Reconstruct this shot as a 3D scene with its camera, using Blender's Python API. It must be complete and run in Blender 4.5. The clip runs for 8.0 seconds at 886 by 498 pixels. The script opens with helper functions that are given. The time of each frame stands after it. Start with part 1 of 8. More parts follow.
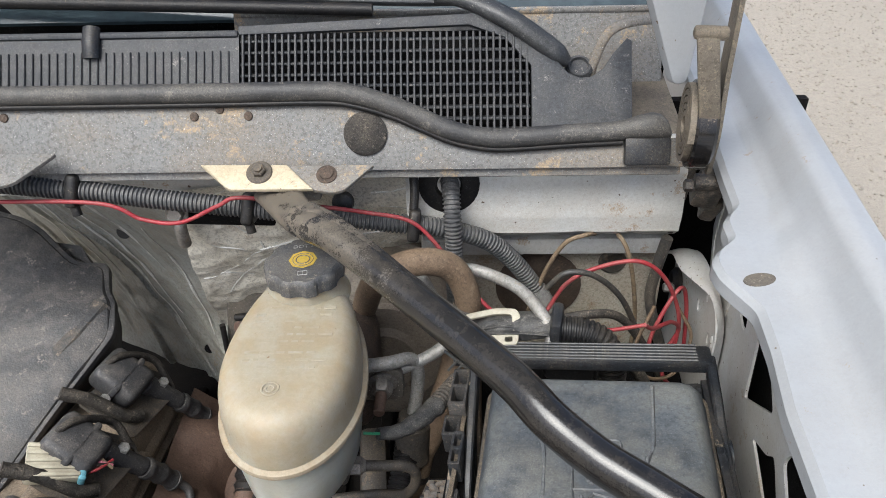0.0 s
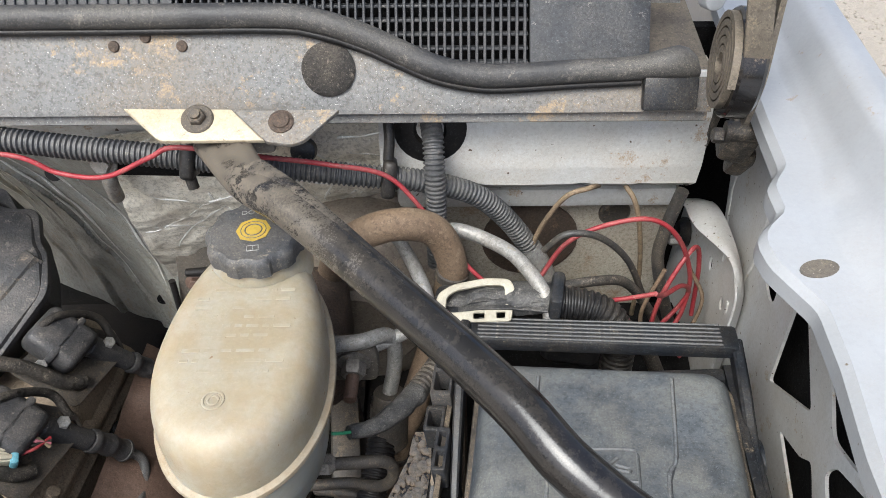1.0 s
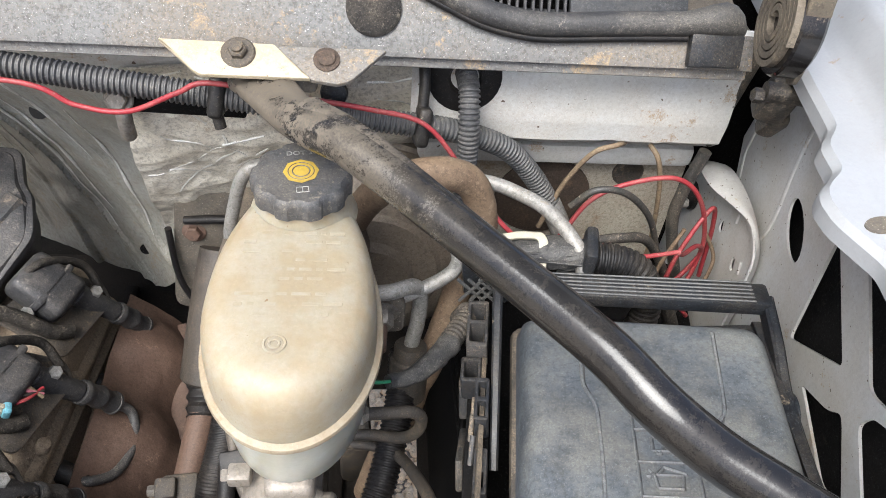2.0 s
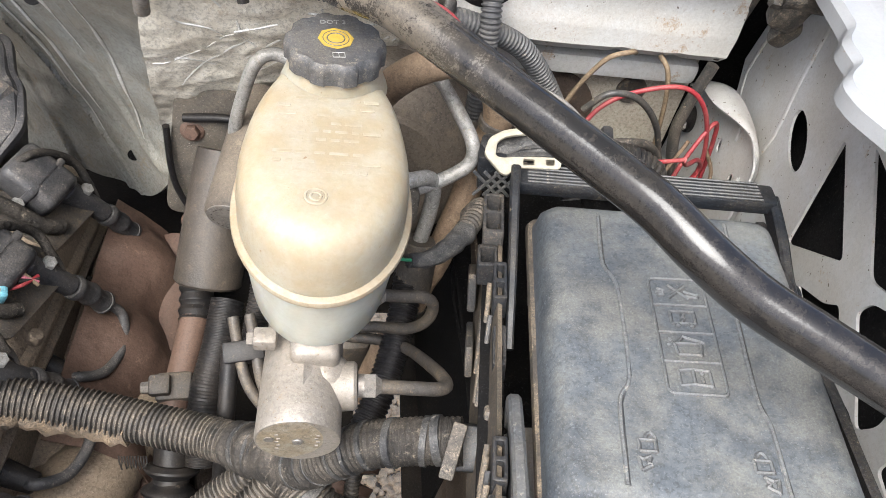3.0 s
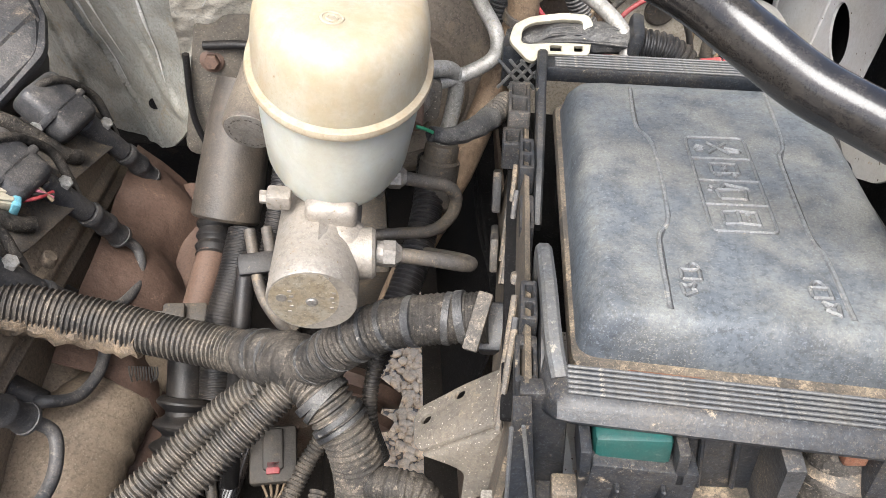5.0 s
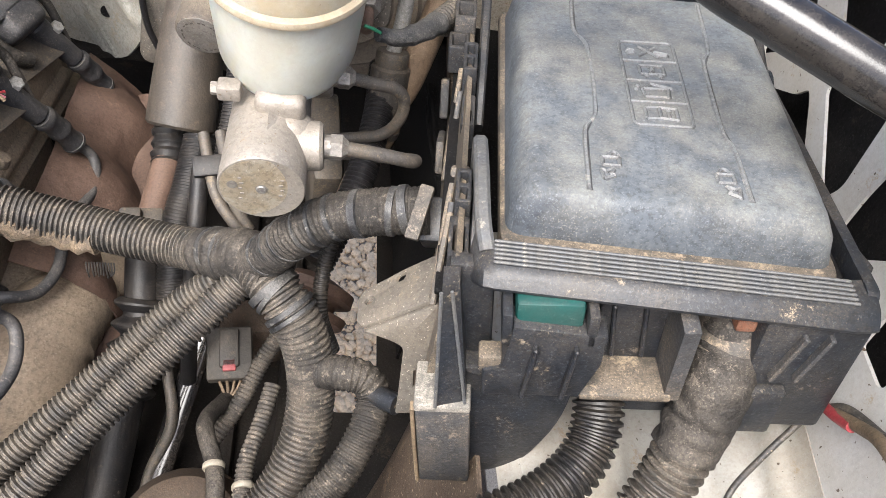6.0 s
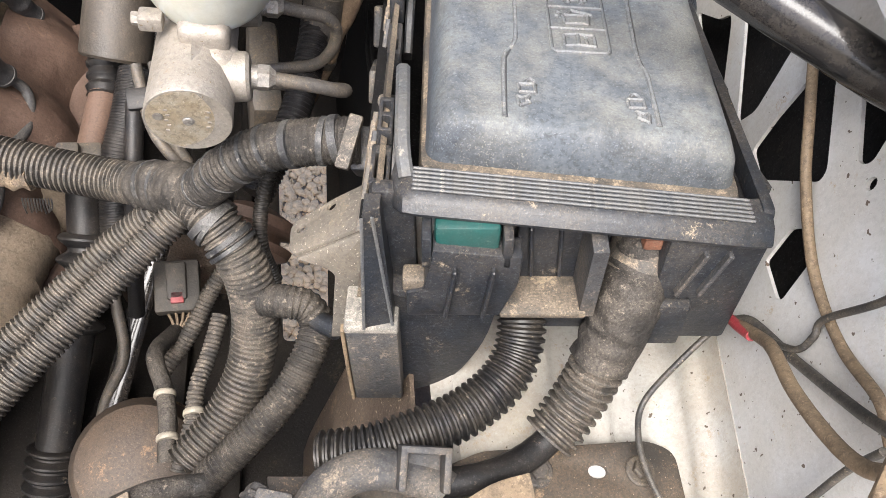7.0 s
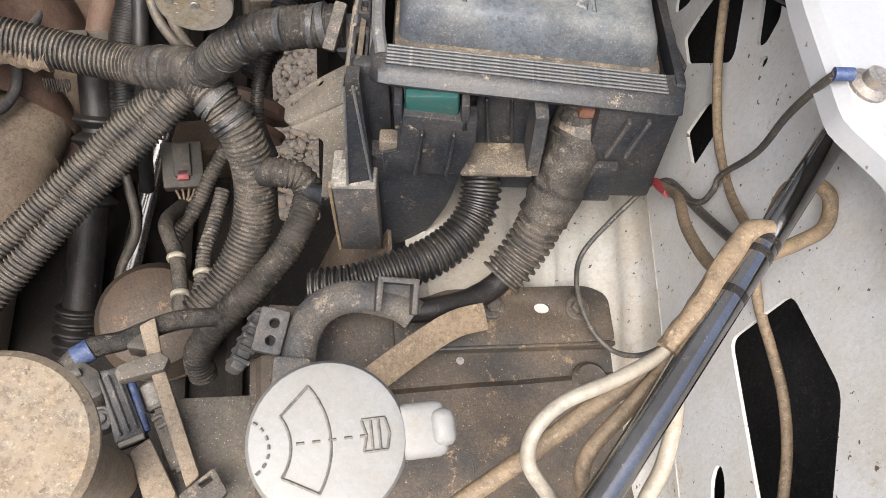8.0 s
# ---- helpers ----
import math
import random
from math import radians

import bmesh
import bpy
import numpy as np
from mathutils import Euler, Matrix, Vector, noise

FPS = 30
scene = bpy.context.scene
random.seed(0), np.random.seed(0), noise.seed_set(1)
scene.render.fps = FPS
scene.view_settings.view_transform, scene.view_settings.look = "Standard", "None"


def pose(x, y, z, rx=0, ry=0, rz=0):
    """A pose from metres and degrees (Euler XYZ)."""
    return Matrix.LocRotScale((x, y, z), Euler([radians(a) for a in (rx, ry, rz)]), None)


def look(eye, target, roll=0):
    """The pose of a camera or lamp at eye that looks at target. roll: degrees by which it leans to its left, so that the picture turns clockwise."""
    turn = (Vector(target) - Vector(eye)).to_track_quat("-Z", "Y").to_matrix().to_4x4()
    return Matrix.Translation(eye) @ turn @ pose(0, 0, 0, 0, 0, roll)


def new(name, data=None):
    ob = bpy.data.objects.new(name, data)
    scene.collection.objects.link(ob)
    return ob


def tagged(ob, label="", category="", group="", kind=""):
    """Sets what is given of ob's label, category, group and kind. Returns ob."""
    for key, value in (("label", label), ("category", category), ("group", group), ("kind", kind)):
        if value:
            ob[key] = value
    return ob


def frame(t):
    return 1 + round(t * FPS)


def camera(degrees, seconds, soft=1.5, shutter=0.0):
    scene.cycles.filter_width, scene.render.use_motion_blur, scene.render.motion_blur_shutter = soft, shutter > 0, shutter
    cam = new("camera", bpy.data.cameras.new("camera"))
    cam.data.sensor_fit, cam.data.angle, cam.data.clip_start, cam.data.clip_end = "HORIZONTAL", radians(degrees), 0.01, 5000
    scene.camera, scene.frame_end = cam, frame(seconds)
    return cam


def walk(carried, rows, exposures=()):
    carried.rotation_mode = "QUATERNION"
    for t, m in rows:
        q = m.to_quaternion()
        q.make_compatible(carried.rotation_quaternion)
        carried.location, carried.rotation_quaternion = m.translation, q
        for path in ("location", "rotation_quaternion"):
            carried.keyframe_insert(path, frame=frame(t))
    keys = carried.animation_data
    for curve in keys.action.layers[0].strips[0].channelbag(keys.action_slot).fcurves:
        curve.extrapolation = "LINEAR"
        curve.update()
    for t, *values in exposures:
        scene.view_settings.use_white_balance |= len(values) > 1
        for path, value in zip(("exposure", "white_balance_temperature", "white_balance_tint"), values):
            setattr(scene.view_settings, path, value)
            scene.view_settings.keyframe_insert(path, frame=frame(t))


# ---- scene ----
cam = camera(62.9, 8.0, 0.2)
PATH = [
    (0, (0.019, 0.026, 1.407), (-0.026, 1.635, 0.219), -1.5),
    (0.5, (0.022, 0.103, 1.382), (0.033, 1.605, 0.061), -0.7),
    (1, (0.012, 0.127, 1.376), (0.037, 1.58, 0.002), 0.1),
    (1.2, (-0.001, 0.127, 1.375), (0.039, 1.568, -0.012), 1.0),
    (2.3, (-0.068, 0.127, 1.352), (0.178, 1.48, -0.1), 8.9),
    (2.5, (-0.072, 0.122, 1.346), (0.203, 1.455, -0.12), 10.3),
    (3, (-0.1, 0.085, 1.322), (0.216, 1.388, -0.163), 13.1),
    (3.5, (-0.116, 0.059, 1.314), (0.189, 1.378, -0.157), 13.3),
    (4, (-0.111, 0.042, 1.285), (0.158, 1.402, -0.157), 12.4),
    (4.2, (-0.111, 0.039, 1.272), (0.165, 1.409, -0.158), 12.6),
    (5.3, (-0.081, 0.013, 1.229), (0.16, 1.396, -0.196), 9.9),
    (5.5, (-0.078, 0.004, 1.229), (0.185, 1.346, -0.231), 11.0),
    (6, (-0.08, -0.015, 1.236), (0.273, 1.235, -0.285), 15.5),
    (6.5, (-0.076, -0.022, 1.246), (0.329, 1.185, -0.297), 17.2),
    (7, (-0.06, -0.027, 1.249), (0.389, 1.063, -0.367), 19.5),
    (7.5, (-0.06, -0.051, 1.256), (0.426, 0.91, -0.429), 24.0),
    (8, (-0.063, -0.096, 1.304), (0.405, 0.779, -0.432), 24.9),
]
walk(cam, [(t, look(eye, target, roll)) for t, eye, target, roll in PATH], [(0, 0.62, 5850, 5), (1, 0.84, 5850, 5), (2.5, 1.17, 5950, 7), (3.5, 1.40, 6000, 7), (5.5, 1.51, 6000, 8), (6.5, 1.58, 6100, 9), (7.5, 1.54, 6100, 9), (8, 1.16, 6150, 9)])

# ---- light: a bright overcast day ----
SUN_UP, SUN_TURN = 58.0, 214.0
world = bpy.data.worlds.new("sky")
scene.world = world
world.use_nodes = True
wn = world.node_tree.nodes
sky = wn.new("ShaderNodeTexSky")
sky.sky_type, sky.sun_disc = "NISHITA", False
sky.sun_elevation, sky.sun_rotation = radians(SUN_UP), radians(SUN_TURN)
sky.air_density, sky.dust_density, sky.ozone_density = 0.7, 7.0, 0.6
wn["Background"].inputs["Strength"].default_value = 0.15
world.node_tree.links.new(sky.outputs[0], wn["Background"].inputs["Color"])
sun = new("sun", bpy.data.lights.new("sun", "SUN"))
sun.data.energy, sun.data.angle, sun.data.color = 2.3, radians(45), (1.0, 0.95, 0.88)
sun_way = Vector((math.sin(radians(SUN_TURN)) * math.cos(radians(SUN_UP)), math.cos(radians(SUN_TURN)) * math.cos(radians(SUN_UP)), math.sin(radians(SUN_UP))))
sun.matrix_basis = look(sun_way * 10, (0, 0, 0))

# ---- tools ----
def finish(name, bm, mat, smooth=35):
    bmesh.ops.recalc_face_normals(bm, faces=bm.faces)
    me = bpy.data.meshes.new(name)
    bm.to_mesh(me)
    bm.free()
    me.materials.append(mat)
    me.shade_smooth()
    me.set_sharp_from_angle(angle=radians(smooth))
    return me


def thing(name, label, category, m=None, bm=None, mat=None, group="", kind="", smooth=35):
    """A top-level thing: an Empty at the pose m, or one mesh."""
    ob = new(name, finish(name, bm, mat, smooth) if bm else None)
    if m is not None:
        ob.matrix_basis = m
        if m.to_3x3() == Matrix.Identity(3):
            ob["base"] = tuple(m.translation)
    return tagged(ob, label, category, group, kind)


def part(name, bm, mat, parent, label="", kind="", smooth=35):
    """One mesh under a thing or a part. Under an unturned Empty it is given in world metres, otherwise in the Empty's own."""
    ob = new(name, finish(name, bm, mat, smooth))
    ob.parent = parent
    if "base" in parent:
        ob.matrix_parent_inverse = Matrix.Translation(parent["base"]).inverted()
    return tagged(ob, label, kind=kind)


def share(name, me, parent, m):
    """A piece on a shared mesh."""
    ob = new(name, me)
    ob.parent = parent
    if "base" in parent:
        ob.matrix_parent_inverse = Matrix.Translation(parent["base"]).inverted()
    ob.matrix_basis = m
    return ob


def at(x, y, z):
    return Matrix.Translation((x, y, z))


def basis(origin, xdir, up):
    """A pose with x along xdir and z as near up as can be."""
    x = Vector(xdir).normalized()
    z = Vector(up) - x * Vector(up).dot(x)
    z.normalize()
    y = z.cross(x)
    m = Matrix((x, y, z)).transposed().to_4x4()
    m.translation = origin
    return m


def along(a, b):
    """A pose at a with z towards b."""
    return Matrix.Translation(a) @ (Vector(b) - Vector(a)).to_track_quat("Z", "Y").to_matrix().to_4x4()


def box(bm, size, m=None, bevel=0.0, seg=2):
    got = bmesh.ops.create_cube(bm, size=1, matrix=(m or Matrix()) @ Matrix.Diagonal((*size, 1)))["verts"]
    if bevel:
        bmesh.ops.bevel(bm, geom=list({e for v in got for e in v.link_edges}), offset=bevel, segments=seg, affect="EDGES", profile=0.5)
    return bm


def lathe(bm, profile, m=None, seg=24, squash=1.0):
    """Turns (radius, height) pairs round z."""
    m, rings = m or Matrix(), []
    for r, z in profile:
        if r < 1e-6:
            rings.append([bm.verts.new(m @ Vector((0, 0, z)))])
        else:
            rings.append([bm.verts.new(m @ Vector((r * math.cos(a), r * squash * math.sin(a), z))) for a in (i * math.tau / seg for i in range(seg))])
    for a, b in zip(rings, rings[1:]):
        for i in range(seg):
            j = (i + 1) % seg
            if len(a) == 1 and len(b) == 1:
                continue
            if len(a) == 1:
                bm.faces.new((a[0], b[i], b[j]))
            elif len(b) == 1:
                bm.faces.new((a[i], a[j], b[0]))
            else:
                bm.faces.new((a[i], a[j], b[j], b[i]))
    for ring in (rings[0], rings[-1]):
        if len(ring) > 2:
            bm.faces.new(ring)
    return bm


def rod(bm, a, b, r, seg=14, r2=None, bevel=0.0):
    d, q = (Vector(b) - Vector(a)).length, r if r2 is None else r2
    prof = [(r - bevel, 0), (r, bevel), (q, d - bevel), (q - bevel, d)] if bevel else [(r, 0), (q, d)]
    return lathe(bm, prof, along(a, b), seg)


def loft(bm, loops, first=True, last=True):
    rows = [[bm.verts.new(p) for p in loop] for loop in loops]
    n = len(rows[0])
    for a, b in zip(rows, rows[1:]):
        for i in range(n):
            bm.faces.new((a[i], a[(i + 1) % n], b[(i + 1) % n], b[i]))
    if first:
        bm.faces.new(rows[0])
    if last:
        bm.faces.new(rows[-1])
    return bm


def curve(pts, step):
    """Even steps along a smooth curve through the points."""
    p = [Vector(q) for q in pts]
    if len(p) == 2:
        dense = [p[0].lerp(p[1], i / 40) for i in range(41)]
    else:
        dense, q = [], [p[0] * 2 - p[1], *p, p[-1] * 2 - p[-2]]
        for i in range(1, len(q) - 2):
            for k in range(24):
                t = k / 24
                a, b, c, d = q[i - 1 : i + 3]
                dense.append(0.5 * (2 * b + (c - a) * t + (2 * a - 5 * b + 4 * c - d) * t * t + (3 * b - a - 3 * c + d) * t ** 3))
        dense.append(p[-1])
    total = sum((b - a).length for a, b in zip(dense, dense[1:]))
    n, out, run, i = max(2, round(total / step)), [], 0.0, 0
    for k in range(n + 1):
        goal = total * k / n
        while i < len(dense) - 2 and run + (dense[i + 1] - dense[i]).length < goal:
            run += (dense[i + 1] - dense[i]).length
            i += 1
        span = (dense[i + 1] - dense[i]).length
        out.append(dense[i].lerp(dense[i + 1], min(1.0, (goal - run) / span if span else 0)))
    return out


def hose(bm, pts, r, seg=12, ribs=None, squash=1.0, up=(0, 0, 1), wob=0.0, step=None, cap=True):
    """A tube through the points. ribs: (pitch, depth) of corrugation. r may be a function of 0 to 1. wob: uneven radius."""
    path = curve(pts, step or (ribs[0] / 4 if ribs else max(0.002, 0.6 * (r(0.5) if callable(r) else r))))
    rings, side = [], None
    seg = max(seg, 14) if (r(0.5) if callable(r) else r) > 0.0015 else seg
    for i, p in enumerate(path):
        d = (path[min(i + 1, len(path) - 1)] - path[max(i - 1, 0)]).normalized()
        if side is None:
            side = d.cross(Vector(up))
            if side.length < 1e-3:
                side = d.cross(Vector((1, 0, 0)))
        side = (side - d * side.dot(d)).normalized()
        top = side.cross(d)
        rad = r(i / (len(path) - 1)) if callable(r) else r
        if ribs and i % 4 > 1:
            rad -= ribs[1]
        ring = []
        for k in range(seg):
            a = k * math.tau / seg
            q = rad
            if wob:
                q *= 1 + wob * noise.noise(p * 140 + Vector((math.cos(a), math.sin(a), 0)) * 1.3)
            ring.append(p + side * (q * math.cos(a)) + top * (q * squash * math.sin(a)))
        rings.append(ring)
    return loft(bm, rings, cap, cap)


def strap(bm, pts, w, h, across=(1, 0, 0), step=0.003, end=1.0):
    """A flat bar with broken edges along the points: w wide along across, h thick. end: its width at the far end, as a share."""
    path, rings = curve(pts, step), []
    for i, p in enumerate(path):
        d = (path[min(i + 1, len(path) - 1)] - path[max(i - 1, 0)]).normalized()
        side = Vector(across) - d * d.dot(Vector(across))
        side.normalize()
        n = side.cross(d)
        k = 1 + (end - 1) * i / (len(path) - 1)
        a, b, c = w * k / 2, h * k / 2, min(w, h) * k * 0.22
        rings.append([p + side * x + n * y for x, y in ((a, b - c), (a - c, b), (c - a, b), (-a, b - c), (-a, c - b), (c - a, -b), (a - c, -b), (a, c - b))])
    return loft(bm, rings)


def fillet(pts, r, n=4):
    """Rounds the corners of a flat outline. r: one radius, or one for each corner."""
    out, c = [], len(pts)
    for i in range(c):
        p, a, b = Vector(pts[i]), Vector(pts[i - 1]), Vector(pts[(i + 1) % c])
        rad = r[i] if isinstance(r, (list, tuple)) else r
        rad = min(rad, (a - p).length * 0.48, (b - p).length * 0.48)
        if rad <= 0:
            out.append(tuple(p))
            continue
        s, e = p + (a - p).normalized() * rad, p + (b - p).normalized() * rad
        for k in range(n + 1):
            t = k / n
            out.append(tuple(s * (1 - t) ** 2 + p * 2 * t * (1 - t) + e * t * t))
    return out


def oval(cx, cy, rx, ry, n=18, turn=0.0):
    c, s = math.cos(radians(turn)), math.sin(radians(turn))
    return [(cx + rx * math.cos(a) * c - ry * math.sin(a) * s, cy + rx * math.cos(a) * s + ry * math.sin(a) * c) for a in (i * math.tau / n for i in range(n))]


def plate(bm, outline, thick, m=None, holes=(), bevel=0.0):
    """A flat sheet with holes, its outline in x and y, its thickness up z."""
    own = bmesh.new()
    edges = []
    for loop in (outline, *holes):
        v = [own.verts.new((x, y, 0)) for x, y in loop]
        edges += [own.edges.new((v[i - 1], v[i])) for i in range(len(v))]
    bmesh.ops.triangle_fill(own, use_beauty=True, use_dissolve=False, edges=edges, normal=(0, 0, 1))
    faces = list(own.faces)
    up = bmesh.ops.extrude_face_region(own, geom=faces)["geom"]
    bmesh.ops.translate(own, verts=[g for g in up if isinstance(g, bmesh.types.BMVert)], vec=(0, 0, thick))
    bmesh.ops.recalc_face_normals(own, faces=own.faces)
    if bevel:
        rim = [e for e in own.edges if len(e.link_faces) == 2 and abs(e.calc_face_angle(0)) > 1.2 and abs(e.verts[0].co.z - e.verts[1].co.z) < 1e-6 and e.verts[0].co.z > thick * 0.5]
        bmesh.ops.bevel(own, geom=rim, offset=bevel, segments=2, affect="EDGES", profile=0.5)
    if m is not None:
        own.transform(m)
    tmp = bpy.data.meshes.new("tmp")
    own.to_mesh(tmp)
    own.free()
    bm.from_mesh(tmp)
    bpy.data.meshes.remove(tmp)
    return bm


def sheet(bm, f, nu, nv, thick=0.0):
    """A surface f(u, v) over 0 to 1, with thickness."""
    g = [[bm.verts.new(f(i / nu, j / nv)) for j in range(nv + 1)] for i in range(nu + 1)]
    faces = [bm.faces.new((g[i][j], g[i + 1][j], g[i + 1][j + 1], g[i][j + 1])) for i in range(nu) for j in range(nv)]
    if thick:
        bm.normal_update()
        bmesh.ops.solidify(bm, geom=faces, thickness=thick)
    return bm


def crumple(p, scale, amount):
    return noise.noise(Vector(p) * scale) * amount + noise.noise(Vector(p) * scale * 2.7 + Vector((5, 3, 1))) * amount * 0.5


def ridges(p, scale, amount):
    """Sharp-edged wrinkles."""
    return (0.35 - abs(noise.noise(Vector(p) * scale))) * amount * 2 + (0.35 - abs(noise.noise(Vector(p) * scale * 2.3 + Vector((3, 8, 2))))) * amount * 0.7


def lines(bm, runs, m, r=0.0006):
    """Thin raised strokes on a surface, given in its own x and y."""
    for run in runs:
        pts = [m @ Vector((x, y, 0)) for x, y in run]
        for a, b in zip(pts, pts[1:]):
            hose(bm, [a, b], r, seg=4, step=(b - a).length)
    return bm


def hexbolt(bm, m, r=0.006, h=0.005, washer=0.0):
    if washer:
        lathe(bm, [(washer, 0), (washer, 0.0012), (washer * 0.9, 0.002), (0, 0.002)], m, 18)
    lathe(bm, [(r, 0.001), (r, h * 0.85), (r * 0.85, h), (0, h)], m, 6)
    return bm


def letters(text, size, depth, m):
    cu = bpy.data.curves.new("letters", "FONT")
    cu.body, cu.size, cu.extrude, cu.align_x = text, size, depth, "CENTER"
    tmp = new("tmp", cu)
    me = bpy.data.meshes.new_from_object(tmp.evaluated_get(bpy.context.evaluated_depsgraph_get()))
    bpy.data.objects.remove(tmp)
    bm = bmesh.new()
    bm.from_mesh(me)
    bm.transform(m)
    bpy.data.meshes.remove(me)
    return bm


# ---- materials ----
def material(name, base, rough=0.5, metal=0.0, second=None, grain=60.0, mix=0.5, dust=None, dusty=0.45, dust_grain=25.0, settle=0.0,
             specks=None, speck_grain=180.0, speck_cut=0.72, bump=0.3, bump_grain=400.0, depth=0.001, coat=0.0, skin=0.0, crease=0.0, vary=0.0, coarse=0.36, grime=0.55, spec=0.5, fade=None, fine=0.7):
    """A worn surface: a base colour that drifts into a second, dust in patches (settle: more on what faces up), specks and fine relief."""
    ma = bpy.data.materials.new(name)
    ma.use_nodes = True
    nt = ma.node_tree
    n, link = nt.nodes, nt.links.new
    bsdf = n["Principled BSDF"]
    where = n.new("ShaderNodeTexCoord").outputs["Object"]

    def field(scale, detail=5.0, rough_=0.6):
        t = n.new("ShaderNodeTexNoise")
        t.inputs["Scale"].default_value, t.inputs["Detail"].default_value, t.inputs["Roughness"].default_value = scale, detail, rough_
        link(where, t.inputs["Vector"])
        return t.outputs["Fac"]

    def ramp(src, lo, hi):
        t = n.new("ShaderNodeMapRange")
        t.inputs["From Min"].default_value, t.inputs["From Max"].default_value = lo, hi
        t.interpolation_type = "SMOOTHSTEP"
        link(src, t.inputs["Value"])
        return t.outputs["Result"]

    def calc(op, a, b):
        t = n.new("ShaderNodeMath")
        t.operation, t.use_clamp = op, True
        for k, v in enumerate((a, b)):
            if isinstance(v, (int, float)):
                t.inputs[k].default_value = v
            else:
                link(v, t.inputs[k])
        return t.outputs[0]

    def blend(fac, a, b):
        t = n.new("ShaderNodeMix")
        t.data_type = "RGBA"
        link(fac, t.inputs["Factor"])
        for key, v in (("A", a), ("B", b)):
            s = [q for q in t.inputs if q.name == key and q.type == "RGBA"][0]
            if isinstance(v, tuple):
                s.default_value = (*v, 1)
            else:
                link(v, s)
        return [q for q in t.outputs if q.type == "RGBA"][0]

    second = second or tuple(c * 0.72 for c in base)
    colour = blend(ramp(field(grain), 0.5 - 0.35 * mix, 0.5 + 0.35 * mix), base, second)
    colour = blend(calc("MULTIPLY", ramp(field(grain * 7, 3), 0.35, 0.75), 0.35), colour, second)
    if grime:
        colour = blend(calc("MULTIPLY", ramp(field(300.0, 8, 0.78), 0.47, 0.60), grime), colour, tuple(c * 0.35 for c in second))
        colour = blend(calc("MULTIPLY", ramp(field(480.0, 6, 0.8), 0.56, 0.63), grime * 0.9), colour, tuple(min(1.0, c * 1.6 + 0.045) for c in base))
    roughness = None
    if dust:
        cloud = ramp(field(dust_grain, 7, 0.65), 0.36, 0.66)
        grain_ = calc("ADD", calc("MULTIPLY", ramp(field(650.0, 4, 0.8), 0.36, 0.64), fine), 1.0 - fine)
        film = calc("MULTIPLY", calc("MULTIPLY", calc("ADD", calc("MULTIPLY", cloud, 0.92), 0.08), grain_), min(0.9, dusty * 0.8))
        cake = calc("MULTIPLY", ramp(field(dust_grain * 2.3, 9, 0.8), 0.625 - 0.16 * dusty, 0.68 - 0.16 * dusty), 0.85 * coarse + 0.5)
        d = calc("MAXIMUM", film, calc("MULTIPLY", cake, grain_))
        if settle:
            geo = n.new("ShaderNodeNewGeometry")
            sep = n.new("ShaderNodeSeparateXYZ")
            link(geo.outputs["Normal"], sep.inputs[0])
            d = calc("MULTIPLY", d, calc("ADD", ramp(sep.outputs["Z"], -0.1, 0.9), 1 - settle))
        d = calc("MAXIMUM", d, calc("MULTIPLY", calc("MULTIPLY", calc("ADD", calc("MULTIPLY", cloud, 0.8), 0.2), ramp(field(1000.0, 2, 0.6), 0.645 - 0.07 * dusty, 0.675 - 0.07 * dusty)), min(0.8, dusty * 2.1 * fine)))
        if fade:
            spot = n.new("ShaderNodeSeparateXYZ")
            link(n.new("ShaderNodeNewGeometry").outputs["Position"], spot.inputs[0])
            ragged = calc("ADD", calc("MULTIPLY", calc("ADD", spot.outputs["X"], 0.3), 1.0), calc("MULTIPLY", field(24.0, 6, 0.7), 0.12))
            d = calc("MULTIPLY", d, calc("SUBTRACT", 1.0, calc("MULTIPLY", ramp(ragged, 0.36 + fade[0], 0.36 + fade[1]), fade[2])))
        colour = blend(d, colour, dust)
        roughness = calc("ADD", calc("MULTIPLY", d, 0.9 - rough), rough)
    if specks:
        colour = blend(ramp(field(speck_grain, 2, 0.5), speck_cut, speck_cut + 0.03), colour, specks)
    if vary:
        info = n.new("ShaderNodeObjectInfo")
        hue = n.new("ShaderNodeHueSaturation")
        link(calc("ADD", calc("MULTIPLY", info.outputs["Random"], vary), 1 - vary / 2), hue.inputs["Value"])
        link(colour, hue.inputs["Color"])
        colour = hue.outputs["Color"]
    link(colour, bsdf.inputs["Base Color"])
    if roughness is None:
        roughness = calc("ADD", calc("MULTIPLY", field(grain * 2), 0.25), max(0.0, rough - 0.12))
    link(roughness, bsdf.inputs["Roughness"])
    bsdf.inputs["Metallic"].default_value = metal
    bsdf.inputs["Coat Weight"].default_value = coat
    bsdf.inputs["Specular IOR Level"].default_value = spec
    if skin:
        bsdf.inputs["Subsurface Weight"].default_value = skin
        bsdf.inputs["Subsurface Radius"].default_value = (0.02, 0.014, 0.008)
        bsdf.inputs["Subsurface Scale"].default_value = 1.2
    height = field(bump_grain, 4, 0.6)
    if crease:
        v = n.new("ShaderNodeTexVoronoi")
        v.feature = "DISTANCE_TO_EDGE"
        v.inputs["Scale"].default_value = crease
        link(where, v.inputs["Vector"])
        height = calc("ADD", calc("MULTIPLY", height, 0.4), calc("MULTIPLY", ramp(v.outputs["Distance"], 0.0, 0.35), 0.6))
    b = n.new("ShaderNodeBump")
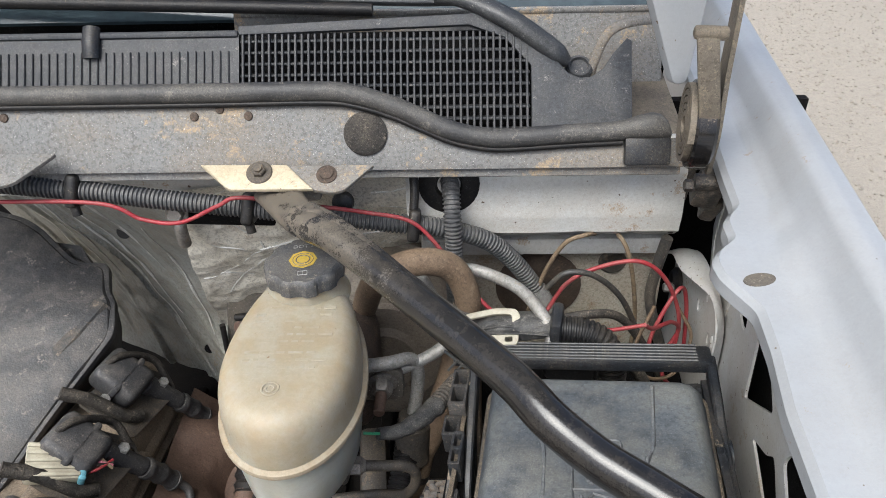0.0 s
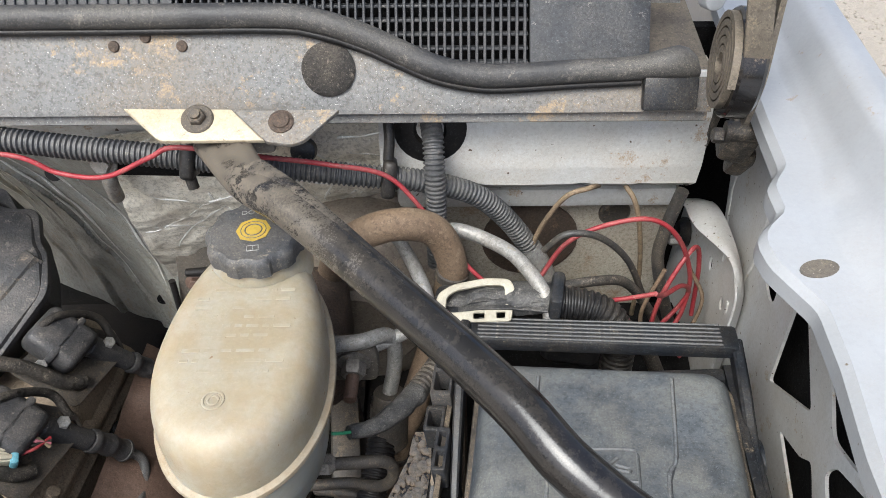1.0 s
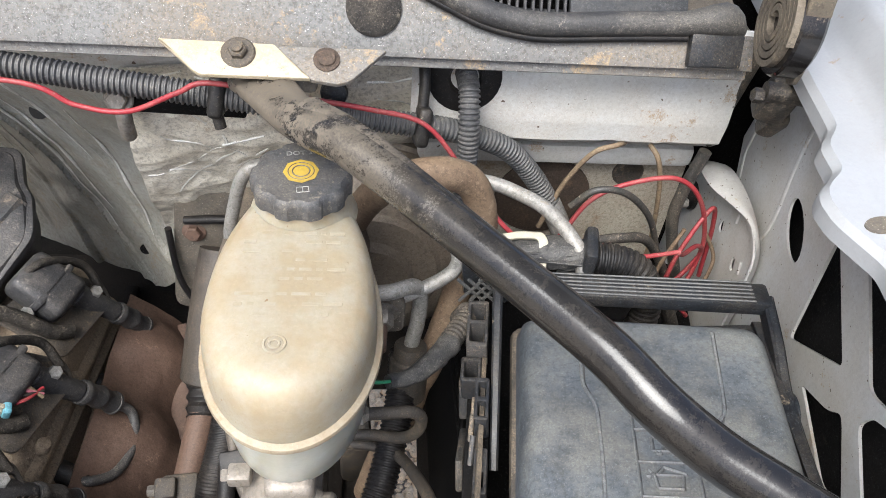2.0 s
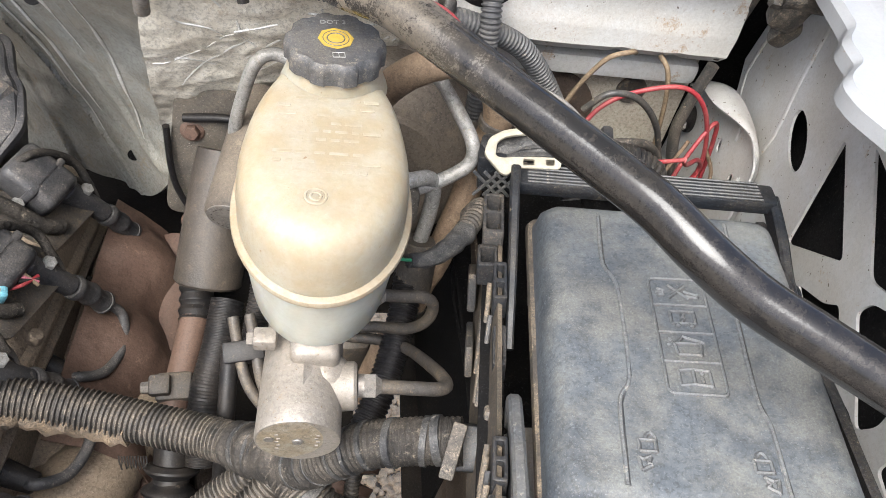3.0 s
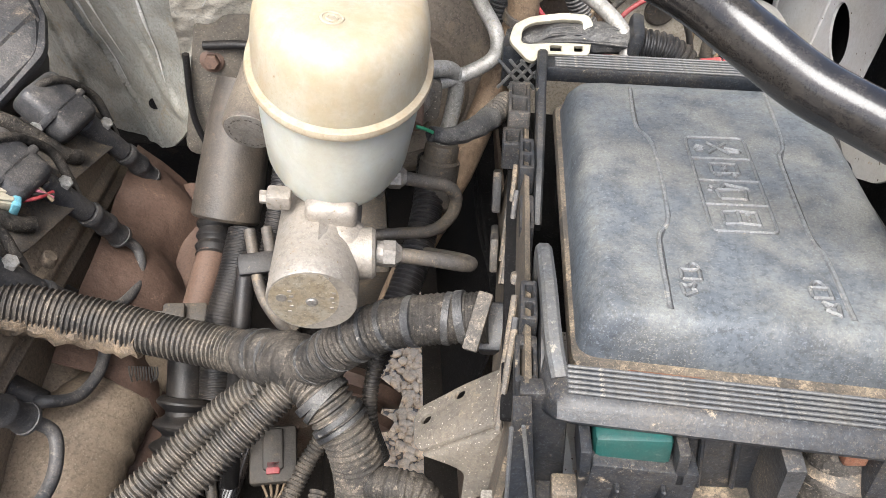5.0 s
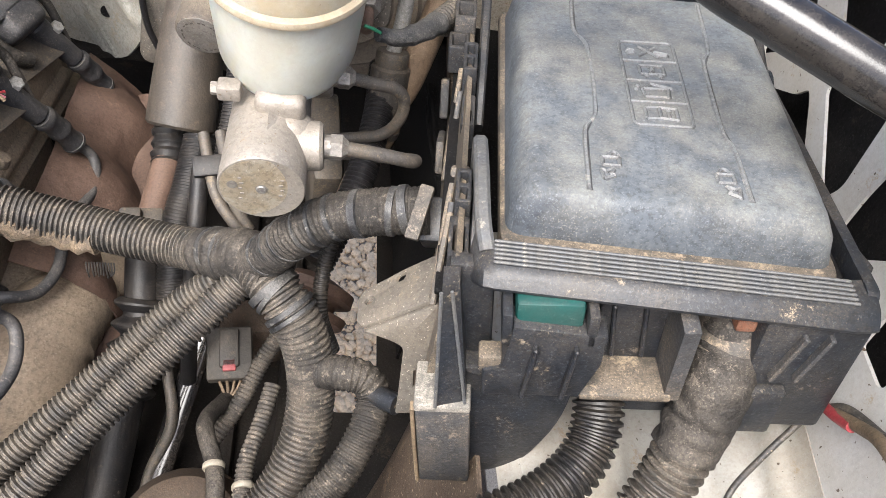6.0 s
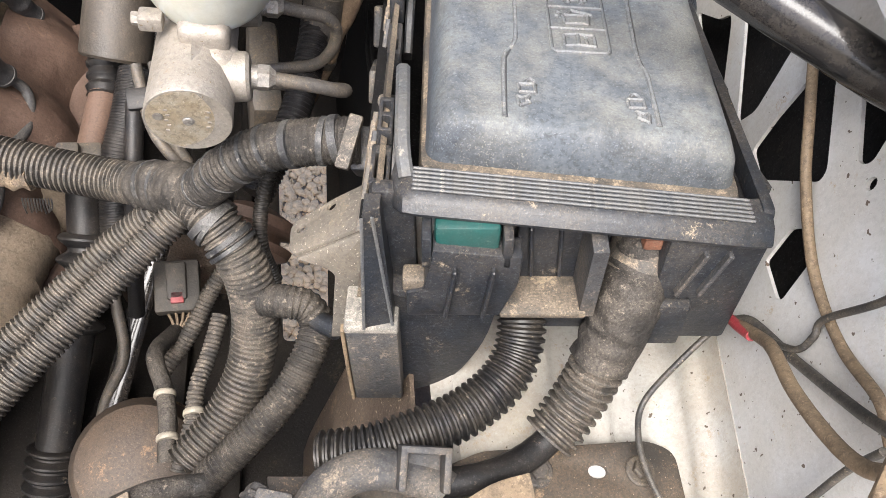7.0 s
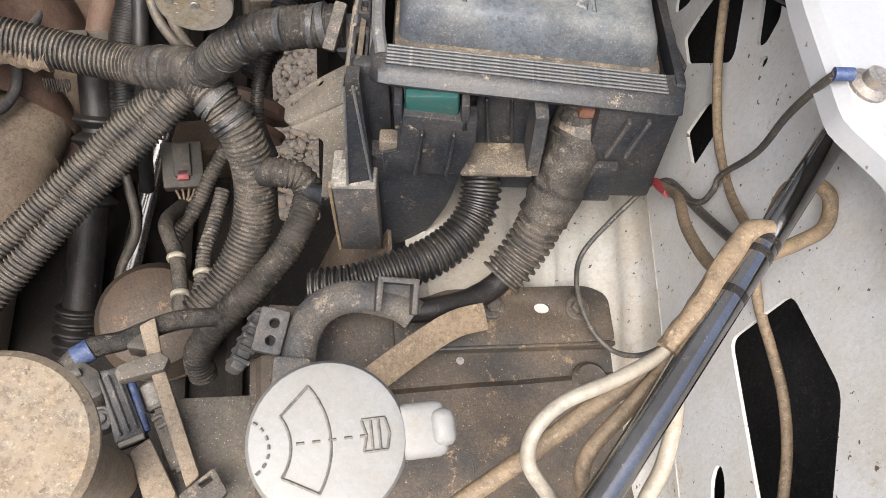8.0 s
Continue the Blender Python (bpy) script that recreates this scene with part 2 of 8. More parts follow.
    b.inputs["Strength"].default_value, b.inputs["Distance"].default_value = bump, depth
    link(height, b.inputs["Height"])
    link(b.outputs[0], bsdf.inputs["Normal"])
    return ma


SAND = (0.40, 0.33, 0.24)
PLASTIC = material("black_plastic", (0.013, 0.0165, 0.0225), 0.40, dust=(0.29, 0.235, 0.165), dusty=0.19, dust_grain=26, settle=0.5, bump=0.25, bump_grain=300, coarse=0.75, grime=0.7, spec=0.35, fine=0.85)
DUSTY = material("dusty_plastic", (0.036, 0.038, 0.042), 0.55, spec=0.35, dust=(0.28, 0.228, 0.165), dusty=0.46, dust_grain=30, settle=0.4, bump=0.4)
# High settle leaves steep faces darker, partly painting the shade on them.
LID = material("fuse_lid_plastic", (0.088, 0.100, 0.114), 0.55, second=(0.034, 0.040, 0.050), grain=20, mix=0.55, dust=(0.26, 0.25, 0.215), dusty=0.58, dust_grain=24, settle=0.92, bump=0.12, bump_grain=500, depth=0.0006, coarse=-0.45, grime=0.45, spec=0.25, fine=0.45)
DUST_RIM = material("dust_caked_plastic", (0.036, 0.033, 0.030), 0.6, dust=(0.30, 0.235, 0.16), dusty=0.6, dust_grain=25, settle=0.3)
DUST_CAKE = material("dust_caked_ledge", (0.10, 0.095, 0.085), 0.7, dust=(0.34, 0.31, 0.26), dusty=0.75, dust_grain=40, grime=0.4)
# Raised lines, a little paler than the lid.
LID_LINE = material("paler_lid_lines", (0.105, 0.113, 0.122), 0.5, dust=(0.29, 0.275, 0.24), dusty=0.4, dust_grain=30)
# Darker strokes for the shaded side of the lid's raised lines.
LID_LINE_SHADE = material("shade_beside_lid_lines", (0.052, 0.056, 0.062), 0.6, dust=(0.2, 0.17, 0.12), dusty=0.25, dust_grain=40)
LOOM = material("loom_plastic", (0.034, 0.032, 0.030), 0.58, dust=(0.27, 0.226, 0.175), dusty=0.52, dust_grain=60, settle=0.55, bump=0.4, grime=0.6, spec=0.3)
LOOM_CLEAN = material("clean_loom_plastic", (0.011, 0.011, 0.012), 0.40, spec=0.35, dust=SAND, dusty=0.12, dust_grain=60, settle=0.6, bump=0.2)
LOOM_GREY = material("grey_loom_plastic", (0.062, 0.065, 0.071), 0.46, dust=(0.3, 0.27, 0.22), dusty=0.33, settle=0.6)
TAPE = material("harness_tape", (0.024, 0.0225, 0.021), 0.6, dust=(0.245, 0.208, 0.165), dusty=0.38, dust_grain=40, settle=0.75, bump=0.9, bump_grain=150, depth=0.0025, spec=0.2)
RUBBER = material("rubber", (0.009, 0.009, 0.010), 0.45, spec=0.3, dust=(0.17, 0.135, 0.10), dusty=0.18, dust_grain=35, settle=0.8)
BLACK = material("gloss_black_paint", (0.009, 0.009, 0.010), 0.11, dust=(0.22, 0.165, 0.11), dusty=0.13, dust_grain=26, settle=0.0, bump=0.06, bump_grain=60, coarse=0.2, grime=0.15)
BLACK_DUSTY = material("dusty_black_paint", (0.018, 0.0175, 0.017), 0.40, dust=(0.24, 0.195, 0.14), dusty=0.58, dust_grain=70, settle=0.35, bump=0.7, coarse=0.4)
BAR = material("black_bar_paint_dusty_at_one_end", (0.009, 0.009, 0.010), 0.13, dust=(0.225, 0.19, 0.145), dusty=0.86, dust_grain=34, bump=0.08, bump_grain=200, coarse=0.3, grime=0.08, fade=(-0.10, -0.01, 0.90), fine=0.5)
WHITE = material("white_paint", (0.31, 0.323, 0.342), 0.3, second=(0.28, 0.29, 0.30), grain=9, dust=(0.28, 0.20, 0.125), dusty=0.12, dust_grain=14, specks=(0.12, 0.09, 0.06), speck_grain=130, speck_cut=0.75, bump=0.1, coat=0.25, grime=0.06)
WHITE_DIRTY = material("dirty_white_paint", (0.60, 0.625, 0.635), 0.4, second=(0.53, 0.53, 0.50), grain=12, dust=(0.32, 0.215, 0.12), dusty=0.40, dust_grain=9, specks=(0.10, 0.07, 0.05), speck_grain=160, speck_cut=0.70, bump=0.2, coarse=0.5, grime=0.2)
WHITE_SPECKED = material("specked_white_paint", (0.515, 0.525, 0.53), 0.4, second=(0.44, 0.43, 0.40), grain=14, dust=(0.36, 0.28, 0.18), dusty=0.27, dust_grain=16, specks=(0.09, 0.065, 0.045), speck_grain=240, speck_cut=0.70, bump=0.2, coarse=0.4, grime=0.15)
HOUSING = material("dirty_wheel_housing_paint", (0.40, 0.395, 0.37), 0.45, second=(0.33, 0.305, 0.26), grain=14, dust=(0.30, 0.225, 0.14), dusty=0.34, dust_grain=14, specks=(0.08, 0.058, 0.04), speck_grain=240, speck_cut=0.69, bump=0.2, coarse=0.4, grime=0.2)
COWL_STEEL = material("dusty_cowl_paint", (0.185, 0.188, 0.186), 0.7, second=(0.13, 0.132, 0.132), grain=14, mix=1.3, dust=(0.38, 0.28, 0.165), dusty=0.46, dust_grain=7, specks=(0.46, 0.45, 0.42), speck_grain=800, speck_cut=0.69, bump=0.5, bump_grain=500, coarse=0.5, grime=0.6)
FOIL = material("crumpled_foil", (0.80, 0.77, 0.68), 0.30, metal=0.2, second=(0.66, 0.62, 0.52), grain=20, dust=(0.42, 0.34, 0.24), dusty=0.30, dust_grain=12, bump=0.8, bump_grain=90, depth=0.003, crease=26)
SHIELD = material("foil_faced_insulation", (0.34, 0.343, 0.315), 0.36, metal=0.15, second=(0.245, 0.245, 0.222), grain=14, dust=(0.33, 0.275, 0.19), dusty=0.5, dust_grain=14, bump=0.6, bump_grain=120, depth=0.003, crease=13)
IVORY = material("ivory_tank_plastic", (0.318, 0.292, 0.232), 0.42, second=(0.272, 0.225, 0.150), grain=34, mix=0.45, dust=(0.275, 0.22, 0.135), dusty=0.38, dust_grain=38, settle=0.9, specks=(0.2, 0.13, 0.07), speck_grain=160, speck_cut=0.73, bump=0.12, skin=0.6, coarse=-0.2, grime=0.1)
IVORY_LOW = material("clear_tank_plastic", (0.39, 0.405, 0.375), 0.3, second=(0.34, 0.335, 0.285), grain=34, dust=(0.36, 0.28, 0.17), dusty=0.14, bump=0.1, skin=0.6, grime=0.08)
CREAM = material("cream_foot_paint", (0.52, 0.46, 0.34), 0.5, second=(0.45, 0.38, 0.26), grain=30, dust=(0.35, 0.25, 0.15), dusty=0.28, dust_grain=40, specks=(0.14, 0.08, 0.04), speck_grain=300, speck_cut=0.71, grime=0.3)
IVORY_MARK = material("pale_moulded_ivory", (0.312, 0.290, 0.230), 0.42, second=(0.275, 0.232, 0.158), grain=60, bump=0.1, grime=0.1)
WALL_DIRT = material("dirt_stained_wall_paint", (0.46, 0.44, 0.385), 0.6, second=(0.33, 0.29, 0.225), grain=14, mix=1.0, dust=(0.24, 0.165, 0.10), dusty=0.42, dust_grain=11, bump=0.4, coarse=0.5)
# Near-black for the unlit depth of the bay, with a little dirt.
UNDER = material("unlit_bay_floor", (0.012, 0.010, 0.009), 0.8, spec=0.2, second=(0.010, 0.009, 0.008), grain=12, mix=1.0, dust=(0.05, 0.038, 0.026), dusty=0.3, dust_grain=10, bump=0.5)
STRIP = material("dusty_weatherstrip", (0.032, 0.032, 0.034), 0.5, dust=(0.26, 0.235, 0.195), dusty=0.45, dust_grain=14, settle=0.4, bump=0.4)
WORN = material("worn_grip_ribs", (0.060, 0.064, 0.070), 0.5, dust=(0.27, 0.245, 0.20), dusty=0.30, dust_grain=60, fine=0.5)
# Paler than foil and shield: the glint of creases is in the colour.
CREASE_GLINT = material("foil_crease_glint", (0.85, 0.84, 0.79), 0.26, metal=0.35, dust=(0.36, 0.3, 0.21), dusty=0.2, dust_grain=30, grime=0.1)
RAGGED = material("ragged_tan_wrap", (0.16, 0.115, 0.07), 0.8, second=(0.06, 0.047, 0.035), grain=120, mix=0.6, dust=(0.27, 0.205, 0.135), dusty=0.4, bump=0.9, bump_grain=200, depth=0.003)
PALE_CAST = material("pale_dusty_casting", (0.27, 0.21, 0.15), 0.7, second=(0.19, 0.145, 0.10), grain=14, mix=1.0, dust=(0.33, 0.26, 0.18), dusty=0.4, dust_grain=14, bump=0.4, bump_grain=120, depth=0.002)
SYMBOL = material("worn_grey_symbol", (0.125, 0.12, 0.11), 0.6, dust=(0.20, 0.175, 0.135), dusty=0.5, dust_grain=60)
BLUED = material("bright_steel_tube", (0.40, 0.395, 0.39), 0.14, metal=1.0, second=(0.29, 0.285, 0.28), grain=40, dust=(0.24, 0.20, 0.15), dusty=0.08, dust_grain=40, grime=0.1, bump=0.05)
IVORY_RIM = material("tan_stained_seam", (0.31, 0.28, 0.215), 0.5, second=(0.26, 0.205, 0.135), grain=60, dust=(0.25, 0.18, 0.10), dusty=0.35, dust_grain=40, grime=0.2)
SLEEVE = material("worn_brown_sleeve", (0.030, 0.026, 0.022), 0.5, second=(0.05, 0.041, 0.032), grain=30, dust=(0.14, 0.11, 0.08), dusty=0.42, dust_grain=26, bump=0.5)
PUMP = material("brown_grey_housing", (0.056, 0.040, 0.028), 0.65, second=(0.034, 0.027, 0.022), grain=20, mix=0.9, dust=(0.20, 0.13, 0.075), dusty=0.36, dust_grain=14, bump=0.5, coarse=0.6)
CAN = material("dusty_tan_can", (0.105, 0.088, 0.068), 0.6, metal=0.1, second=(0.075, 0.062, 0.05), grain=30, dust=(0.25, 0.205, 0.15), dusty=0.5, dust_grain=24, bump=0.3)
SHELL = material("grey_brown_pressed_steel", (0.185, 0.158, 0.128), 0.6, second=(0.13, 0.108, 0.085), grain=24, mix=0.8, dust=(0.26, 0.21, 0.15), dusty=0.45, dust_grain=20, bump=0.3)
APRON = material("rusty_apron_steel", (0.082, 0.055, 0.036), 0.7, second=(0.045, 0.033, 0.025), grain=14, mix=0.9, dust=(0.20, 0.145, 0.095), dusty=0.44, dust_grain=14, specks=(0.30, 0.24, 0.17), speck_grain=420, speck_cut=0.665, bump=0.6, depth=0.002, coarse=0.5)
CAP = material("cap_plastic", (0.055, 0.057, 0.062), 0.5, dust=(0.27, 0.235, 0.185), dusty=0.42, dust_grain=40, settle=0.4)
YELLOW = material("yellow_print", (0.42, 0.29, 0.03), 0.5, second=(0.34, 0.24, 0.05), bump=0.1, grime=0.2)
PRINT = material("white_print", (0.30, 0.30, 0.285), 0.6, dust=(0.2, 0.18, 0.15), dusty=0.4, dust_grain=60, bump=0.1)
CAST = material("cast_aluminium", (0.262, 0.242, 0.216), 0.46, metal=0.35, second=(0.222, 0.200, 0.172), grain=40, dust=(0.29, 0.23, 0.16), dusty=0.36, dust_grain=30, specks=(0.16, 0.125, 0.08), speck_grain=350, speck_cut=0.69, bump=0.5, bump_grain=350, grime=0.35)
CAST_FACE = material("sawn_aluminium_face", (0.42, 0.38, 0.31), 0.45, metal=0.6, second=(0.30, 0.25, 0.18), grain=60, dust=(0.36, 0.29, 0.18), dusty=0.5, dust_grain=60, bump=0.4)
STEEL = material("grey_steel", (0.28, 0.265, 0.245), 0.5, metal=0.6, dust=(0.30, 0.235, 0.16), dusty=0.4, dust_grain=40)
ZINC = material("zinc_pipe", (0.34, 0.335, 0.32), 0.5, metal=0.35, dust=(0.30, 0.25, 0.18), dusty=0.35, dust_grain=40)
DARK_STEEL = material("dark_dusty_steel", (0.065, 0.060, 0.056), 0.55, metal=0.3, dust=(0.23, 0.18, 0.12), dusty=0.5, dust_grain=30)
BRACKET = material("dusty_bracket_steel", (0.088, 0.081, 0.071), 0.6, metal=0.2, second=(0.12, 0.105, 0.086), dust=(0.225, 0.185, 0.135), dusty=0.45, dust_grain=26, specks=(0.36, 0.32, 0.27), speck_grain=700, speck_cut=0.67)
RUST = material("rusty_manifold", (0.068, 0.039, 0.028), 0.6, second=(0.112, 0.068, 0.048), grain=18, mix=0.8, dust=(0.23, 0.155, 0.11), dusty=0.30, dust_grain=16, bump=0.5, bump_grain=60, depth=0.003)
RUST_DARK = material("dark_rust", (0.075, 0.050, 0.036), 0.75, second=(0.04, 0.031, 0.025), grain=16, mix=1.0, dust=(0.17, 0.115, 0.07), dusty=0.38, bump=0.6, depth=0.002)
MUD = material("dusty_engine_alloy", (0.27, 0.215, 0.155), 0.75, second=(0.165, 0.13, 0.095), grain=18, mix=1.0, dust=(0.34, 0.265, 0.18), dusty=0.45, dust_grain=18, bump=0.6, bump_grain=260, grime=0.6)
GREASE = material("dusty_black_engine_plastic", (0.034, 0.035, 0.039), 0.5, dust=(0.26, 0.23, 0.195), dusty=0.42, dust_grain=34, settle=0.7, bump=0.5)
TANHOSE = material("dusty_brown_hose", (0.17, 0.115, 0.07), 0.75, second=(0.12, 0.08, 0.05), grain=30, dust=(0.30, 0.225, 0.15), dusty=0.4, bump=0.4)
RED = material("red_wire", (0.30, 0.02, 0.03), 0.45, second=(0.24, 0.02, 0.03), grain=30, dust=(0.34, 0.23, 0.18), dusty=0.3, dust_grain=50, grime=0.25)
DARK_TAPE = material("dusty_black_tape", (0.020, 0.021, 0.024), 0.42, dust=(0.25, 0.235, 0.205), dusty=0.42, dust_grain=40, settle=0.4, bump=0.8, bump_grain=150, depth=0.002, spec=0.4)
WIRE = material("black_wire", (0.03, 0.03, 0.03), 0.45, dust=SAND, dusty=0.25, dust_grain=60)
TANWIRE = material("tan_taped_wire", (0.175, 0.125, 0.075), 0.65, second=(0.11, 0.08, 0.05), grain=40, dust=(0.33, 0.25, 0.16), dusty=0.35, bump=0.5)
PALEWIRE = material("pale_cable", (0.29, 0.265, 0.215), 0.5, dust=(0.26, 0.20, 0.125), dusty=0.38, dust_grain=30, grime=0.3)
GREEN = material("teal_relay", (0.004, 0.052, 0.046), 0.4, second=(0.004, 0.036, 0.032), dust=(0.10, 0.125, 0.105), dusty=0.25, dust_grain=60, bump=0.1, grime=0.2)
WHITECLIP = material("cream_clip_plastic", (0.42, 0.39, 0.30), 0.45, dust=(0.30, 0.235, 0.155), dusty=0.28, dust_grain=50, grime=0.2)
BLUE = material("blue_tape", (0.03, 0.06, 0.16), 0.5, dust=(0.2, 0.18, 0.16), dusty=0.35, dust_grain=50)
ORANGE = material("orange_brown_plastic", (0.17, 0.06, 0.03), 0.6, dust=(0.26, 0.19, 0.13), dusty=0.45)
CONN = material("brown_connector_plastic", (0.045, 0.040, 0.034), 0.6, dust=(0.185, 0.15, 0.105), dusty=0.42)
BATTERY = material("dirty_black_tray", (0.020, 0.0195, 0.0185), 0.5, second=(0.036, 0.032, 0.028), grain=20, mix=0.8, dust=(0.25, 0.175, 0.105), dusty=0.36, dust_grain=18, specks=(0.30, 0.24, 0.17), speck_grain=600, speck_cut=0.70, coarse=0.7)
WASHCAP = material("grey_white_cap", (0.205, 0.210, 0.208), 0.5, second=(0.18, 0.178, 0.168), grain=25, dust=(0.20, 0.165, 0.115), dusty=0.36, dust_grain=18, bump=0.1, grime=0.12)
BEIGE = material("dusty_beige_cap", (0.215, 0.185, 0.142), 0.75, second=(0.155, 0.118, 0.078), grain=40, mix=0.6, dust=(0.27, 0.205, 0.125), dusty=0.45, dust_grain=50, specks=(0.10, 0.075, 0.05), speck_grain=260, speck_cut=0.69, bump=0.2)
# Near-black mainly for holes and gaps: their shade is in the colour.
VOID = material("near_black_void", (0.005, 0.005, 0.0055), 0.85, dust=(0.04, 0.032, 0.025), dusty=0.16, spec=0.12)
# Colour of an added sheet; the darkness of the cavity is put into it.
CAVITY_DARK = material("dark_cavity_shade", (0.020, 0.020, 0.021), 0.8, dust=(0.07, 0.06, 0.05), dusty=0.25, dust_grain=20, spec=0.2)
# Base lifted to blue-grey in place of the sky's reflection.
GLASS = material("dark_windscreen", (0.055, 0.075, 0.085), 0.05, bump=0.0, grime=0.0)
WIPER = material("wiper_black", (0.03, 0.032, 0.036), 0.4, dust=(0.3, 0.29, 0.27), dusty=0.25, dust_grain=30)
GRILLE = material("grey_cowl_plastic", (0.038, 0.041, 0.047), 0.5, spec=0.35, dust=(0.32, 0.30, 0.27), dusty=0.24, dust_grain=30, settle=0.3, bump=0.3)
HINGE = material("dusty_hinge_steel", (0.155, 0.130, 0.098), 0.6, metal=0.25, second=(0.095, 0.082, 0.066), grain=30, dust=(0.30, 0.245, 0.17), dusty=0.42)
GRAVEL = material("gravel_ground", (0.315, 0.288, 0.25), 0.9, second=(0.225, 0.196, 0.16), grain=90, mix=1.0, dust=(0.40, 0.35, 0.28), dusty=0.45, dust_grain=30, specks=(0.16, 0.14, 0.12), speck_grain=160, speck_cut=0.66, bump=0.4, bump_grain=90, depth=0.006, grime=0.6)
PEBBLE = material("pebbles", (0.90, 0.71, 0.48), 0.85, second=(0.66, 0.48, 0.30), grain=30, mix=1.0, dust=(0.50, 0.38, 0.25), dusty=0.25, bump=0.3, grime=0.3)

# ---- setting ----
S = "structure"
g = bmesh.new()
bmesh.ops.create_grid(g, x_segments=2, y_segments=2, size=200)
thing("ground", "pale brown gravel and dirt ground under the vehicle", "ground", None, g, GRAVEL, kind=S)


def pebbles(name, x0, x1, y0, y1, count, lo, hi, seed, mat):
    rnd = np.random.RandomState(seed)
    ico = bmesh.new()
    bmesh.ops.create_icosphere(ico, subdivisions=1, radius=1)
    v0 = np.array([v.co for v in ico.verts])
    f0 = np.array([[v.index for v in f.verts] for f in ico.faces])
    ico.free()
    n = len(v0)
    vs, fs = [], []
    for k in range(count):
        r = lo + (hi - lo) * rnd.rand() ** 2.5
        s = r * np.array([1 + 0.4 * rnd.rand(), 0.75 + 0.5 * rnd.rand(), 0.55 + 0.4 * rnd.rand()])
        a = rnd.rand() * math.tau
        p = v0 * (1 + 0.28 * (rnd.rand(n, 1) - 0.5)) * s
        p = np.stack([p[:, 0] * math.cos(a) - p[:, 1] * math.sin(a), p[:, 0] * math.sin(a) + p[:, 1] * math.cos(a), p[:, 2]], 1)
        vs.append(p + np.array([x0 + (x1 - x0) * rnd.rand(), y0 + (y1 - y0) * rnd.rand(), r * 0.3]))
        fs.append(f0 + n * k)
    me = bpy.data.meshes.new(name)
    me.from_pydata(np.concatenate(vs).tolist(), [], np.concatenate(fs).tolist())
    me.materials.append(mat)
    me.shade_smooth()
    return tagged(new(name, me), "loose pale pebbles lying on the dirt ground", "gravel", kind="stuff")


pebbles("gravel", -0.35, 0.20, 0.30, 1.25, 14000, 0.003, 0.011, 3, PEBBLE)
pebbles("gravel", 0.7, 3.4, 1.2, 5.2, 12000, 0.002, 0.008, 4, GRAVEL)

# firewall: a dirty white plenum panel above a recessed lower panel
fw = thing("firewall", "dirty white painted steel firewall behind the engine", "firewall", at(0, 0.66, 0.45), kind=S)


def plenum(u, v):
    x = -0.03 + 0.258 * u
    prof = [(0.612, 1.10), (0.603, 1.06), (0.597, 1.025), (0.598, 1.008), (0.606, 1.0), (0.63, 0.996)]
    s = v * (len(prof) - 1)
    i = min(int(s), len(prof) - 2)
    y, z = (prof[i][k] + (prof[i + 1][k] - prof[i][k]) * (s - i) for k in (0, 1))
    for c in (0.047, 0.135, 0.185):
        z += 0.006 * math.exp(-(((x - c) / 0.006) ** 2)) * max(0, v - 0.4)
    return Vector((x, y + 0.0015 * noise.noise((x * 18, z * 18, 0)), z))


part("plenum_panel", sheet(bmesh.new(), plenum, 120, 30, 0.004), WHITE_DIRTY, fw, "rounded white panel with a rust-stained edge")
low = bmesh.new()
plate(low, [(0.035, 0.62), (0.246, 0.62), (0.236, 1.085), (-0.04, 1.085), (-0.04, 0.95), (0.035, 0.90)], 0.012, basis((0, 0.662, 0), (1, 0, 0), (0, -1, 0)))
part("lower_panel", low, WALL_DIRT, fw, "dirt-stained lower panel")
step_ = bmesh.new()
box(step_, (0.25, 0.03, 0.022), at(0.105, 0.64, 0.965), 0.006)
part("stiffening_step", step_, WHITE_DIRTY, fw)
end_ = bmesh.new()
box(end_, (0.006, 0.05, 0.09), at(0.228, 0.622, 1.045) @ pose(0, 0, 0, 0, 8, 0), 0.002)
part("end_flange", end_, BLACK_DUSTY, fw)
for nm, x, z, r in (("round_cover", 0.106, 0.895, 0.047), ("round_plug", 0.184, 0.928, 0.015)):
    d = bmesh.new()
    lathe(d, [(r, 0), (r, 0.003), (r * 0.8, 0.006), (r * 0.3, 0.005), (0, 0.005)], along((x, 0.651, z), (x, 0.5, z)), 32)
    part(nm, d, RUST_DARK if r > 0.02 else DARK_STEEL, fw, "brown rusted round cover" if r > 0.02 else "")

# strip of body steel under the cowl
d = bmesh.new()
sheet(d, lambda u, v: Vector((-0.62 + 0.6 * u, 0.60 + 0.012 * v, 1.098 - 0.052 * v + 0.002 * noise.noise((u * 30, v * 3, 1)))), 60, 6, 0.004)
part("cowl_flange", d, WHITE_DIRTY, fw, "dirty white flange with brown stains")


# foil insulation
def foil_at(u, v):
    a = Vector((-0.25, 0.602, 1.052)).lerp(Vector((-0.022, 0.606, 1.075)), u)
    b = Vector((-0.278, 0.70, 0.80)).lerp(Vector((-0.02 - 0.06 * (1 - u), 0.655, 0.955)), u)
    p = a.lerp(b, v)
    p.y -= ridges(p, 13, 0.006) + ridges(p, 42, 0.0014) + 0.012 * math.sin(v * 3.1)
    return p


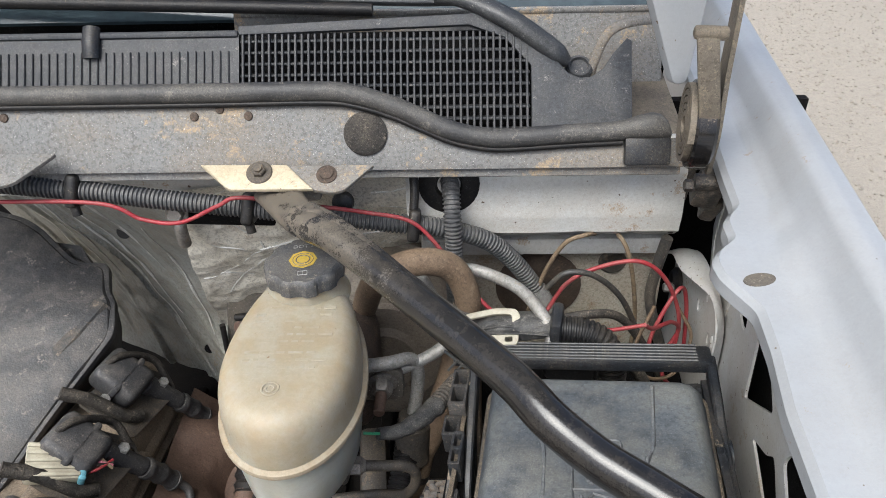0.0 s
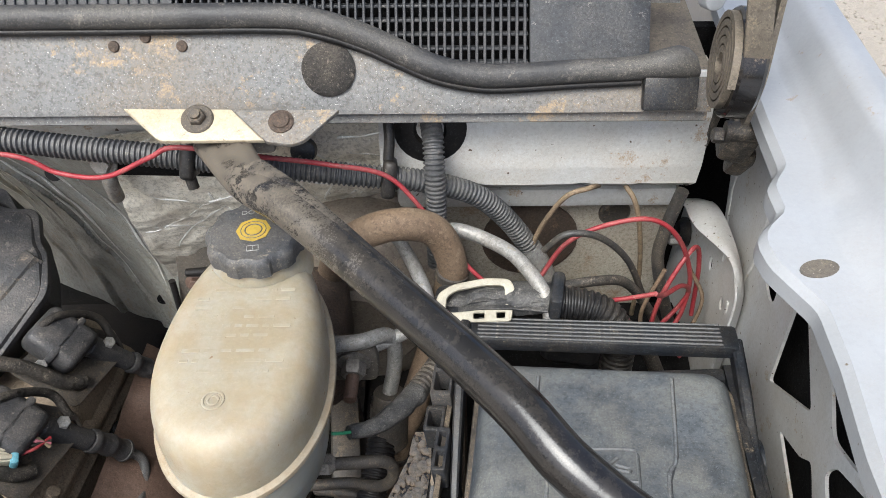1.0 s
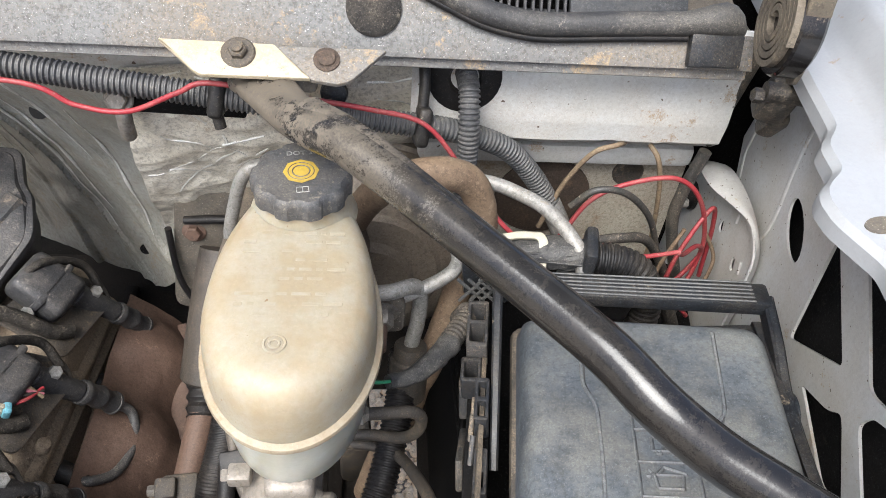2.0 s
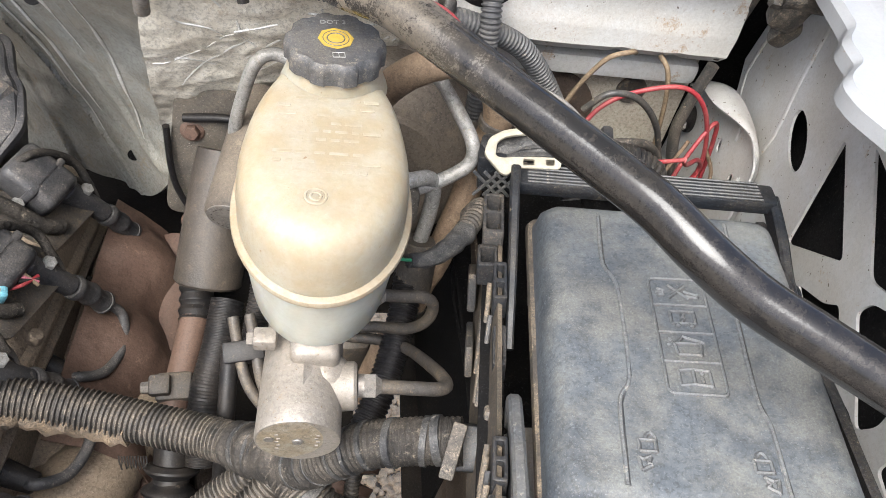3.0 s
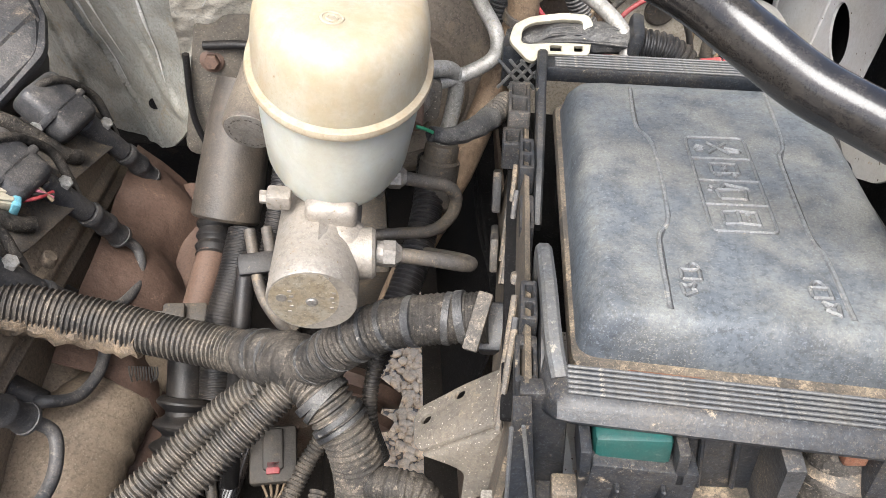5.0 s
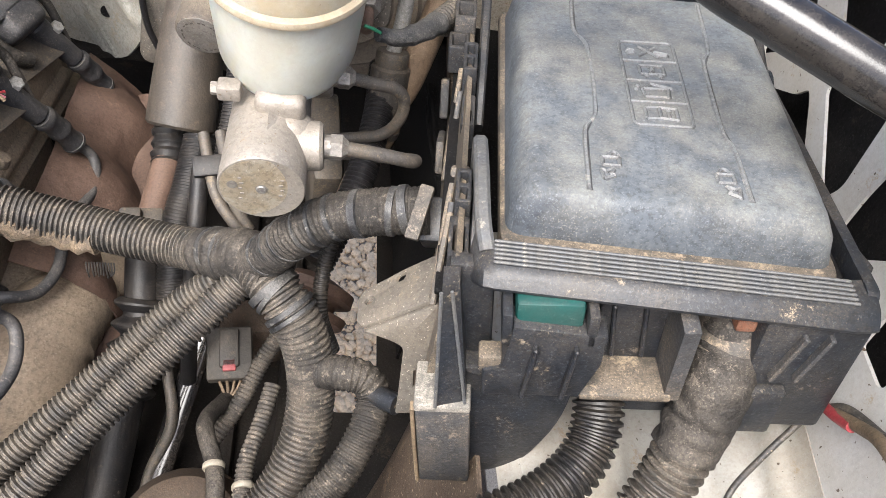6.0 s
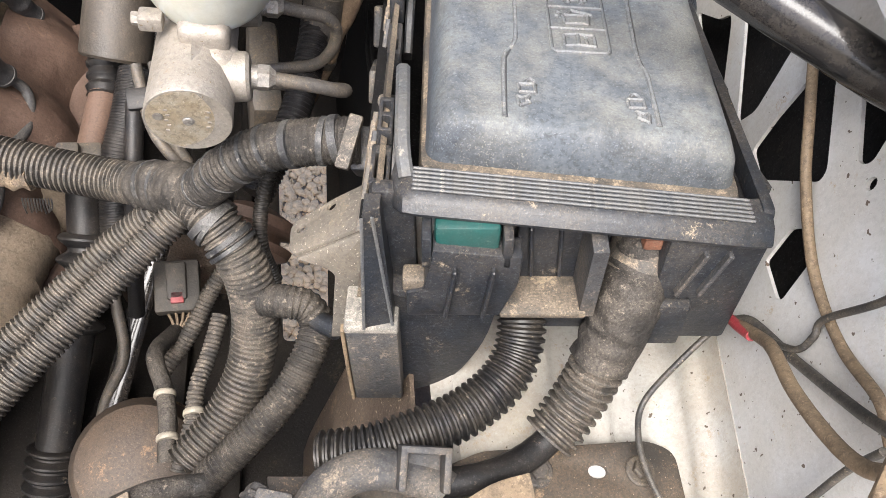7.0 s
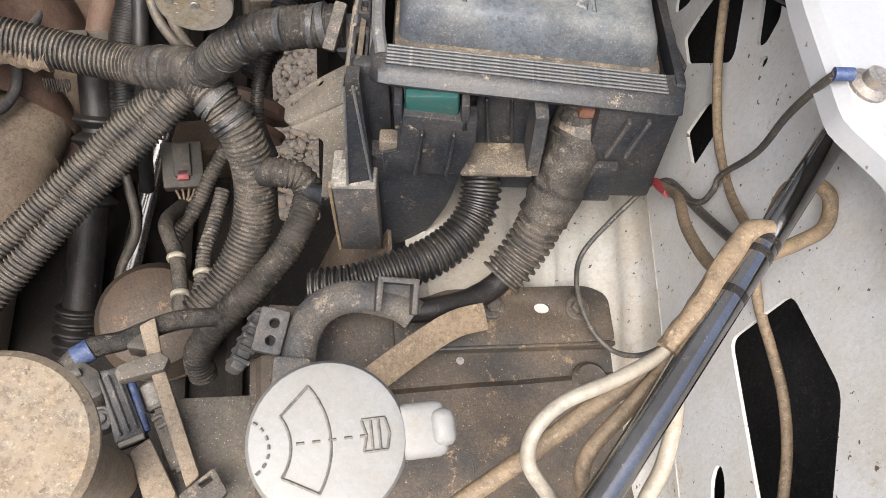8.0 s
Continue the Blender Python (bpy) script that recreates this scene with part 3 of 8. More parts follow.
fo = thing("foil_insulation", "crumpled silver foil insulation covering the firewall", "insulation", at(-0.15, 0.62, 0.9), kind=S)
part("foil_sheet", sheet(bmesh.new(), foil_at, 130, 130, 0.002), FOIL, fo, smooth=25)
# Raised wrinkles in a brighter colour, painting their highlights.
rnd = random.Random(11)
for k in range(22):
    u, v, a = rnd.random() * 0.9, rnd.random() * 0.9, rnd.choice((0.4, 0.7, 2.2, 2.6, 1.5)) + rnd.uniform(-0.2, 0.2)
    run = []
    for q in range(rnd.randint(4, 9)):
        run.append(foil_at(min(1, max(0, u)), min(1, max(0, v))) + Vector((0, -0.0022, 0.0004)))
        a += rnd.uniform(-0.35, 0.35)
        u, v = u + 0.05 * math.cos(a), v + 0.05 * math.sin(a)
    part("foil_crease", hose(bmesh.new(), run, 0.0011, 5, squash=0.6, up=(0, -1, 0.3), step=0.003), CREASE_GLINT, fo)


def shield_at(u, v):
    a = Vector((-0.64, 0.74, 1.075)).lerp(Vector((-0.225, 0.598, 1.036)), u)
    b = Vector((-0.62, 0.93, 0.60)).lerp(Vector((-0.290, 0.735, 0.640)), u)
    b += (a - b) * (0.17 * max(0.0, (u - 0.86) / 0.14) ** 2.2)
    p = a.lerp(b, v)
    p.y += 0.065 * math.sin(math.pi * v) * (1 - u * 0.35)
    roll = max(0.0, (u - 0.8) / 0.2)
    p.y += -0.006 * math.sin(roll * math.pi) * v
    for k, (c, sl) in enumerate(((0.14, 0.5), (0.24, 0.62), (0.33, 0.45), (0.45, 0.7), (0.52, 0.5), (0.66, 0.62), (0.76, 0.4))):
        q = (u - c) * 0.9 - (v - 0.45) * sl
        p.y -= (0.006 if k % 2 else 0.004) * math.exp(-((q / (0.007 + 0.004 * (k % 3))) ** 2)) * (0.3 + 0.7 * abs(math.sin(3.1 * v + k)))
    p.y += crumple(p, 9, 0.008) + crumple(p, 40, 0.0012)
    return p


sh = thing("heat_shield", "creased grey foil-faced heat shield hanging beside the engine", "heat shield", at(-0.42, 0.8, 0.66), kind=S)
part("shield_sheet", sheet(bmesh.new(), shield_at, 170, 110, 0.003), SHIELD, sh, smooth=40)
# Long folds with their highlight put into a paler colour.
for c, sl, v0, v1 in ((0.30, 0.62, 0.1, 0.62), (0.36, 0.62, 0.16, 0.66), (0.52, 0.62, 0.2, 0.8), (0.57, 0.62, 0.3, 0.72), (0.70, 0.5, 0.1, 0.5), (0.22, 0.7, 0.3, 0.7), (0.80, 0.3, 0.25, 0.75)):
    run = [shield_at(min(1, c + (v_ - 0.45) * sl), v_) + Vector((0.001, -0.0065, 0.002)) for v_ in (v0 + (v1 - v0) * q / 12 for q in range(13))]
    part("shield_crease", hose(bmesh.new(), run, lambda u: 0.0019 * math.sin(math.pi * min(1, max(0.05, u))) * (0.7 + 0.3 * math.sin(u * 23)) + 0.0003, 5, squash=0.6, up=(0, -1, 0.3), step=0.004), CREASE_GLINT, sh)
d = bmesh.new()
hose(d, [(-0.245, 0.592, 1.035), (-0.244, 0.585, 1.02), (-0.246, 0.59, 1.0)], 0.006, 10)
hexbolt(d, along((-0.245, 0.588, 1.036), (-0.245, 0.55, 1.05)), 0.008, 0.008, 0.011)
part("hanger_bolt", d, STEEL, sh)
d = bmesh.new()
lathe(d, [(0.009, 0), (0.009, 0.002), (0, 0.002)], along(shield_at(0.62, 0.35) + Vector((0, -0.002, 0)), shield_at(0.62, 0.35) + Vector((0, -1, 0.3))), 14)
part("retaining_button", d, RUBBER, sh)
# Near-black disc drawn for the dark of the hole.
d = bmesh.new()
lathe(d, [(0.007, 0), (0.007, 0.0012), (0, 0.0012)], along(shield_at(0.845, 0.845) + Vector((0, -0.003, 0)), shield_at(0.845, 0.845) + Vector((0, -1, 0.3))), 14)
part("shield_hole", d, VOID, sh)
# the slot over the foil: a black box drawn for its shaded gap
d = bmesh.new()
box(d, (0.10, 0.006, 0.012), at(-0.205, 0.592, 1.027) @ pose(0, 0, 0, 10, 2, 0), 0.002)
thing("seal_slot", "black box drawn for the shadowed gap in the firewall seam", "seam", None, d, VOID, kind=S)

# ---- cowl ----
UPC = Vector((0, 0.447, 0.894))
CP = basis((0, 0.5615, 1.0955), (1, 0, 0), (0, -0.894, 0.447))  # x along the car's width, y up the panel
cowl = thing("cowl_panel", "grey dust-covered cowl panel with tan stains", "cowl panel", at(-0.2, 0.565, 1.09), kind=S)
edge = [(-0.66, 0.060), (-0.23, 0.060), (-0.10, 0.0605), (-0.066, 0.057), (-0.035, 0.0475), (-0.010, 0.0365), (0.014, 0.0265), (0.04, 0.0210), (0.062, 0.0200), (0.109, 0.0225), (0.156, 0.0245), (0.206, 0.024)]
d = bmesh.new()
plate(d, [(-0.66, 0), (0.209, 0)] + edge[::-1], 0.004, CP @ at(0, 0, -0.004), bevel=0.001)
box(d, (0.868, 0.004, 0.012), CP @ at(-0.2255, -0.001, -0.0085) @ pose(0, 0, 0, 90, 0, 0), 0.0015)
part("panel", d, COWL_STEEL, cowl)
d = bmesh.new()
lathe(d, [(0.0185, 0), (0.0185, 0.0016), (0.016, 0.0026), (0, 0.0022)], CP @ at(-0.0592, 0.031, 0), 32)
part("round_plug", d, TAPE, cowl, "rough black round plug")
for x, y in ((-0.204, 0.047), (-0.158, 0.047), (-0.182, 0.053), (-0.367, 0.048)):
    d = bmesh.new()
    lathe(d, [(0.004, 0), (0.0035, 0.0015), (0.0015, 0.002), (0, 0.002)], CP @ at(x, y, 0), 12)
    part("stud", d, RUST_DARK, cowl)
d = bmesh.new()
hose(d, [CP @ Vector((x, y + 0.006, 0.004)) for x, y in edge[:-1]], 0.0082, 12, squash=0.85, up=(0, -0.9, 0.45), step=0.005)
seal = part("weatherstrip", d, STRIP, cowl, "black dusty rubber weatherstrip")
d = bmesh.new()
hose(d, [CP @ Vector((x, y - 0.0035, 0.0035)) for x, y in edge[:-1]], 0.0026, 6, up=(0, -0.9, 0.45), step=0.006)
part("strip_lip", d, RUBBER, seal)
d = bmesh.new()
box(d, (0.038, 0.023, 0.008), CP @ at(0.1765, 0.0135, 0.005), 0.002)
part("strip_end_block", d, PLASTIC, cowl, "black plastic end block")
d = bmesh.new()
hood = [(0.146, 0.0303, 0.0074, 0.0074, 0.004), (0.158, 0.0316, 0.0085, 0.0080, 0.004), (0.170, 0.0335, 0.0103, 0.0085, 0.005), (0.180, 0.0345, 0.0114, 0.0090, 0.005), (0.187, 0.0335, 0.0106, 0.0086, 0.0045), (0.1925, 0.0312, 0.0082, 0.0076, 0.0035), (0.1955, 0.0280, 0.0045, 0.0060, 0.0025)]
loft(d, [[CP @ Vector((x, y + ry * math.cos(a), z + rz * math.sin(a))) for a in (k * math.tau / 18 for k in range(18))] for x, y, ry, rz, z in hood])
part("strip_hood", d, STRIP, cowl, "flared dust-topped end of the weatherstrip")

# louvred plastic grille panel
GP = basis((0, 0.63, 1.106), (1, 0, 0), (0, -1.3, 1))
gr = thing("cowl_grille", "dark grey plastic cowl grille under the windscreen", "grille", at(-0.1, 0.65, 1.10), kind=S)
d = bmesh.new()
plate(d, [(-0.66, -0.03), (-0.182, -0.03), (-0.182, 0.082), (-0.66, 0.084)], 0.004, GP)
box(d, (0.478, 0.007, 0.008), GP @ at(-0.421, 0.083, 0.003), 0.003)
part("ribbed_panel", d, GRILLE, gr)
rib = finish("rib", box(bmesh.new(), (0.0013, 0.075, 0.0022), None, 0.0005, 1), GRILLE)
for i in range(62):
    share("rib", rib, gr, GP @ at(-0.655 + i * 0.0076, 0.03, 0.0048))
d = bmesh.new()
right = [(0.086, -0.035), (0.1765, -0.035), (0.1775, 0.071), (0.1733, 0.0735), (0.1613, 0.0607), (0.1508, 0.0453), (0.1405, 0.0387), (0.1301, 0.0378), (0.1199, 0.0421), (0.1097, 0.0537), (0.097, 0.0695), (0.0868, 0.0801), (0.0792, 0.0907), (0.055, 0.1), (0.02, 0.098), (-0.182, 0.09), (-0.182, 0.082), (0.03, 0.088), (0.062, 0.076), (0.086, 0.05)]
plate(d, right, 0.005, GP, bevel=0.001)
part("solid_panel", d, GRILLE, gr)
slat = finish("slat", box(bmesh.new(), (0.266, 0.0022, 0.008), None, 0.0006, 1), GRILLE)
for i in range(11):
    share("slat", slat, gr, GP @ at(-0.048, -0.028 + i * 0.0105, 0.0) @ pose(0, 0, 0, 25, 0, 0))
bar_ = finish("bar", box(bmesh.new(), (0.0022, 0.112, 0.004), None, 0.0005, 1), GRILLE)
for i in range(44):
    share("bar", bar_, gr, GP @ at(-0.178 + i * 0.00605, 0.026, 0.004))
# Near-black sheet added for the dark depth behind the slots.
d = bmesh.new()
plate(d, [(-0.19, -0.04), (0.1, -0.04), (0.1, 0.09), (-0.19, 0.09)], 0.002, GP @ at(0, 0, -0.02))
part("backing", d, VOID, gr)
d = bmesh.new()
hose(d, [GP @ Vector(q) for q in ((-0.318, 0.09, 0.006), (-0.318, 0.075, 0.008), (-0.318, 0.062, 0.006))], 0.008, 10, squash=0.7)
part("clip_pocket", d, PLASTIC, gr)

# windscreen and wiper
d = bmesh.new()
sheet(d, lambda u, v: Vector((-0.2 + 0.42 * u, 0.700 + 0.03 * v, 1.095 + 0.078 * v)), 12, 6, 0.003)
box(d, (0.42, 0.006, 0.006), at(0.01, 0.731, 1.174), 0.002)
thing("scuttle_panel", "grey painted scuttle below the windscreen edge", "scuttle", None, d, COWL_STEEL, kind=S)
d = bmesh.new()
plate(d, [(-0.9, 0), (0.24, 0), (0.20, 0.9), (-0.9, 0.9)], 0.005, basis((0, 0.735, 1.165), (1, 0, 0), (0, -0.62, 0.78)))
thing("windscreen", "dark sloping windscreen glass above the cowl", "windscreen", None, d, GLASS, kind=S)
wp = thing("wiper", "black wiper arm and blade parked on the windscreen", "wiper", at(0.12, 0.66, 1.16))
d = bmesh.new()
hose(d, [(0.1215, 0.668, 1.146), (0.1165, 0.669, 1.149), (0.097, 0.672, 1.164), (0.065, 0.680, 1.184), (0.025, 0.700, 1.196), (0.0, 0.706, 1.198)], lambda u: 0.0125 * min(1.0, (0.25 + 9 * u)) ** 0.5 - 0.0015 * u, 16, squash=0.75, step=0.003)
part("arm_head", d, WIPER, wp)
d = bmesh.new()
hose(d, [(0.03, 0.713, 1.191), (-0.05, 0.712, 1.193), (-0.25, 0.726, 1.199), (-0.45, 0.74, 1.205), (-0.66, 0.75, 1.21)], 0.0085, 10, squash=0.7)
part("arm_rod", d, WIPER, wp)
d = bmesh.new()
hose(d, [(-0.06, 0.703, 1.186), (-0.3, 0.715, 1.191), (-0.66, 0.732, 1.198)], 0.006, 8)
part("blade", d, RUBBER, wp)
d = bmesh.new()
lathe(d, [(0.013, -0.02), (0.013, 0.0), (0.0105, 0.003), (0.009, 0.003), (0.008, 0.0), (0, 0.0)], at(0.133, 0.676, 1.138) @ pose(0, 0, 0, 35, 0, 0), 20)
part("pivot", d, GRILLE, wp)

# ---- front wing: outer skin, flange and gutter ----
wing = thing("front_wing", "white painted front wing with a flat inner flange", "wing", at(0.28, 0.4, 0.4), kind=S)


LIP_Y = (-0.35, 0.035, 0.06, 0.12, 0.23, 0.28, 0.325, 0.361, 0.374, 0.392, 0.408, 0.418, 0.432, 0.455, 0.464, 0.474, 0.52, 0.57, 1.4)
LIP_X = (0.165, 0.178, 0.161, 0.166, 0.186, 0.190, 0.198, 0.2015, 0.196, 0.1885, 0.1875, 0.192, 0.207, 0.2085, 0.2145, 0.2225, 0.2275, 0.234, 0.33)


def lip(y):
    """The inner edge of the flange, wavy round the hinge."""
    return float(np.mean([np.interp(y + k * 0.003, LIP_Y, LIP_X) for k in (-1, 0, 1)]))


def crest(y):
    return 0.2485 + 0.115 * (y - 0.377)


def wing_at(u, v):
    y = -0.35 + 1.75 * u
    a, c = lip(y), crest(y) if y > 0.2 else crest(0.2) + (0.2 - y) * 0.02
    arch = math.sqrt(max(0.0, 1 - ((y - 0.2) / 0.44) ** 2))
    prof = [(a, 1.100), (a, 1.109), (a + 0.003, 1.1125), (a + 0.45 * (c - a), 1.113), (a + 0.62 * (c - a), 1.1145), (a + 0.85 * (c - a), 1.123), (c, 1.134), (c + 0.006, 1.144), (c + 0.013, 1.1475), (c + 0.024, 1.1465), (c + 0.033, 1.136), (c + 0.037, 1.05), (c + 0.045, 0.75 + 0.10 * arch), (c + 0.04, 0.45 + 0.36 * arch)]
    s = v * (len(prof) - 1)
    i = min(int(s), len(prof) - 2)
    x, z = (prof[i][k] + (prof[i + 1][k] - prof[i][k]) * (s - i) for k in (0, 1))
    return Vector((x, y, z))


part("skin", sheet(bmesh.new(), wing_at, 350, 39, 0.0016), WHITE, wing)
d = bmesh.new()
lathe(d, [(0.011, 0), (0.011, 0.0008), (0, 0.0008)], at(0.209, 0.386, 1.1142) @ pose(0, 0, 0, 0, 0, 15), 20, 0.55)
part("flange_hole", d, BRACKET, wing)

# ---- inner wing: a pressed sheet with cut-outs ----
WN = Vector((1, -0.146, 0)).normalized()
IW = basis((0.212 - 0.146 * 0.149, 0, 0), (0.146, 1, 0), (0, 0, 1)) @ pose(0, 0, 0, 90, 0, 0)  # x along y of the car, y up
iw = thing("inner_wing", "pale grey painted inner wing panel with cut-out holes", "inner wing", at(0.25, 0.3, 0.8), kind=S)
K = 1.0106
cuts = [
    oval(0.506 * K, 0.994, 0.026, 0.0135, 22, 30),
    fillet([(0.458 * K, 1.037), (0.381 * K, 0.992), (0.44 * K, 0.945)], 0.006),
    fillet([(0.428 * K, 1.056), (0.352 * K, 1.008), (0.320 * K, 1.024), (0.322 * K, 1.048)], 0.007),
    fillet([(0.405, 0.943), (0.372, 0.962), (0.361, 0.975), (0.354, 0.972), (0.311, 0.944), (0.335, 0.930)], 0.005),
    fillet([(0.346, 0.988), (0.341, 1.003), (0.30, 1.030), (0.281, 1.020), (0.272, 0.970), (0.28, 0.951), (0.305, 0.965)], 0.006),
    fillet([(0.251, 1.012), (0.255, 1.031), (0.247, 1.041), (0.192, 1.007), (0.190, 1.0), (0.227, 0.957), (0.250, 0.958), (0.252, 0.985)], 0.004),
    fillet([(0.181, 0.970), (0.170, 0.986), (0.155, 0.979), (0.148, 0.948), (0.151, 0.944), (0.177, 0.943)], 0.003),
    fillet([(0.228, 1.053), (0.215, 1.063), (0.180, 1.050), (0.174, 1.033), (0.180, 1.026), (0.187, 1.030)], 0.005),
    fillet([(0.022, 0.955), (0.026, 1.013), (-0.03, 1.032), (-0.10, 1.0), (-0.10, 0.958)], 0.008),
    oval(-0.056, 0.922, 0.014, 0.007, 16, 20),
    oval(0.165, 1.029, 0.003, 0.004, 10), oval(0.08, 1.025, 0.003, 0.0045, 10),
]
d = bmesh.new()
plate(d, [(-0.35, 0.845), (0.60, 0.845), (0.635, 0.93), (0.662, 0.97), (0.648, 1.05), (0.65, 1.099), (-0.35, 1.099)], 0.0022, IW, cuts)
part("panel", d, WHITE_SPECKED, iw)
for run in ([(0.60, 0.90), (0.640, 0.955), (0.645, 0.98), (0.634, 1.05), (0.632, 1.09)], [(0.555, 0.93), (0.545, 0.97), (0.555, 1.02), (0.56, 1.07)]):
    d = bmesh.new()
    hose(d, [IW @ Vector((a, b, 0.0)) for a, b in run], 0.003, 8, squash=0.4, up=WN)
    part("pressed_bead", d, WHITE_SPECKED, iw)

# Sheet added behind the cut-outs so that their openings look dark.
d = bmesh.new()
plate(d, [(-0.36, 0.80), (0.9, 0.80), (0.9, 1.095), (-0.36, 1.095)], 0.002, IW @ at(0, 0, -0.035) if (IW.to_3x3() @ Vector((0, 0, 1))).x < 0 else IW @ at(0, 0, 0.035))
part("cavity_liner", d, CAVITY_DARK, iw, "black sheet added behind the cut-outs to keep them dark")
# wheel housing top under the fuse box
wh = thing("wheel_housing", "white wheel housing panel with ridges and dirt specks", "wheel housing", at(0.15, 0.1, 0.6), kind=S)


def housing_at(u, v):
    y = -0.35 + 0.69 * v
    wall, r = 0.1895 + 0.146 * y, 0.055
    flat = wall - r
    if u < 0.6:
        x, z, out, up = 0.04 + (flat - 0.04) * u / 0.6, 0.828 - 0.25 * max(0, 0.06 - u), 0.0, 1.0
    else:
        a = radians(88) * (u - 0.6) / 0.4
        x, z, out, up = flat + r * math.sin(a), 0.828 + r * (1 - math.cos(a)), -math.sin(a), math.cos(a)
    lift = sum(h * (math.tanh((u - c0) * 55) - math.tanh((u - c1) * 55)) for c0, c1, h in ((0.30, 0.40, 0.0025), (0.52, 0.60, 0.003), (0.70, 0.76, 0.0022), (0.84, 0.90, 0.0018)))
    return Vector((x + out * lift, y, z + up * lift - (0.35 * max(0, 0.09 - y) if u < 0.6 else 0.35 * max(0, 0.09 - y) * up)))


part("panel", sheet(bmesh.new(), housing_at, 150, 40, 0.002), HOUSING, wh)

# strut tower bracket at the firewall corner
bk = thing("corner_bracket", "pale grey folded steel bracket in the firewall corner", "bracket", at(0.25, 0.58, 0.85), kind=S)
BK = basis((0.2655, 0.60, 0.90), (-0.03, -1, 0), (-1, 0.03, 0))  # x forward, y up, z out of the wing
BK_OUT = [(-0.086, 0.006, 0), (-0.034, 0.0534, 0), (-0.0044, 0.0627, 0), (0.0229, 0.0628, 0), (0.0457, 0.0595, 0), (0.062, 0.0528, 0), (0.0766, 0.0414, 0), (0.0824, 0.0019, 0), (0.084, -0.11, 0)]
BK_IN = [(-0.0488, 0.0375, 0.0255), (-0.0281, 0.0535, 0.0255), (-0.0099, 0.0549, 0.0255), (0.0107, 0.0586, 0.0255), (0.033, 0.064, 0.0195), (0.0539, 0.0643, 0.0095), (0.0738, 0.0585, 0.0095), (0.089, 0.0417, 0.0095), (0.090, -0.11, 0.0095)]


def bracket_edge(rows, u):
    """A point on a smoothed run of rows."""
    return Vector([float(np.mean([np.interp(min(1, max(0, u + q)) * (len(rows) - 1), range(len(rows)), [r[k] for r in rows]) for q in (-0.05, -0.025, 0, 0.025, 0.05)])) for k in range(3)])


plate_ = bmesh.new()
plate(plate_, [(-0.086, -0.11)] + [(a_, b_) for a_, b_, _ in BK_OUT], 0.002, BK, [oval(0.008, 0.0144, 0.0035, 0.007, 12, 15), oval(0.050, 0.0076, 0.0035, 0.007, 12, 15)])
part("plate", plate_, WHITE_SPECKED, bk)
part("curled_flange", sheet(bmesh.new(), lambda u, v: BK @ (bracket_edge(BK_OUT, u).lerp(bracket_edge(BK_IN, u), v) + Vector((0, 0.004 * math.sin(math.pi * v), 0.001))), 60, 8, 0.002), WHITE_SPECKED, bk)
for a_, b_ in ((0.0265, 0.043), (0.0625, 0.0154)):
    part("pressed_tab", box(bmesh.new(), (0.003, 0.013, 0.004), BK @ at(a_, b_, 0.002) @ pose(0, 0, 0, 0, 0, 15), 0.001), WHITE_SPECKED, bk)
d = bmesh.new()
lathe(d, [(0.015, 0), (0.015, 0.004), (0.010, 0.009), (0, 0.010)], BK @ at(-0.060, -0.008, 0.003), 20)
part("rubber_plug", d, RUBBER, bk)
part("plug_screw", hexbolt(bmesh.new(), BK @ at(-0.050, -0.010, 0.010), 0.0055, 0.012), ZINC, bk)

# inner structure around and below, with near-black sheets added in the gaps
# Black sheet added so the gap behind the wing stays dark.
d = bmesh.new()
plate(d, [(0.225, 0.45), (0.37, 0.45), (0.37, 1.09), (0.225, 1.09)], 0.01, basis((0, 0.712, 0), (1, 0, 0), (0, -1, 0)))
thing("pillar_closing_panel", "black sheet added to keep the gap behind the wing dark", "panel", None, d, VOID, kind=S)
# Near-black backing added for the unlit depth behind the engine.
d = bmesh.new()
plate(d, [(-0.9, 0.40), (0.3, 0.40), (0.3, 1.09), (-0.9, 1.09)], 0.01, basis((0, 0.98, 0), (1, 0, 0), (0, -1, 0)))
thing("bulkhead", "near-black sheet added as the dark depth behind the engine", "bulkhead", None, d, VOID, kind=S)
d = bmesh.new()
sheet(d, lambda u, v: Vector((-0.045 + 0.055 * u + 0.03 * v + 0.075 * (1 - u) * min(1, max(0, (v - 0.55) / 0.11)), -0.3 + 0.95 * v, 0.50 + 0.325 * u ** 0.7)), 14, 40, 0.003)
thing("inner_apron", "brown rusty steel apron beside the engine", "apron", None, d, APRON, kind=S)
fr = bmesh.new()
box(fr, (0.07, 1.5, 0.12), at(0.085, 0.3, 0.44), 0.012)
thing("chassis_rail", "dark rusty chassis rail below the engine bay", "chassis rail", None, fr, RUST_DARK, kind=S)

# added bay floor, near-black as unlit depth, with an open slot beside the rail
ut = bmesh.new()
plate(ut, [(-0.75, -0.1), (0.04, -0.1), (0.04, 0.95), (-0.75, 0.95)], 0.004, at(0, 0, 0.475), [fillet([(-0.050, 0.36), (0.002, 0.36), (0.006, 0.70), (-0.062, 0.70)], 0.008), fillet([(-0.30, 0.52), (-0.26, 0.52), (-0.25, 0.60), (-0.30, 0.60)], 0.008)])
uo = thing("under_tray", "dirty near-black sheet added to keep the bay below dark", "under-tray", at(-0.3, 0.4, 0.475), kind=S)
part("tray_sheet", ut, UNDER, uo)
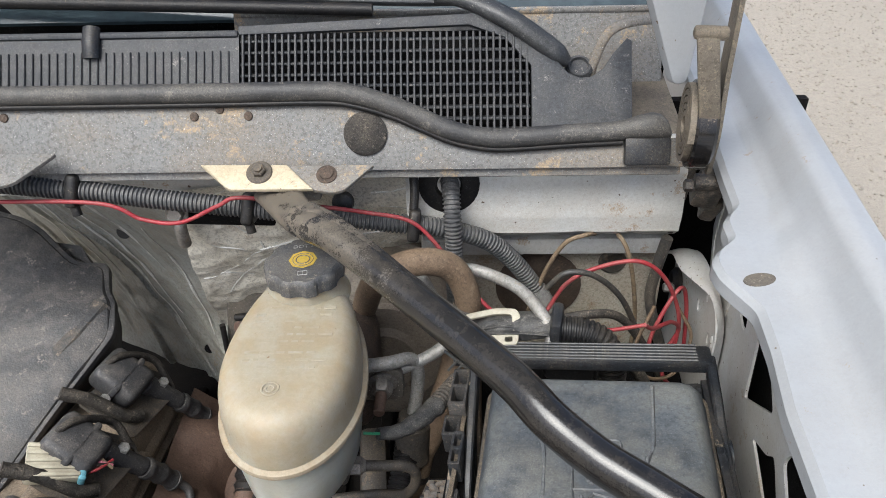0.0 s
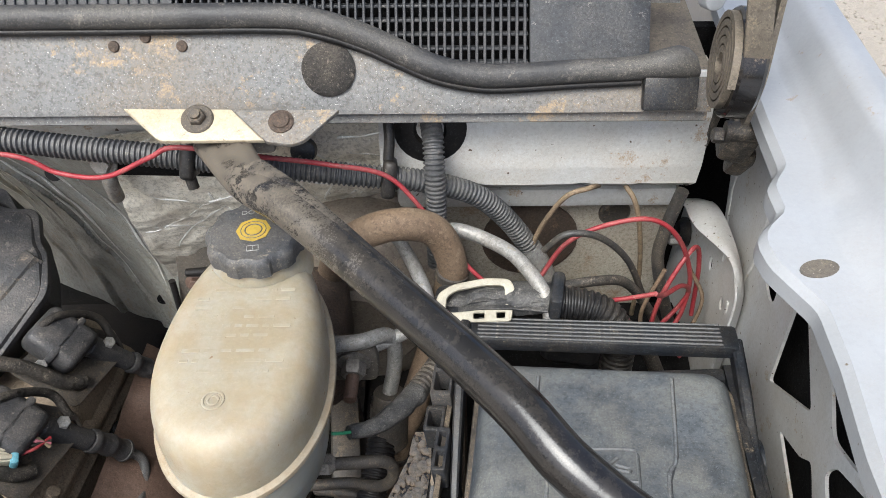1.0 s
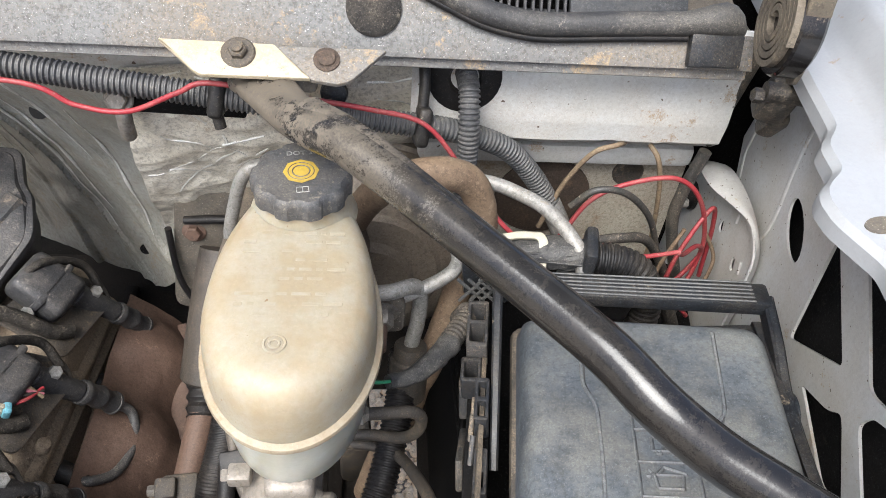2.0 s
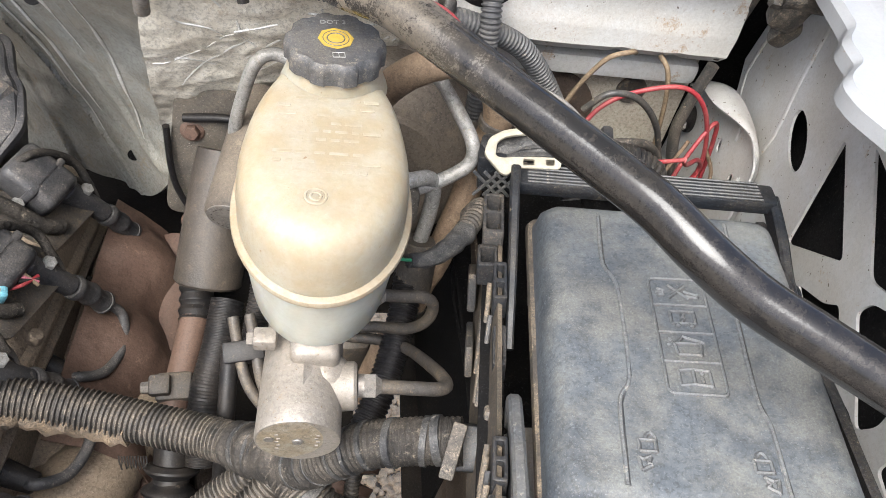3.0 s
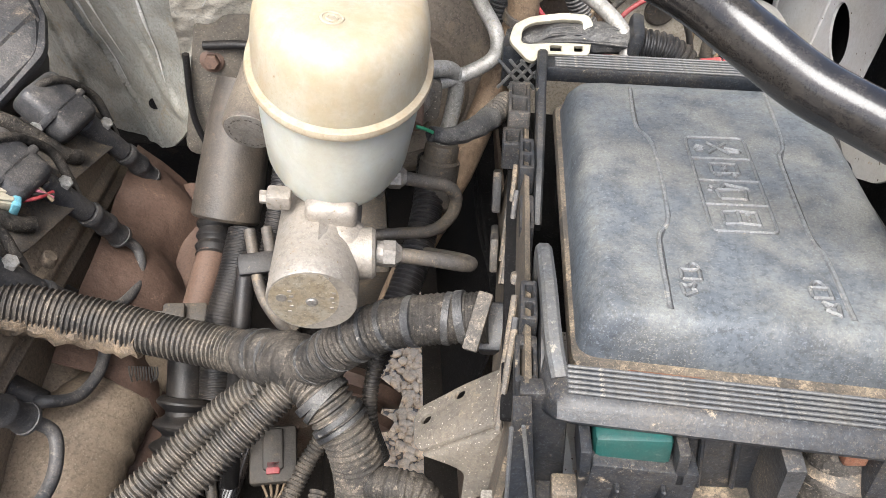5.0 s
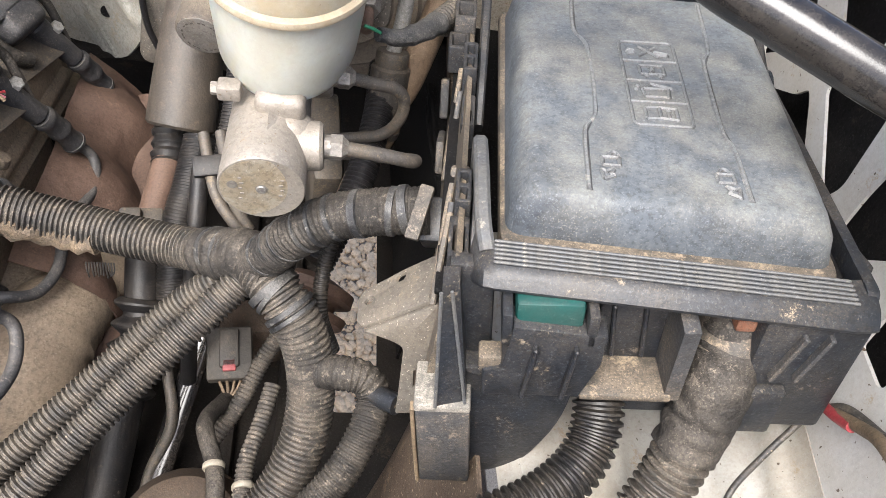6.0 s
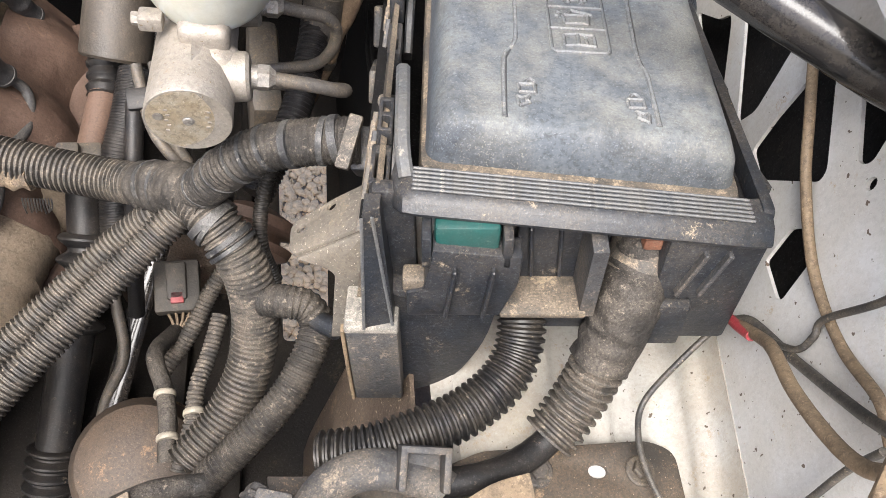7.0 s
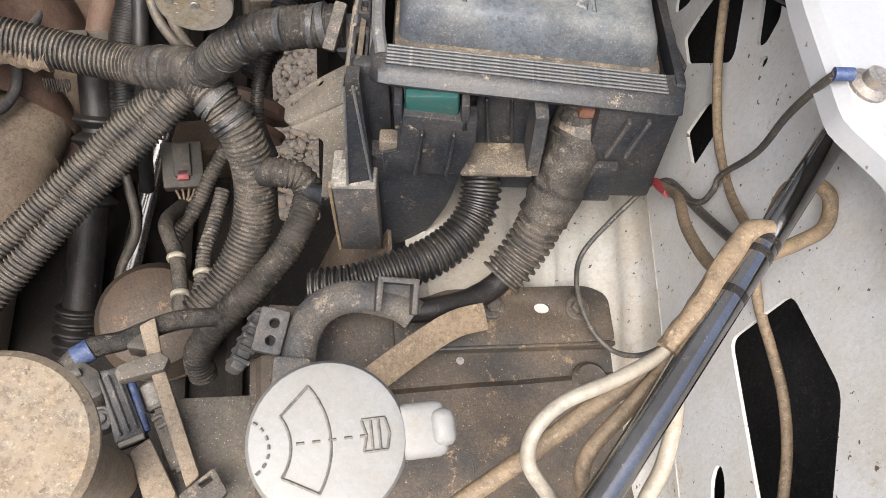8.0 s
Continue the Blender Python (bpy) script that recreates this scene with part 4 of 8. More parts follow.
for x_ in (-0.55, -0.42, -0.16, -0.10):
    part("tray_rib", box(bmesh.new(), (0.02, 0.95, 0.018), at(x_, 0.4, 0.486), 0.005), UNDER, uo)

# the raised bonnet overhead, hinged at the cowl and leaning forward
def bonnet_at(u, v):
    a = radians(66)
    x = -1.15 + 1.47 * u
    r = 0.02 + 1.05 * v
    bow = 0.05 * math.sin(math.pi * u) * 0.6 + 0.03 * math.sin(math.pi * v)
    return Vector((x, 0.66 - r * math.cos(a) + bow * math.sin(a), 1.30 + r * math.sin(a) + bow * math.cos(a)))


bo_ = thing("bonnet", "white painted bonnet standing open over the engine bay", "bonnet", at(-0.4, 0.66, 1.3), kind=S)
part("bonnet_skin", sheet(bmesh.new(), bonnet_at, 30, 24, 0.012), WHITE, bo_)

# ---- brake master cylinder and fluid tank ----
def egg(inset, z, n=64):
    """Outline of the tank: a long oval, blunter in front than towards the filler."""
    out = []
    for i in range(n):
        a = i * math.tau / n
        c, s = math.cos(a), math.sin(a)
        l = (0.108 if s > 0 else 0.0755) - inset
        out.append(Vector((-0.1035 + c * (0.0528 - inset), 0.393 + s * l, z)))
    return out


tank = thing("brake_fluid_tank", "yellowed ivory plastic brake fluid tank with dark cap", "fluid tank", at(-0.103, 0.39, 0.95))
loops = [egg(0.019, 0.943), egg(0.012, 0.9455), egg(0.0088, 0.952), egg(0.0060, 0.978), egg(0.0045, 1.005)]
body = part("lower_shell", loft(bmesh.new(), loops), IVORY_LOW, tank, "paler translucent lower shell")
part("seam_rim", loft(bmesh.new(), [egg(0.003, 1.0025), egg(-0.0004, 1.004), egg(-0.001, 1.006), egg(-0.0004, 1.008), egg(0.003, 1.0095)]), IVORY_RIM, tank, "tan-stained moulding seam")
tops = [(0.0030, 1.008), (0.0032, 1.022), (0.0042, 1.033), (0.0062, 1.040), (0.0098, 1.0455), (0.0150, 1.0488), (0.0225, 1.0504), (0.034, 1.0508)]
up_ = part("upper_shell", loft(bmesh.new(), [egg(i, z) for i, z in tops]), IVORY, tank)
d = bmesh.new()
for r in (0.0028, 0.0056):
    hose(d, [(-0.107 + r * math.cos(a), 0.355 + r * math.sin(a), 1.0507) for a in (k * math.tau / 20 for k in range(21))], 0.0008, 6, step=0.0015)
part("moulded_ring", d, IVORY_MARK, up_)
# rows of worn moulded writing, too faint to read
rnd = random.Random(17)
d = bmesh.new()
for row in range(9):
    x, y = -0.132, 0.436 - 0.0072 * row - (0.004 if row > 5 else 0)
    while x < -0.081:
        l = rnd.uniform(0.003, 0.011)
        if rnd.random() < 0.8:
            box(d, (l, 0.0024, 0.0005), at(x + l / 2, y, 1.05059), 0.00015, 1)
        x += l + 0.0022
part("worn_writing", d, IVORY_MARK, up_, kind="stuff")
neck = part("filler_neck", lathe(bmesh.new(), [(0.034, 1.040), (0.030, 1.050), (0.0275, 1.056), (0.0265, 1.0605), (0, 1.0605)], at(-0.101, 0.467, 0), 28), IVORY, tank)
d = bmesh.new()
prof, loops = [(0.0285, 1.0580), (0.0305, 1.0590), (0.0308, 1.0675), (0.0300, 1.0705), (0.0278, 1.0725)], []
for r, z in prof:
    loops.append([Vector((-0.101 + q * math.cos(a), 0.467 + q * math.sin(a), z)) for a, q in ((i * math.tau / 96, r + 0.0013 * max(-1.0, min(0.5, math.cos(10 * i * math.tau / 96) * 2.2)) - 0.0005) for i in range(96))])
lid = part("cap", loft(d, loops), CAP, tank, "black scalloped screw cap with a yellow symbol")
CF = at(-0.101, 0.467, 1.0726) @ pose(0, 0, 0, 0, 0, 8)
part("yellow_symbol", lathe(bmesh.new(), [(0.0108, 0), (0.0108, 0.0003), (0, 0.0003)], CF, 8), YELLOW, lid)
d = bmesh.new()
for r in (0.0052, 0.0078):
    lines(d, [[(r * math.cos(a), r * math.sin(a)) for a in (k * math.tau / 24 for k in range(25))]], CF @ at(0, 0, 0.0003), 0.00045 if r < 0.006 else 0.0003)
part("symbol_rings", d, CAP, lid)
part("cap_letters", letters("DOT 3", 0.0055, 0.0001, CF @ at(0, 0.0155, 0.0002)), PRINT, lid)
d = bmesh.new()
lines(d, [[(-0.0035, -0.0145), (0.0035, -0.0145), (0.0035, -0.019), (-0.0035, -0.019), (-0.0035, -0.0145)], [(0, -0.0145), (0, -0.019)]], CF @ at(0, 0, 0.0001), 0.0003)
part("book_mark", d, PRINT, lid)

mc = thing("master_cylinder", "cast aluminium brake master cylinder under the tank", "master cylinder", at(-0.11, 0.35, 0.895))
A0, A1 = Vector((-0.1115, 0.283, 0.9185)), Vector((-0.110, 0.45, 0.9215))
d = bmesh.new()
lathe(d, [(0.0248, 0), (0.0254, 0.0012), (0.0252, 0.02), (0.0245, 0.06), (0.024, 0.17)], along(A0, A1), 40)
body = part("casting", d, CAST, mc)
for y_, l_ in ((0.345, 0.05), (0.42, 0.04)):
    part("tank_socket", box(bmesh.new(), (0.03, l_, 0.022), at(-0.104, y_, 0.943), 0.006, 3), CAST, mc)
part("front_port", lathe(bmesh.new(), [(0.026, 0.0), (0.021, 0.006), (0.0175, 0.012), (0.0158, 0.018), (0.0152, 0.029), (0.0135, 0.031), (0, 0.031)], along((-0.108, 0.318, 0.921), (-0.077, 0.318, 0.9235)), 28), CAST, mc)
part("rear_port", lathe(bmesh.new(), [(0.024, 0.0), (0.02, 0.006), (0.017, 0.012), (0.0152, 0.018), (0.0148, 0.033), (0.013, 0.035), (0, 0.035)], along((-0.108, 0.392, 0.918), (-0.073, 0.392, 0.920)), 28), CAST, mc)
part("port_web", box(bmesh.new(), (0.026, 0.026, 0.024), at(-0.096, 0.322, 0.929) @ pose(0, 0, 0, 0, 25, 0), 0.010, 4), CAST, mc)
face = part("end_face", lathe(bmesh.new(), [(0.0238, -0.0004), (0.0238, 0.0006), (0.004, 0.0009), (0.003, 0.0002), (0, 0)], along(A0 + Vector((0, 0.0006, 0)), A0 - Vector((0, 1, 0.02))), 40), CAST_FACE, mc, "sawn round end face")
d = bmesh.new()
lathe(d, [(0.0032, 0), (0.0028, 0.0008), (0, 0.0012)], along(A0 - Vector((0, 0.0006, 0)), A0 - Vector((0, 1, 0))), 14)
lathe(d, [(0.003, 0), (0.003, 0.0004), (0, 0.0004)], along(A0 + Vector((-0.0165, -0.0006, 0.003)), A0 + Vector((-0.0165, -1, 0.003))), 12)
part("centre_dimple", d, STEEL, face)
d = bmesh.new()
for k in range(9):
    box(d, (0.0022, 0.0006, 0.0011), at(A0.x + (-0.012 if k < 5 else 0.011) + 0.001 * (k % 2), A0.y - 0.001, A0.z + 0.009 - 0.0042 * (k % 5)))
part("stamped_marks", d, CAST, face)
for nm, x, y, z in (("front_fitting", -0.077, 0.318, 0.9235), ("rear_fitting", -0.073, 0.392, 0.920)):
    d = bmesh.new()
    rod(d, (x, y, z), (x + 0.004, y, z), 0.0075, 18)
    lathe(d, [(0.007, 0), (0.0082, 0.001), (0.0082, 0.008), (0.007, 0.009), (0.0045, 0.012)], along((x + 0.003, y, z), (x + 0.1, y, z)), 6)
    part(nm, d, STEEL, mc)
d = bmesh.new()
hexbolt(d, along((-0.140, 0.335, 0.947), (-0.2, 0.33, 0.95)), 0.004, 0.005)
box(d, (0.014, 0.012, 0.010), at(-0.134, 0.335, 0.947), 0.002)
part("side_lug", d, CAST, mc)
for nm, pts in (("front_brake_pipe", [(-0.068, 0.318, 0.9235), (-0.04, 0.320, 0.918), (-0.022, 0.324, 0.911), (-0.0165, 0.334, 0.902), (-0.02, 0.36, 0.878), (-0.034, 0.405, 0.835), (-0.055, 0.425, 0.816), (-0.09, 0.435, 0.805)]),
                ("rear_brake_pipe", [(-0.063, 0.392, 0.920), (-0.045, 0.397, 0.913), (-0.028, 0.402, 0.906), (-0.020, 0.405, 0.893), (-0.022, 0.405, 0.874), (-0.034, 0.412, 0.852), (-0.06, 0.425, 0.834), (-0.1, 0.43, 0.82)])):
    thing(nm, "bent dusty steel brake pipe", "brake pipe", None, hose(bmesh.new(), pts, 0.0046, 10, step=0.004), DARK_STEEL, group="brake pipes")

# ---- hydraulic booster behind ----
bo = thing("brake_booster", "dusty brake booster with round accumulator can", "brake booster", at(-0.15, 0.6, 0.85))
d = bmesh.new()
B0, B1 = Vector((-0.184, 0.530, 0.842)), Vector((-0.168, 0.645, 0.872))
lathe(d, [(0.0215, 0), (0.0235, 0.002), (0.024, 0.006), (0.024, 0.13)], along(B0, B1), 32)
can = part("accumulator_can", d, CAN, bo, "tan dusty accumulator can")
part("can_face", lathe(bmesh.new(), [(0.0212, 0), (0.0212, 0.001), (0.018, 0.0018), (0, 0.0014)], along(B0, B0 - (B1 - B0)), 32), STEEL, can)
d = bmesh.new()
ax = along(B0 - (B1 - B0).normalized() * 0.0016, B0 - (B1 - B0))
for k in range(20):
    box(d, (0.0025, 0.0012, 0.0006), ax @ pose(0, 0, 0, 0, 0, k * 18 + (5 if k % 3 else 0)) @ at(0, 0.0165, 0))
part("rim_marks", d, CONN, can)
d = bmesh.new()
box(d, (0.10, 0.10, 0.09), at(-0.11, 0.52, 0.905), 0.02, 3)
rod(d, (-0.11, 0.45, 0.92), (-0.11, 0.50, 0.92), 0.034, 24, 0.04, 0.004)
part("housing", d, RUST_DARK, bo)
d = bmesh.new()
plate(d, fillet([(-0.28, 0.70), (-0.14, 0.70), (-0.12, 0.86), (-0.16, 0.90), (-0.25, 0.88)], 0.02), 0.008, basis((0, 0.672, 0), (1, 0, 0), (0, -1, 0)), bevel=0.003)
part("mounting_flange", d, BRACKET, bo)
d = bmesh.new()
hose(d, [(-0.245, 0.662, 0.84), (-0.20, 0.655, 0.848), (-0.165, 0.655, 0.835), (-0.15, 0.655, 0.79), (-0.165, 0.655, 0.72)], 0.0045, 8)
hose(d, [(-0.263, 0.66, 0.83), (-0.262, 0.655, 0.76), (-0.245, 0.65, 0.71)], 0.0035, 8)
part("flange_gasket", d, RUBBER, bo)
d = bmesh.new()
hexbolt(d, along((-0.239, 0.664, 0.823), (-0.235, 0.5, 0.86)), 0.008, 0.009, 0.012)
part("lower_nut", hexbolt(bmesh.new(), along((-0.247, 0.64, 0.715), (-0.245, 0.5, 0.76)), 0.007, 0.008, 0.011), RUST, bo)
part("mounting_nut", d, RUST, bo, "rusty mounting nut")
thing("return_pipe", "dusty grey metal pipe curving down from the booster", "pipe", None,
      hose(bmesh.new(), [(-0.125, 0.60, 0.955), (-0.15, 0.604, 0.963), (-0.166, 0.60, 0.955), (-0.178, 0.60, 0.92), (-0.188, 0.605, 0.875), (-0.183, 0.61, 0.85), (-0.168, 0.60, 0.845)], 0.0058, 18, step=0.003), ZINC)

d = bmesh.new()
lathe(d, [(0.0, 0.012), (0.035, 0.012), (0.040, 0.004), (0.062, 0.002), (0.066, -0.003), (0.082, -0.006), (0.088, -0.012), (0.097, -0.018), (0.102, -0.030), (0.102, -0.055), (0.106, -0.058), (0.106, -0.066), (0.09, -0.075)], along((-0.060, 0.575, 0.862), (-0.062, 0.475, 0.872)), 56)
part("round_shell", d, SHELL, bo, "grey-brown dusty round pressed shell")
d = bmesh.new()
plate(d, fillet([(-0.13, -0.018), (-0.032, -0.018), (-0.032, 0.016), (-0.05, 0.022), (-0.13, 0.022)], 0.008), 0.011, basis((0, 0.484, 0.925), (1, 0, 0), (0, -1, 0.1)), bevel=0.002)
part("flange_ear", d, BRACKET, mc, "dusty steel mounting flange")
d = bmesh.new()
lathe(d, [(0.013, 0), (0.013, 0.002), (0.010, 0.003)], along((-0.050, 0.474, 0.930), (-0.051, 0.40, 0.922)), 20)
hexbolt(d, along((-0.050, 0.472, 0.930), (-0.051, 0.40, 0.922)), 0.0095, 0.012)
part("flange_nut", d, STEEL, mc)
part("flange_stud", rod(bmesh.new(), (-0.050, 0.468, 0.9295), (-0.0515, 0.440, 0.9265), 0.0052, 12, None, 0.001), RUST, mc, "rusty threaded stud")

# ---- steering shaft ----
st = thing("steering_shaft", "dusty steering shaft with brown sleeve and rubber boots", "steering shaft", at(-0.23, 0.55, 0.68))
part("sleeve", lathe(bmesh.new(), [(0.0315, 0), (0.0345, 0.003), (0.0335, 0.05), (0.0315, 0.10), (0.0285, 0.14)], along((-0.221, 0.565, 0.700), (-0.206, 0.655, 0.805)), 32), SLEEVE, st, "tapered brown-grey sleeve")
part("sleeve_boot", hose(bmesh.new(), [(-0.233, 0.58, 0.70), (-0.231, 0.552, 0.683), (-0.231, 0.536, 0.676)], lambda u: 0.0175 + 0.0015 * math.sin(u * 25), 20, step=0.003), RUBBER, st)
part("shaft", rod(bmesh.new(), (-0.231, 0.545, 0.68), (-0.240, 0.44, 0.655), 0.0145, 18), RUST, st, "rust-brown bare shaft")
d = bmesh.new()
YK = basis((-0.240, 0.462, 0.664), (1, 0.1, 0), (0, -0.3, 1))
box(d, (0.034, 0.028, 0.03), YK, 0.004)
box(d, (0.02, 0.02, 0.012), YK @ at(-0.012, 0.0, 0.018), 0.003)
part("clamp_yoke", d, DARK_STEEL, st)
d = bmesh.new()
hexbolt(d, YK @ at(0.018, 0, 0) @ pose(0, 0, 0, 0, 90, 0), 0.009, 0.012)
part("clamp_screw", hexbolt(bmesh.new(), YK @ at(-0.018, 0, 0.012) @ pose(0, 0, 0, 0, -90, 0), 0.006, 0.012), STEEL, st)
part("pinch_bolt", d, STEEL, st)
part("lower_shaft", rod(bmesh.new(), (-0.240, 0.44, 0.655), (-0.236, 0.385, 0.62), 0.017, 18), RUBBER, st)
part("bellows", hose(bmesh.new(), [(-0.236, 0.40, 0.63), (-0.240, 0.36, 0.60), (-0.246, 0.325, 0.575)], lambda u: 0.021 + 0.005 * math.sin(u * math.tau * 4.5), 20, step=0.002), RUBBER, st, "black ribbed rubber bellows")
part("lower_tube", rod(bmesh.new(), (-0.246, 0.33, 0.58), (-0.275, 0.17, 0.45), 0.019, 18), RUBBER, st)
part("lower_bellows", hose(bmesh.new(), [(-0.2635, 0.237, 0.504), (-0.267, 0.215, 0.487), (-0.270, 0.195, 0.470)], lambda u: 0.0225 + 0.0035 * math.sin(u * math.tau * 4.5), 20, step=0.002), RUBBER, st)

# ---- black brace bar across the bay ----
br = thing("brace_bar", "glossy black steel brace bar bolted to the cowl", "brace bar", at(-0.1, 0.5, 1.11))
BARPTS = [(-0.117, 0.510, 1.0885), (-0.1000, 0.4790, 1.1010), (-0.0718, 0.4449, 1.1104), (-0.0354, 0.4087, 1.1072), (-0.0017, 0.3732, 1.1036), (0.0283, 0.34, 1.101), (0.0503, 0.3132, 1.0998), (0.0681, 0.2896, 1.0952), (0.0911, 0.2707, 1.0871), (0.1149, 0.2541, 1.083), (0.1392, 0.2371, 1.0791), (0.1644, 0.2202, 1.0747), (0.20, 0.196, 1.069), (0.235, 0.172, 1.064)]


def bar_end(bm):
    """The whole tube, its upper end pressed ever flatter towards the foot."""
    pts = curve([(-0.138, 0.552, 1.082), (-0.1275, 0.530, 1.0895)] + BARPTS[1:], 0.003)
    loops = []
    for i, p_ in enumerate(pts):
        t_ = (Vector(pts[min(i + 1, len(pts) - 1)]) - Vector(pts[max(i - 1, 0)])).normalized()
        side = t_.cross(Vector((0, -0.25, 1))).normalized()
        up_ = side.cross(t_)
        f = max(0.0, 1 - i / 44) ** 1.2
        w_, h_, e_ = 0.0117 + 0.0068 * f, 0.0126 - 0.0074 * f, 1 - 0.5 * f
        loop = []
        for k in range(28):
            c_, q_ = math.cos(k * math.tau / 28), math.sin(k * math.tau / 28)
            loop.append(Vector(p_) + side * (w_ * math.copysign(abs(c_) ** e_, c_)) + up_ * (h_ * math.copysign(abs(q_) ** e_, q_)))
        loops.append(loop)
    return loft(bm, loops)


part("tube", bar_end(bmesh.new()), BAR, br, "black tube with a dust-covered flattened upper end")
d = bmesh.new()
hose(d, [Vector(p) + Vector((0.004, 0.003, 0.0105)) for p in BARPTS[1:5]], lambda u: 0.006 * (1 - u) + 0.001, 8, squash=0.4)
part("pressed_fold", d, BAR, br)
FP = basis((-0.115, 0.535, 1.106), (1, 0, 0), (0, -0.45, 0.9))
d = bmesh.new()
plate(d, fillet([(-0.078, 0.0104), (-0.054, -0.0118), (-0.0500, -0.0140), (0.0171, -0.0142), (-0.0065, 0.0095)], [0.001, 0.002, 0.002, 0.001, 0.001]), 0.0035, FP, bevel=0.001)
part("cream_foot", d, CREAM, br, "cream painted mounting foot")
d = bmesh.new()
plate(d, fillet([(-0.0065, 0.0095), (0.0655, 0.0102), (0.0420, -0.0140), (0.034, -0.0165), (0.0171, -0.0142)], 0.003), 0.0035, FP @ at(0, 0, -0.002), bevel=0.001)
part("grey_foot", d, COWL_STEEL, br, "grey dusty mounting foot")
d = bmesh.new()
hexbolt(d, FP @ at(-0.028, 0.002, 0.003), 0.006, 0.006, 0.0108)
lathe(d, [(0.0035, 0.006), (0.0035, 0.008), (0, 0.008)], FP @ at(-0.028, 0.002, 0.003), 12)
part("flange_bolt", d, DARK_STEEL, br)
d = bmesh.new()
lathe(d, [(0.0085, 0), (0.0085, 0.001), (0.006, 0.002), (0.0055, 0.003), (0, 0.0035)], FP @ at(0.0267, 0.0006, 0.0015), 18)
part("rusty_bolt", d, RUST_DARK, br)
d = bmesh.new()
box(d, (0.05, 0.03, 0.02), at(-0.120, 0.548, 1.092), 0.004)
part("foot_riser", d, COWL_STEEL, br)
FP2 = FP @ at(-0.20, -0.006, 0)
d = bmesh.new()
plate(d, fillet([(-0.09, 0.03), (-0.08, -0.012), (-0.03, 0.0), (0.0, 0.03)], 0.005), 0.0035, FP2, bevel=0.001)
thing("mounting_plate", "grey dusty steel plate under the cowl edge", "plate", None, d, COWL_STEEL)

# ---- fuse box, built in its own tilted frame: x across, y back, z up from the lid's top ----
FB = Matrix(((0.9814, 0.1387, -0.1323, 0.1066), (-0.1286, 0.9882, 0.0822, 0.3044), (0.1422, -0.0636, 0.9878, 1.0011), (0, 0, 0, 1)))
BODY = FB.inverted() @ Matrix(((0.9743, 0.1384, -0.1776, 0.105), (-0.1164, 0.9848, 0.1288, 0.300), (0.1927, -0.1048, 0.9756, 1.0042), (0, 0, 0, 1)))  # the body hangs slightly tilted under its lid
fb = thing("fuse_box", "black plastic fuse box with a dusty grey lid", "fuse box", FB)


def quad_loop(x0, x1, x2, x3, y0, y1, z, r, n=5):
    """A rounded outline: x0 to x1 in front, x2 to x3 behind."""
    return [Vector((a, b, z)) for a, b in fillet([(x0, y0), (x1, y0), (x3, y1), (x2, y1)], r, n)]


d = bmesh.new()
loft(d, [quad_loop(-0.0840, 0.0770, -0.0840, 0.081, -0.1090, 0.119, -0.0255, 0.011),
         quad_loop(-0.0828, 0.0758, -0.0828, 0.0795, -0.1083, 0.1175, -0.020, 0.012),
         quad_loop(-0.0812, 0.0742, -0.0812, 0.0775, -0.1068, 0.116, -0.012, 0.012), quad_loop(-0.0765, 0.0700, -0.0765, 0.073, -0.1038, 0.1115, -0.0038, 0.013),
         quad_loop(-0.0725, 0.0660, -0.0725, 0.069, -0.1002, 0.1075, -0.0009, 0.014), quad_loop(-0.067, 0.0605, -0.067, 0.0635, -0.0940, 0.102, 0.0, 0.014)])
flid = part("lid", d, LID, fb, "dusty grey-black moulded lid with raised lines")
d = bmesh.new()
loft(d, [quad_loop(-0.0865, 0.0790, -0.0875, 0.0835, -0.118, 0.123, -0.036, 0.012), quad_loop(-0.0870, 0.0800, -0.0885, 0.0845, -0.119, 0.124, -0.030, 0.012), quad_loop(-0.0860, 0.0785, -0.0870, 0.083, -0.1175, 0.1225, -0.0265, 0.012), quad_loop(-0.083, 0.0760, -0.083, 0.080, -0.1075, 0.118, -0.0252, 0.011)])
part("lid_flange", d, DUST_RIM, flid, "tan dust-caked flange of the lid")
part("lid_catch", box(bmesh.new(), (0.034, 0.006, 0.003), at(-0.045, -0.118, -0.025), 0.001), ORANGE, flid)


def groove(pts):
    bm = bmesh.new()
    hose(bm, [(x, y, 0.0) for x, y in pts], 0.0013, 6, squash=0.8, step=0.003)
    return bm


# Shade painted as a dark stroke to one side of each line.
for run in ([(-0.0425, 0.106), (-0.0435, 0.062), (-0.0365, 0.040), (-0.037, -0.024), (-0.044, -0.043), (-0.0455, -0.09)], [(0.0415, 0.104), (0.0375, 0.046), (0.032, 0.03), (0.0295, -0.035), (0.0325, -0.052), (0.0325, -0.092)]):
    part("line_grime", lines(bmesh.new(), [run], at(0.0010, 0, -0.0002), 0.0009), LID_LINE_SHADE, flid)
part("raised_line", groove([(-0.0425, 0.106), (-0.0435, 0.062), (-0.0365, 0.040), (-0.037, -0.024), (-0.044, -0.043), (-0.0455, -0.09)]), LID_LINE, flid)
part("raised_line", groove([(0.0415, 0.104), (0.0375, 0.046), (0.032, 0.03), (0.0295, -0.035), (0.0325, -0.052), (0.0325, -0.092)]), LID_LINE, flid)
IC = at(-0.0005, 0.0075, 0.0002)


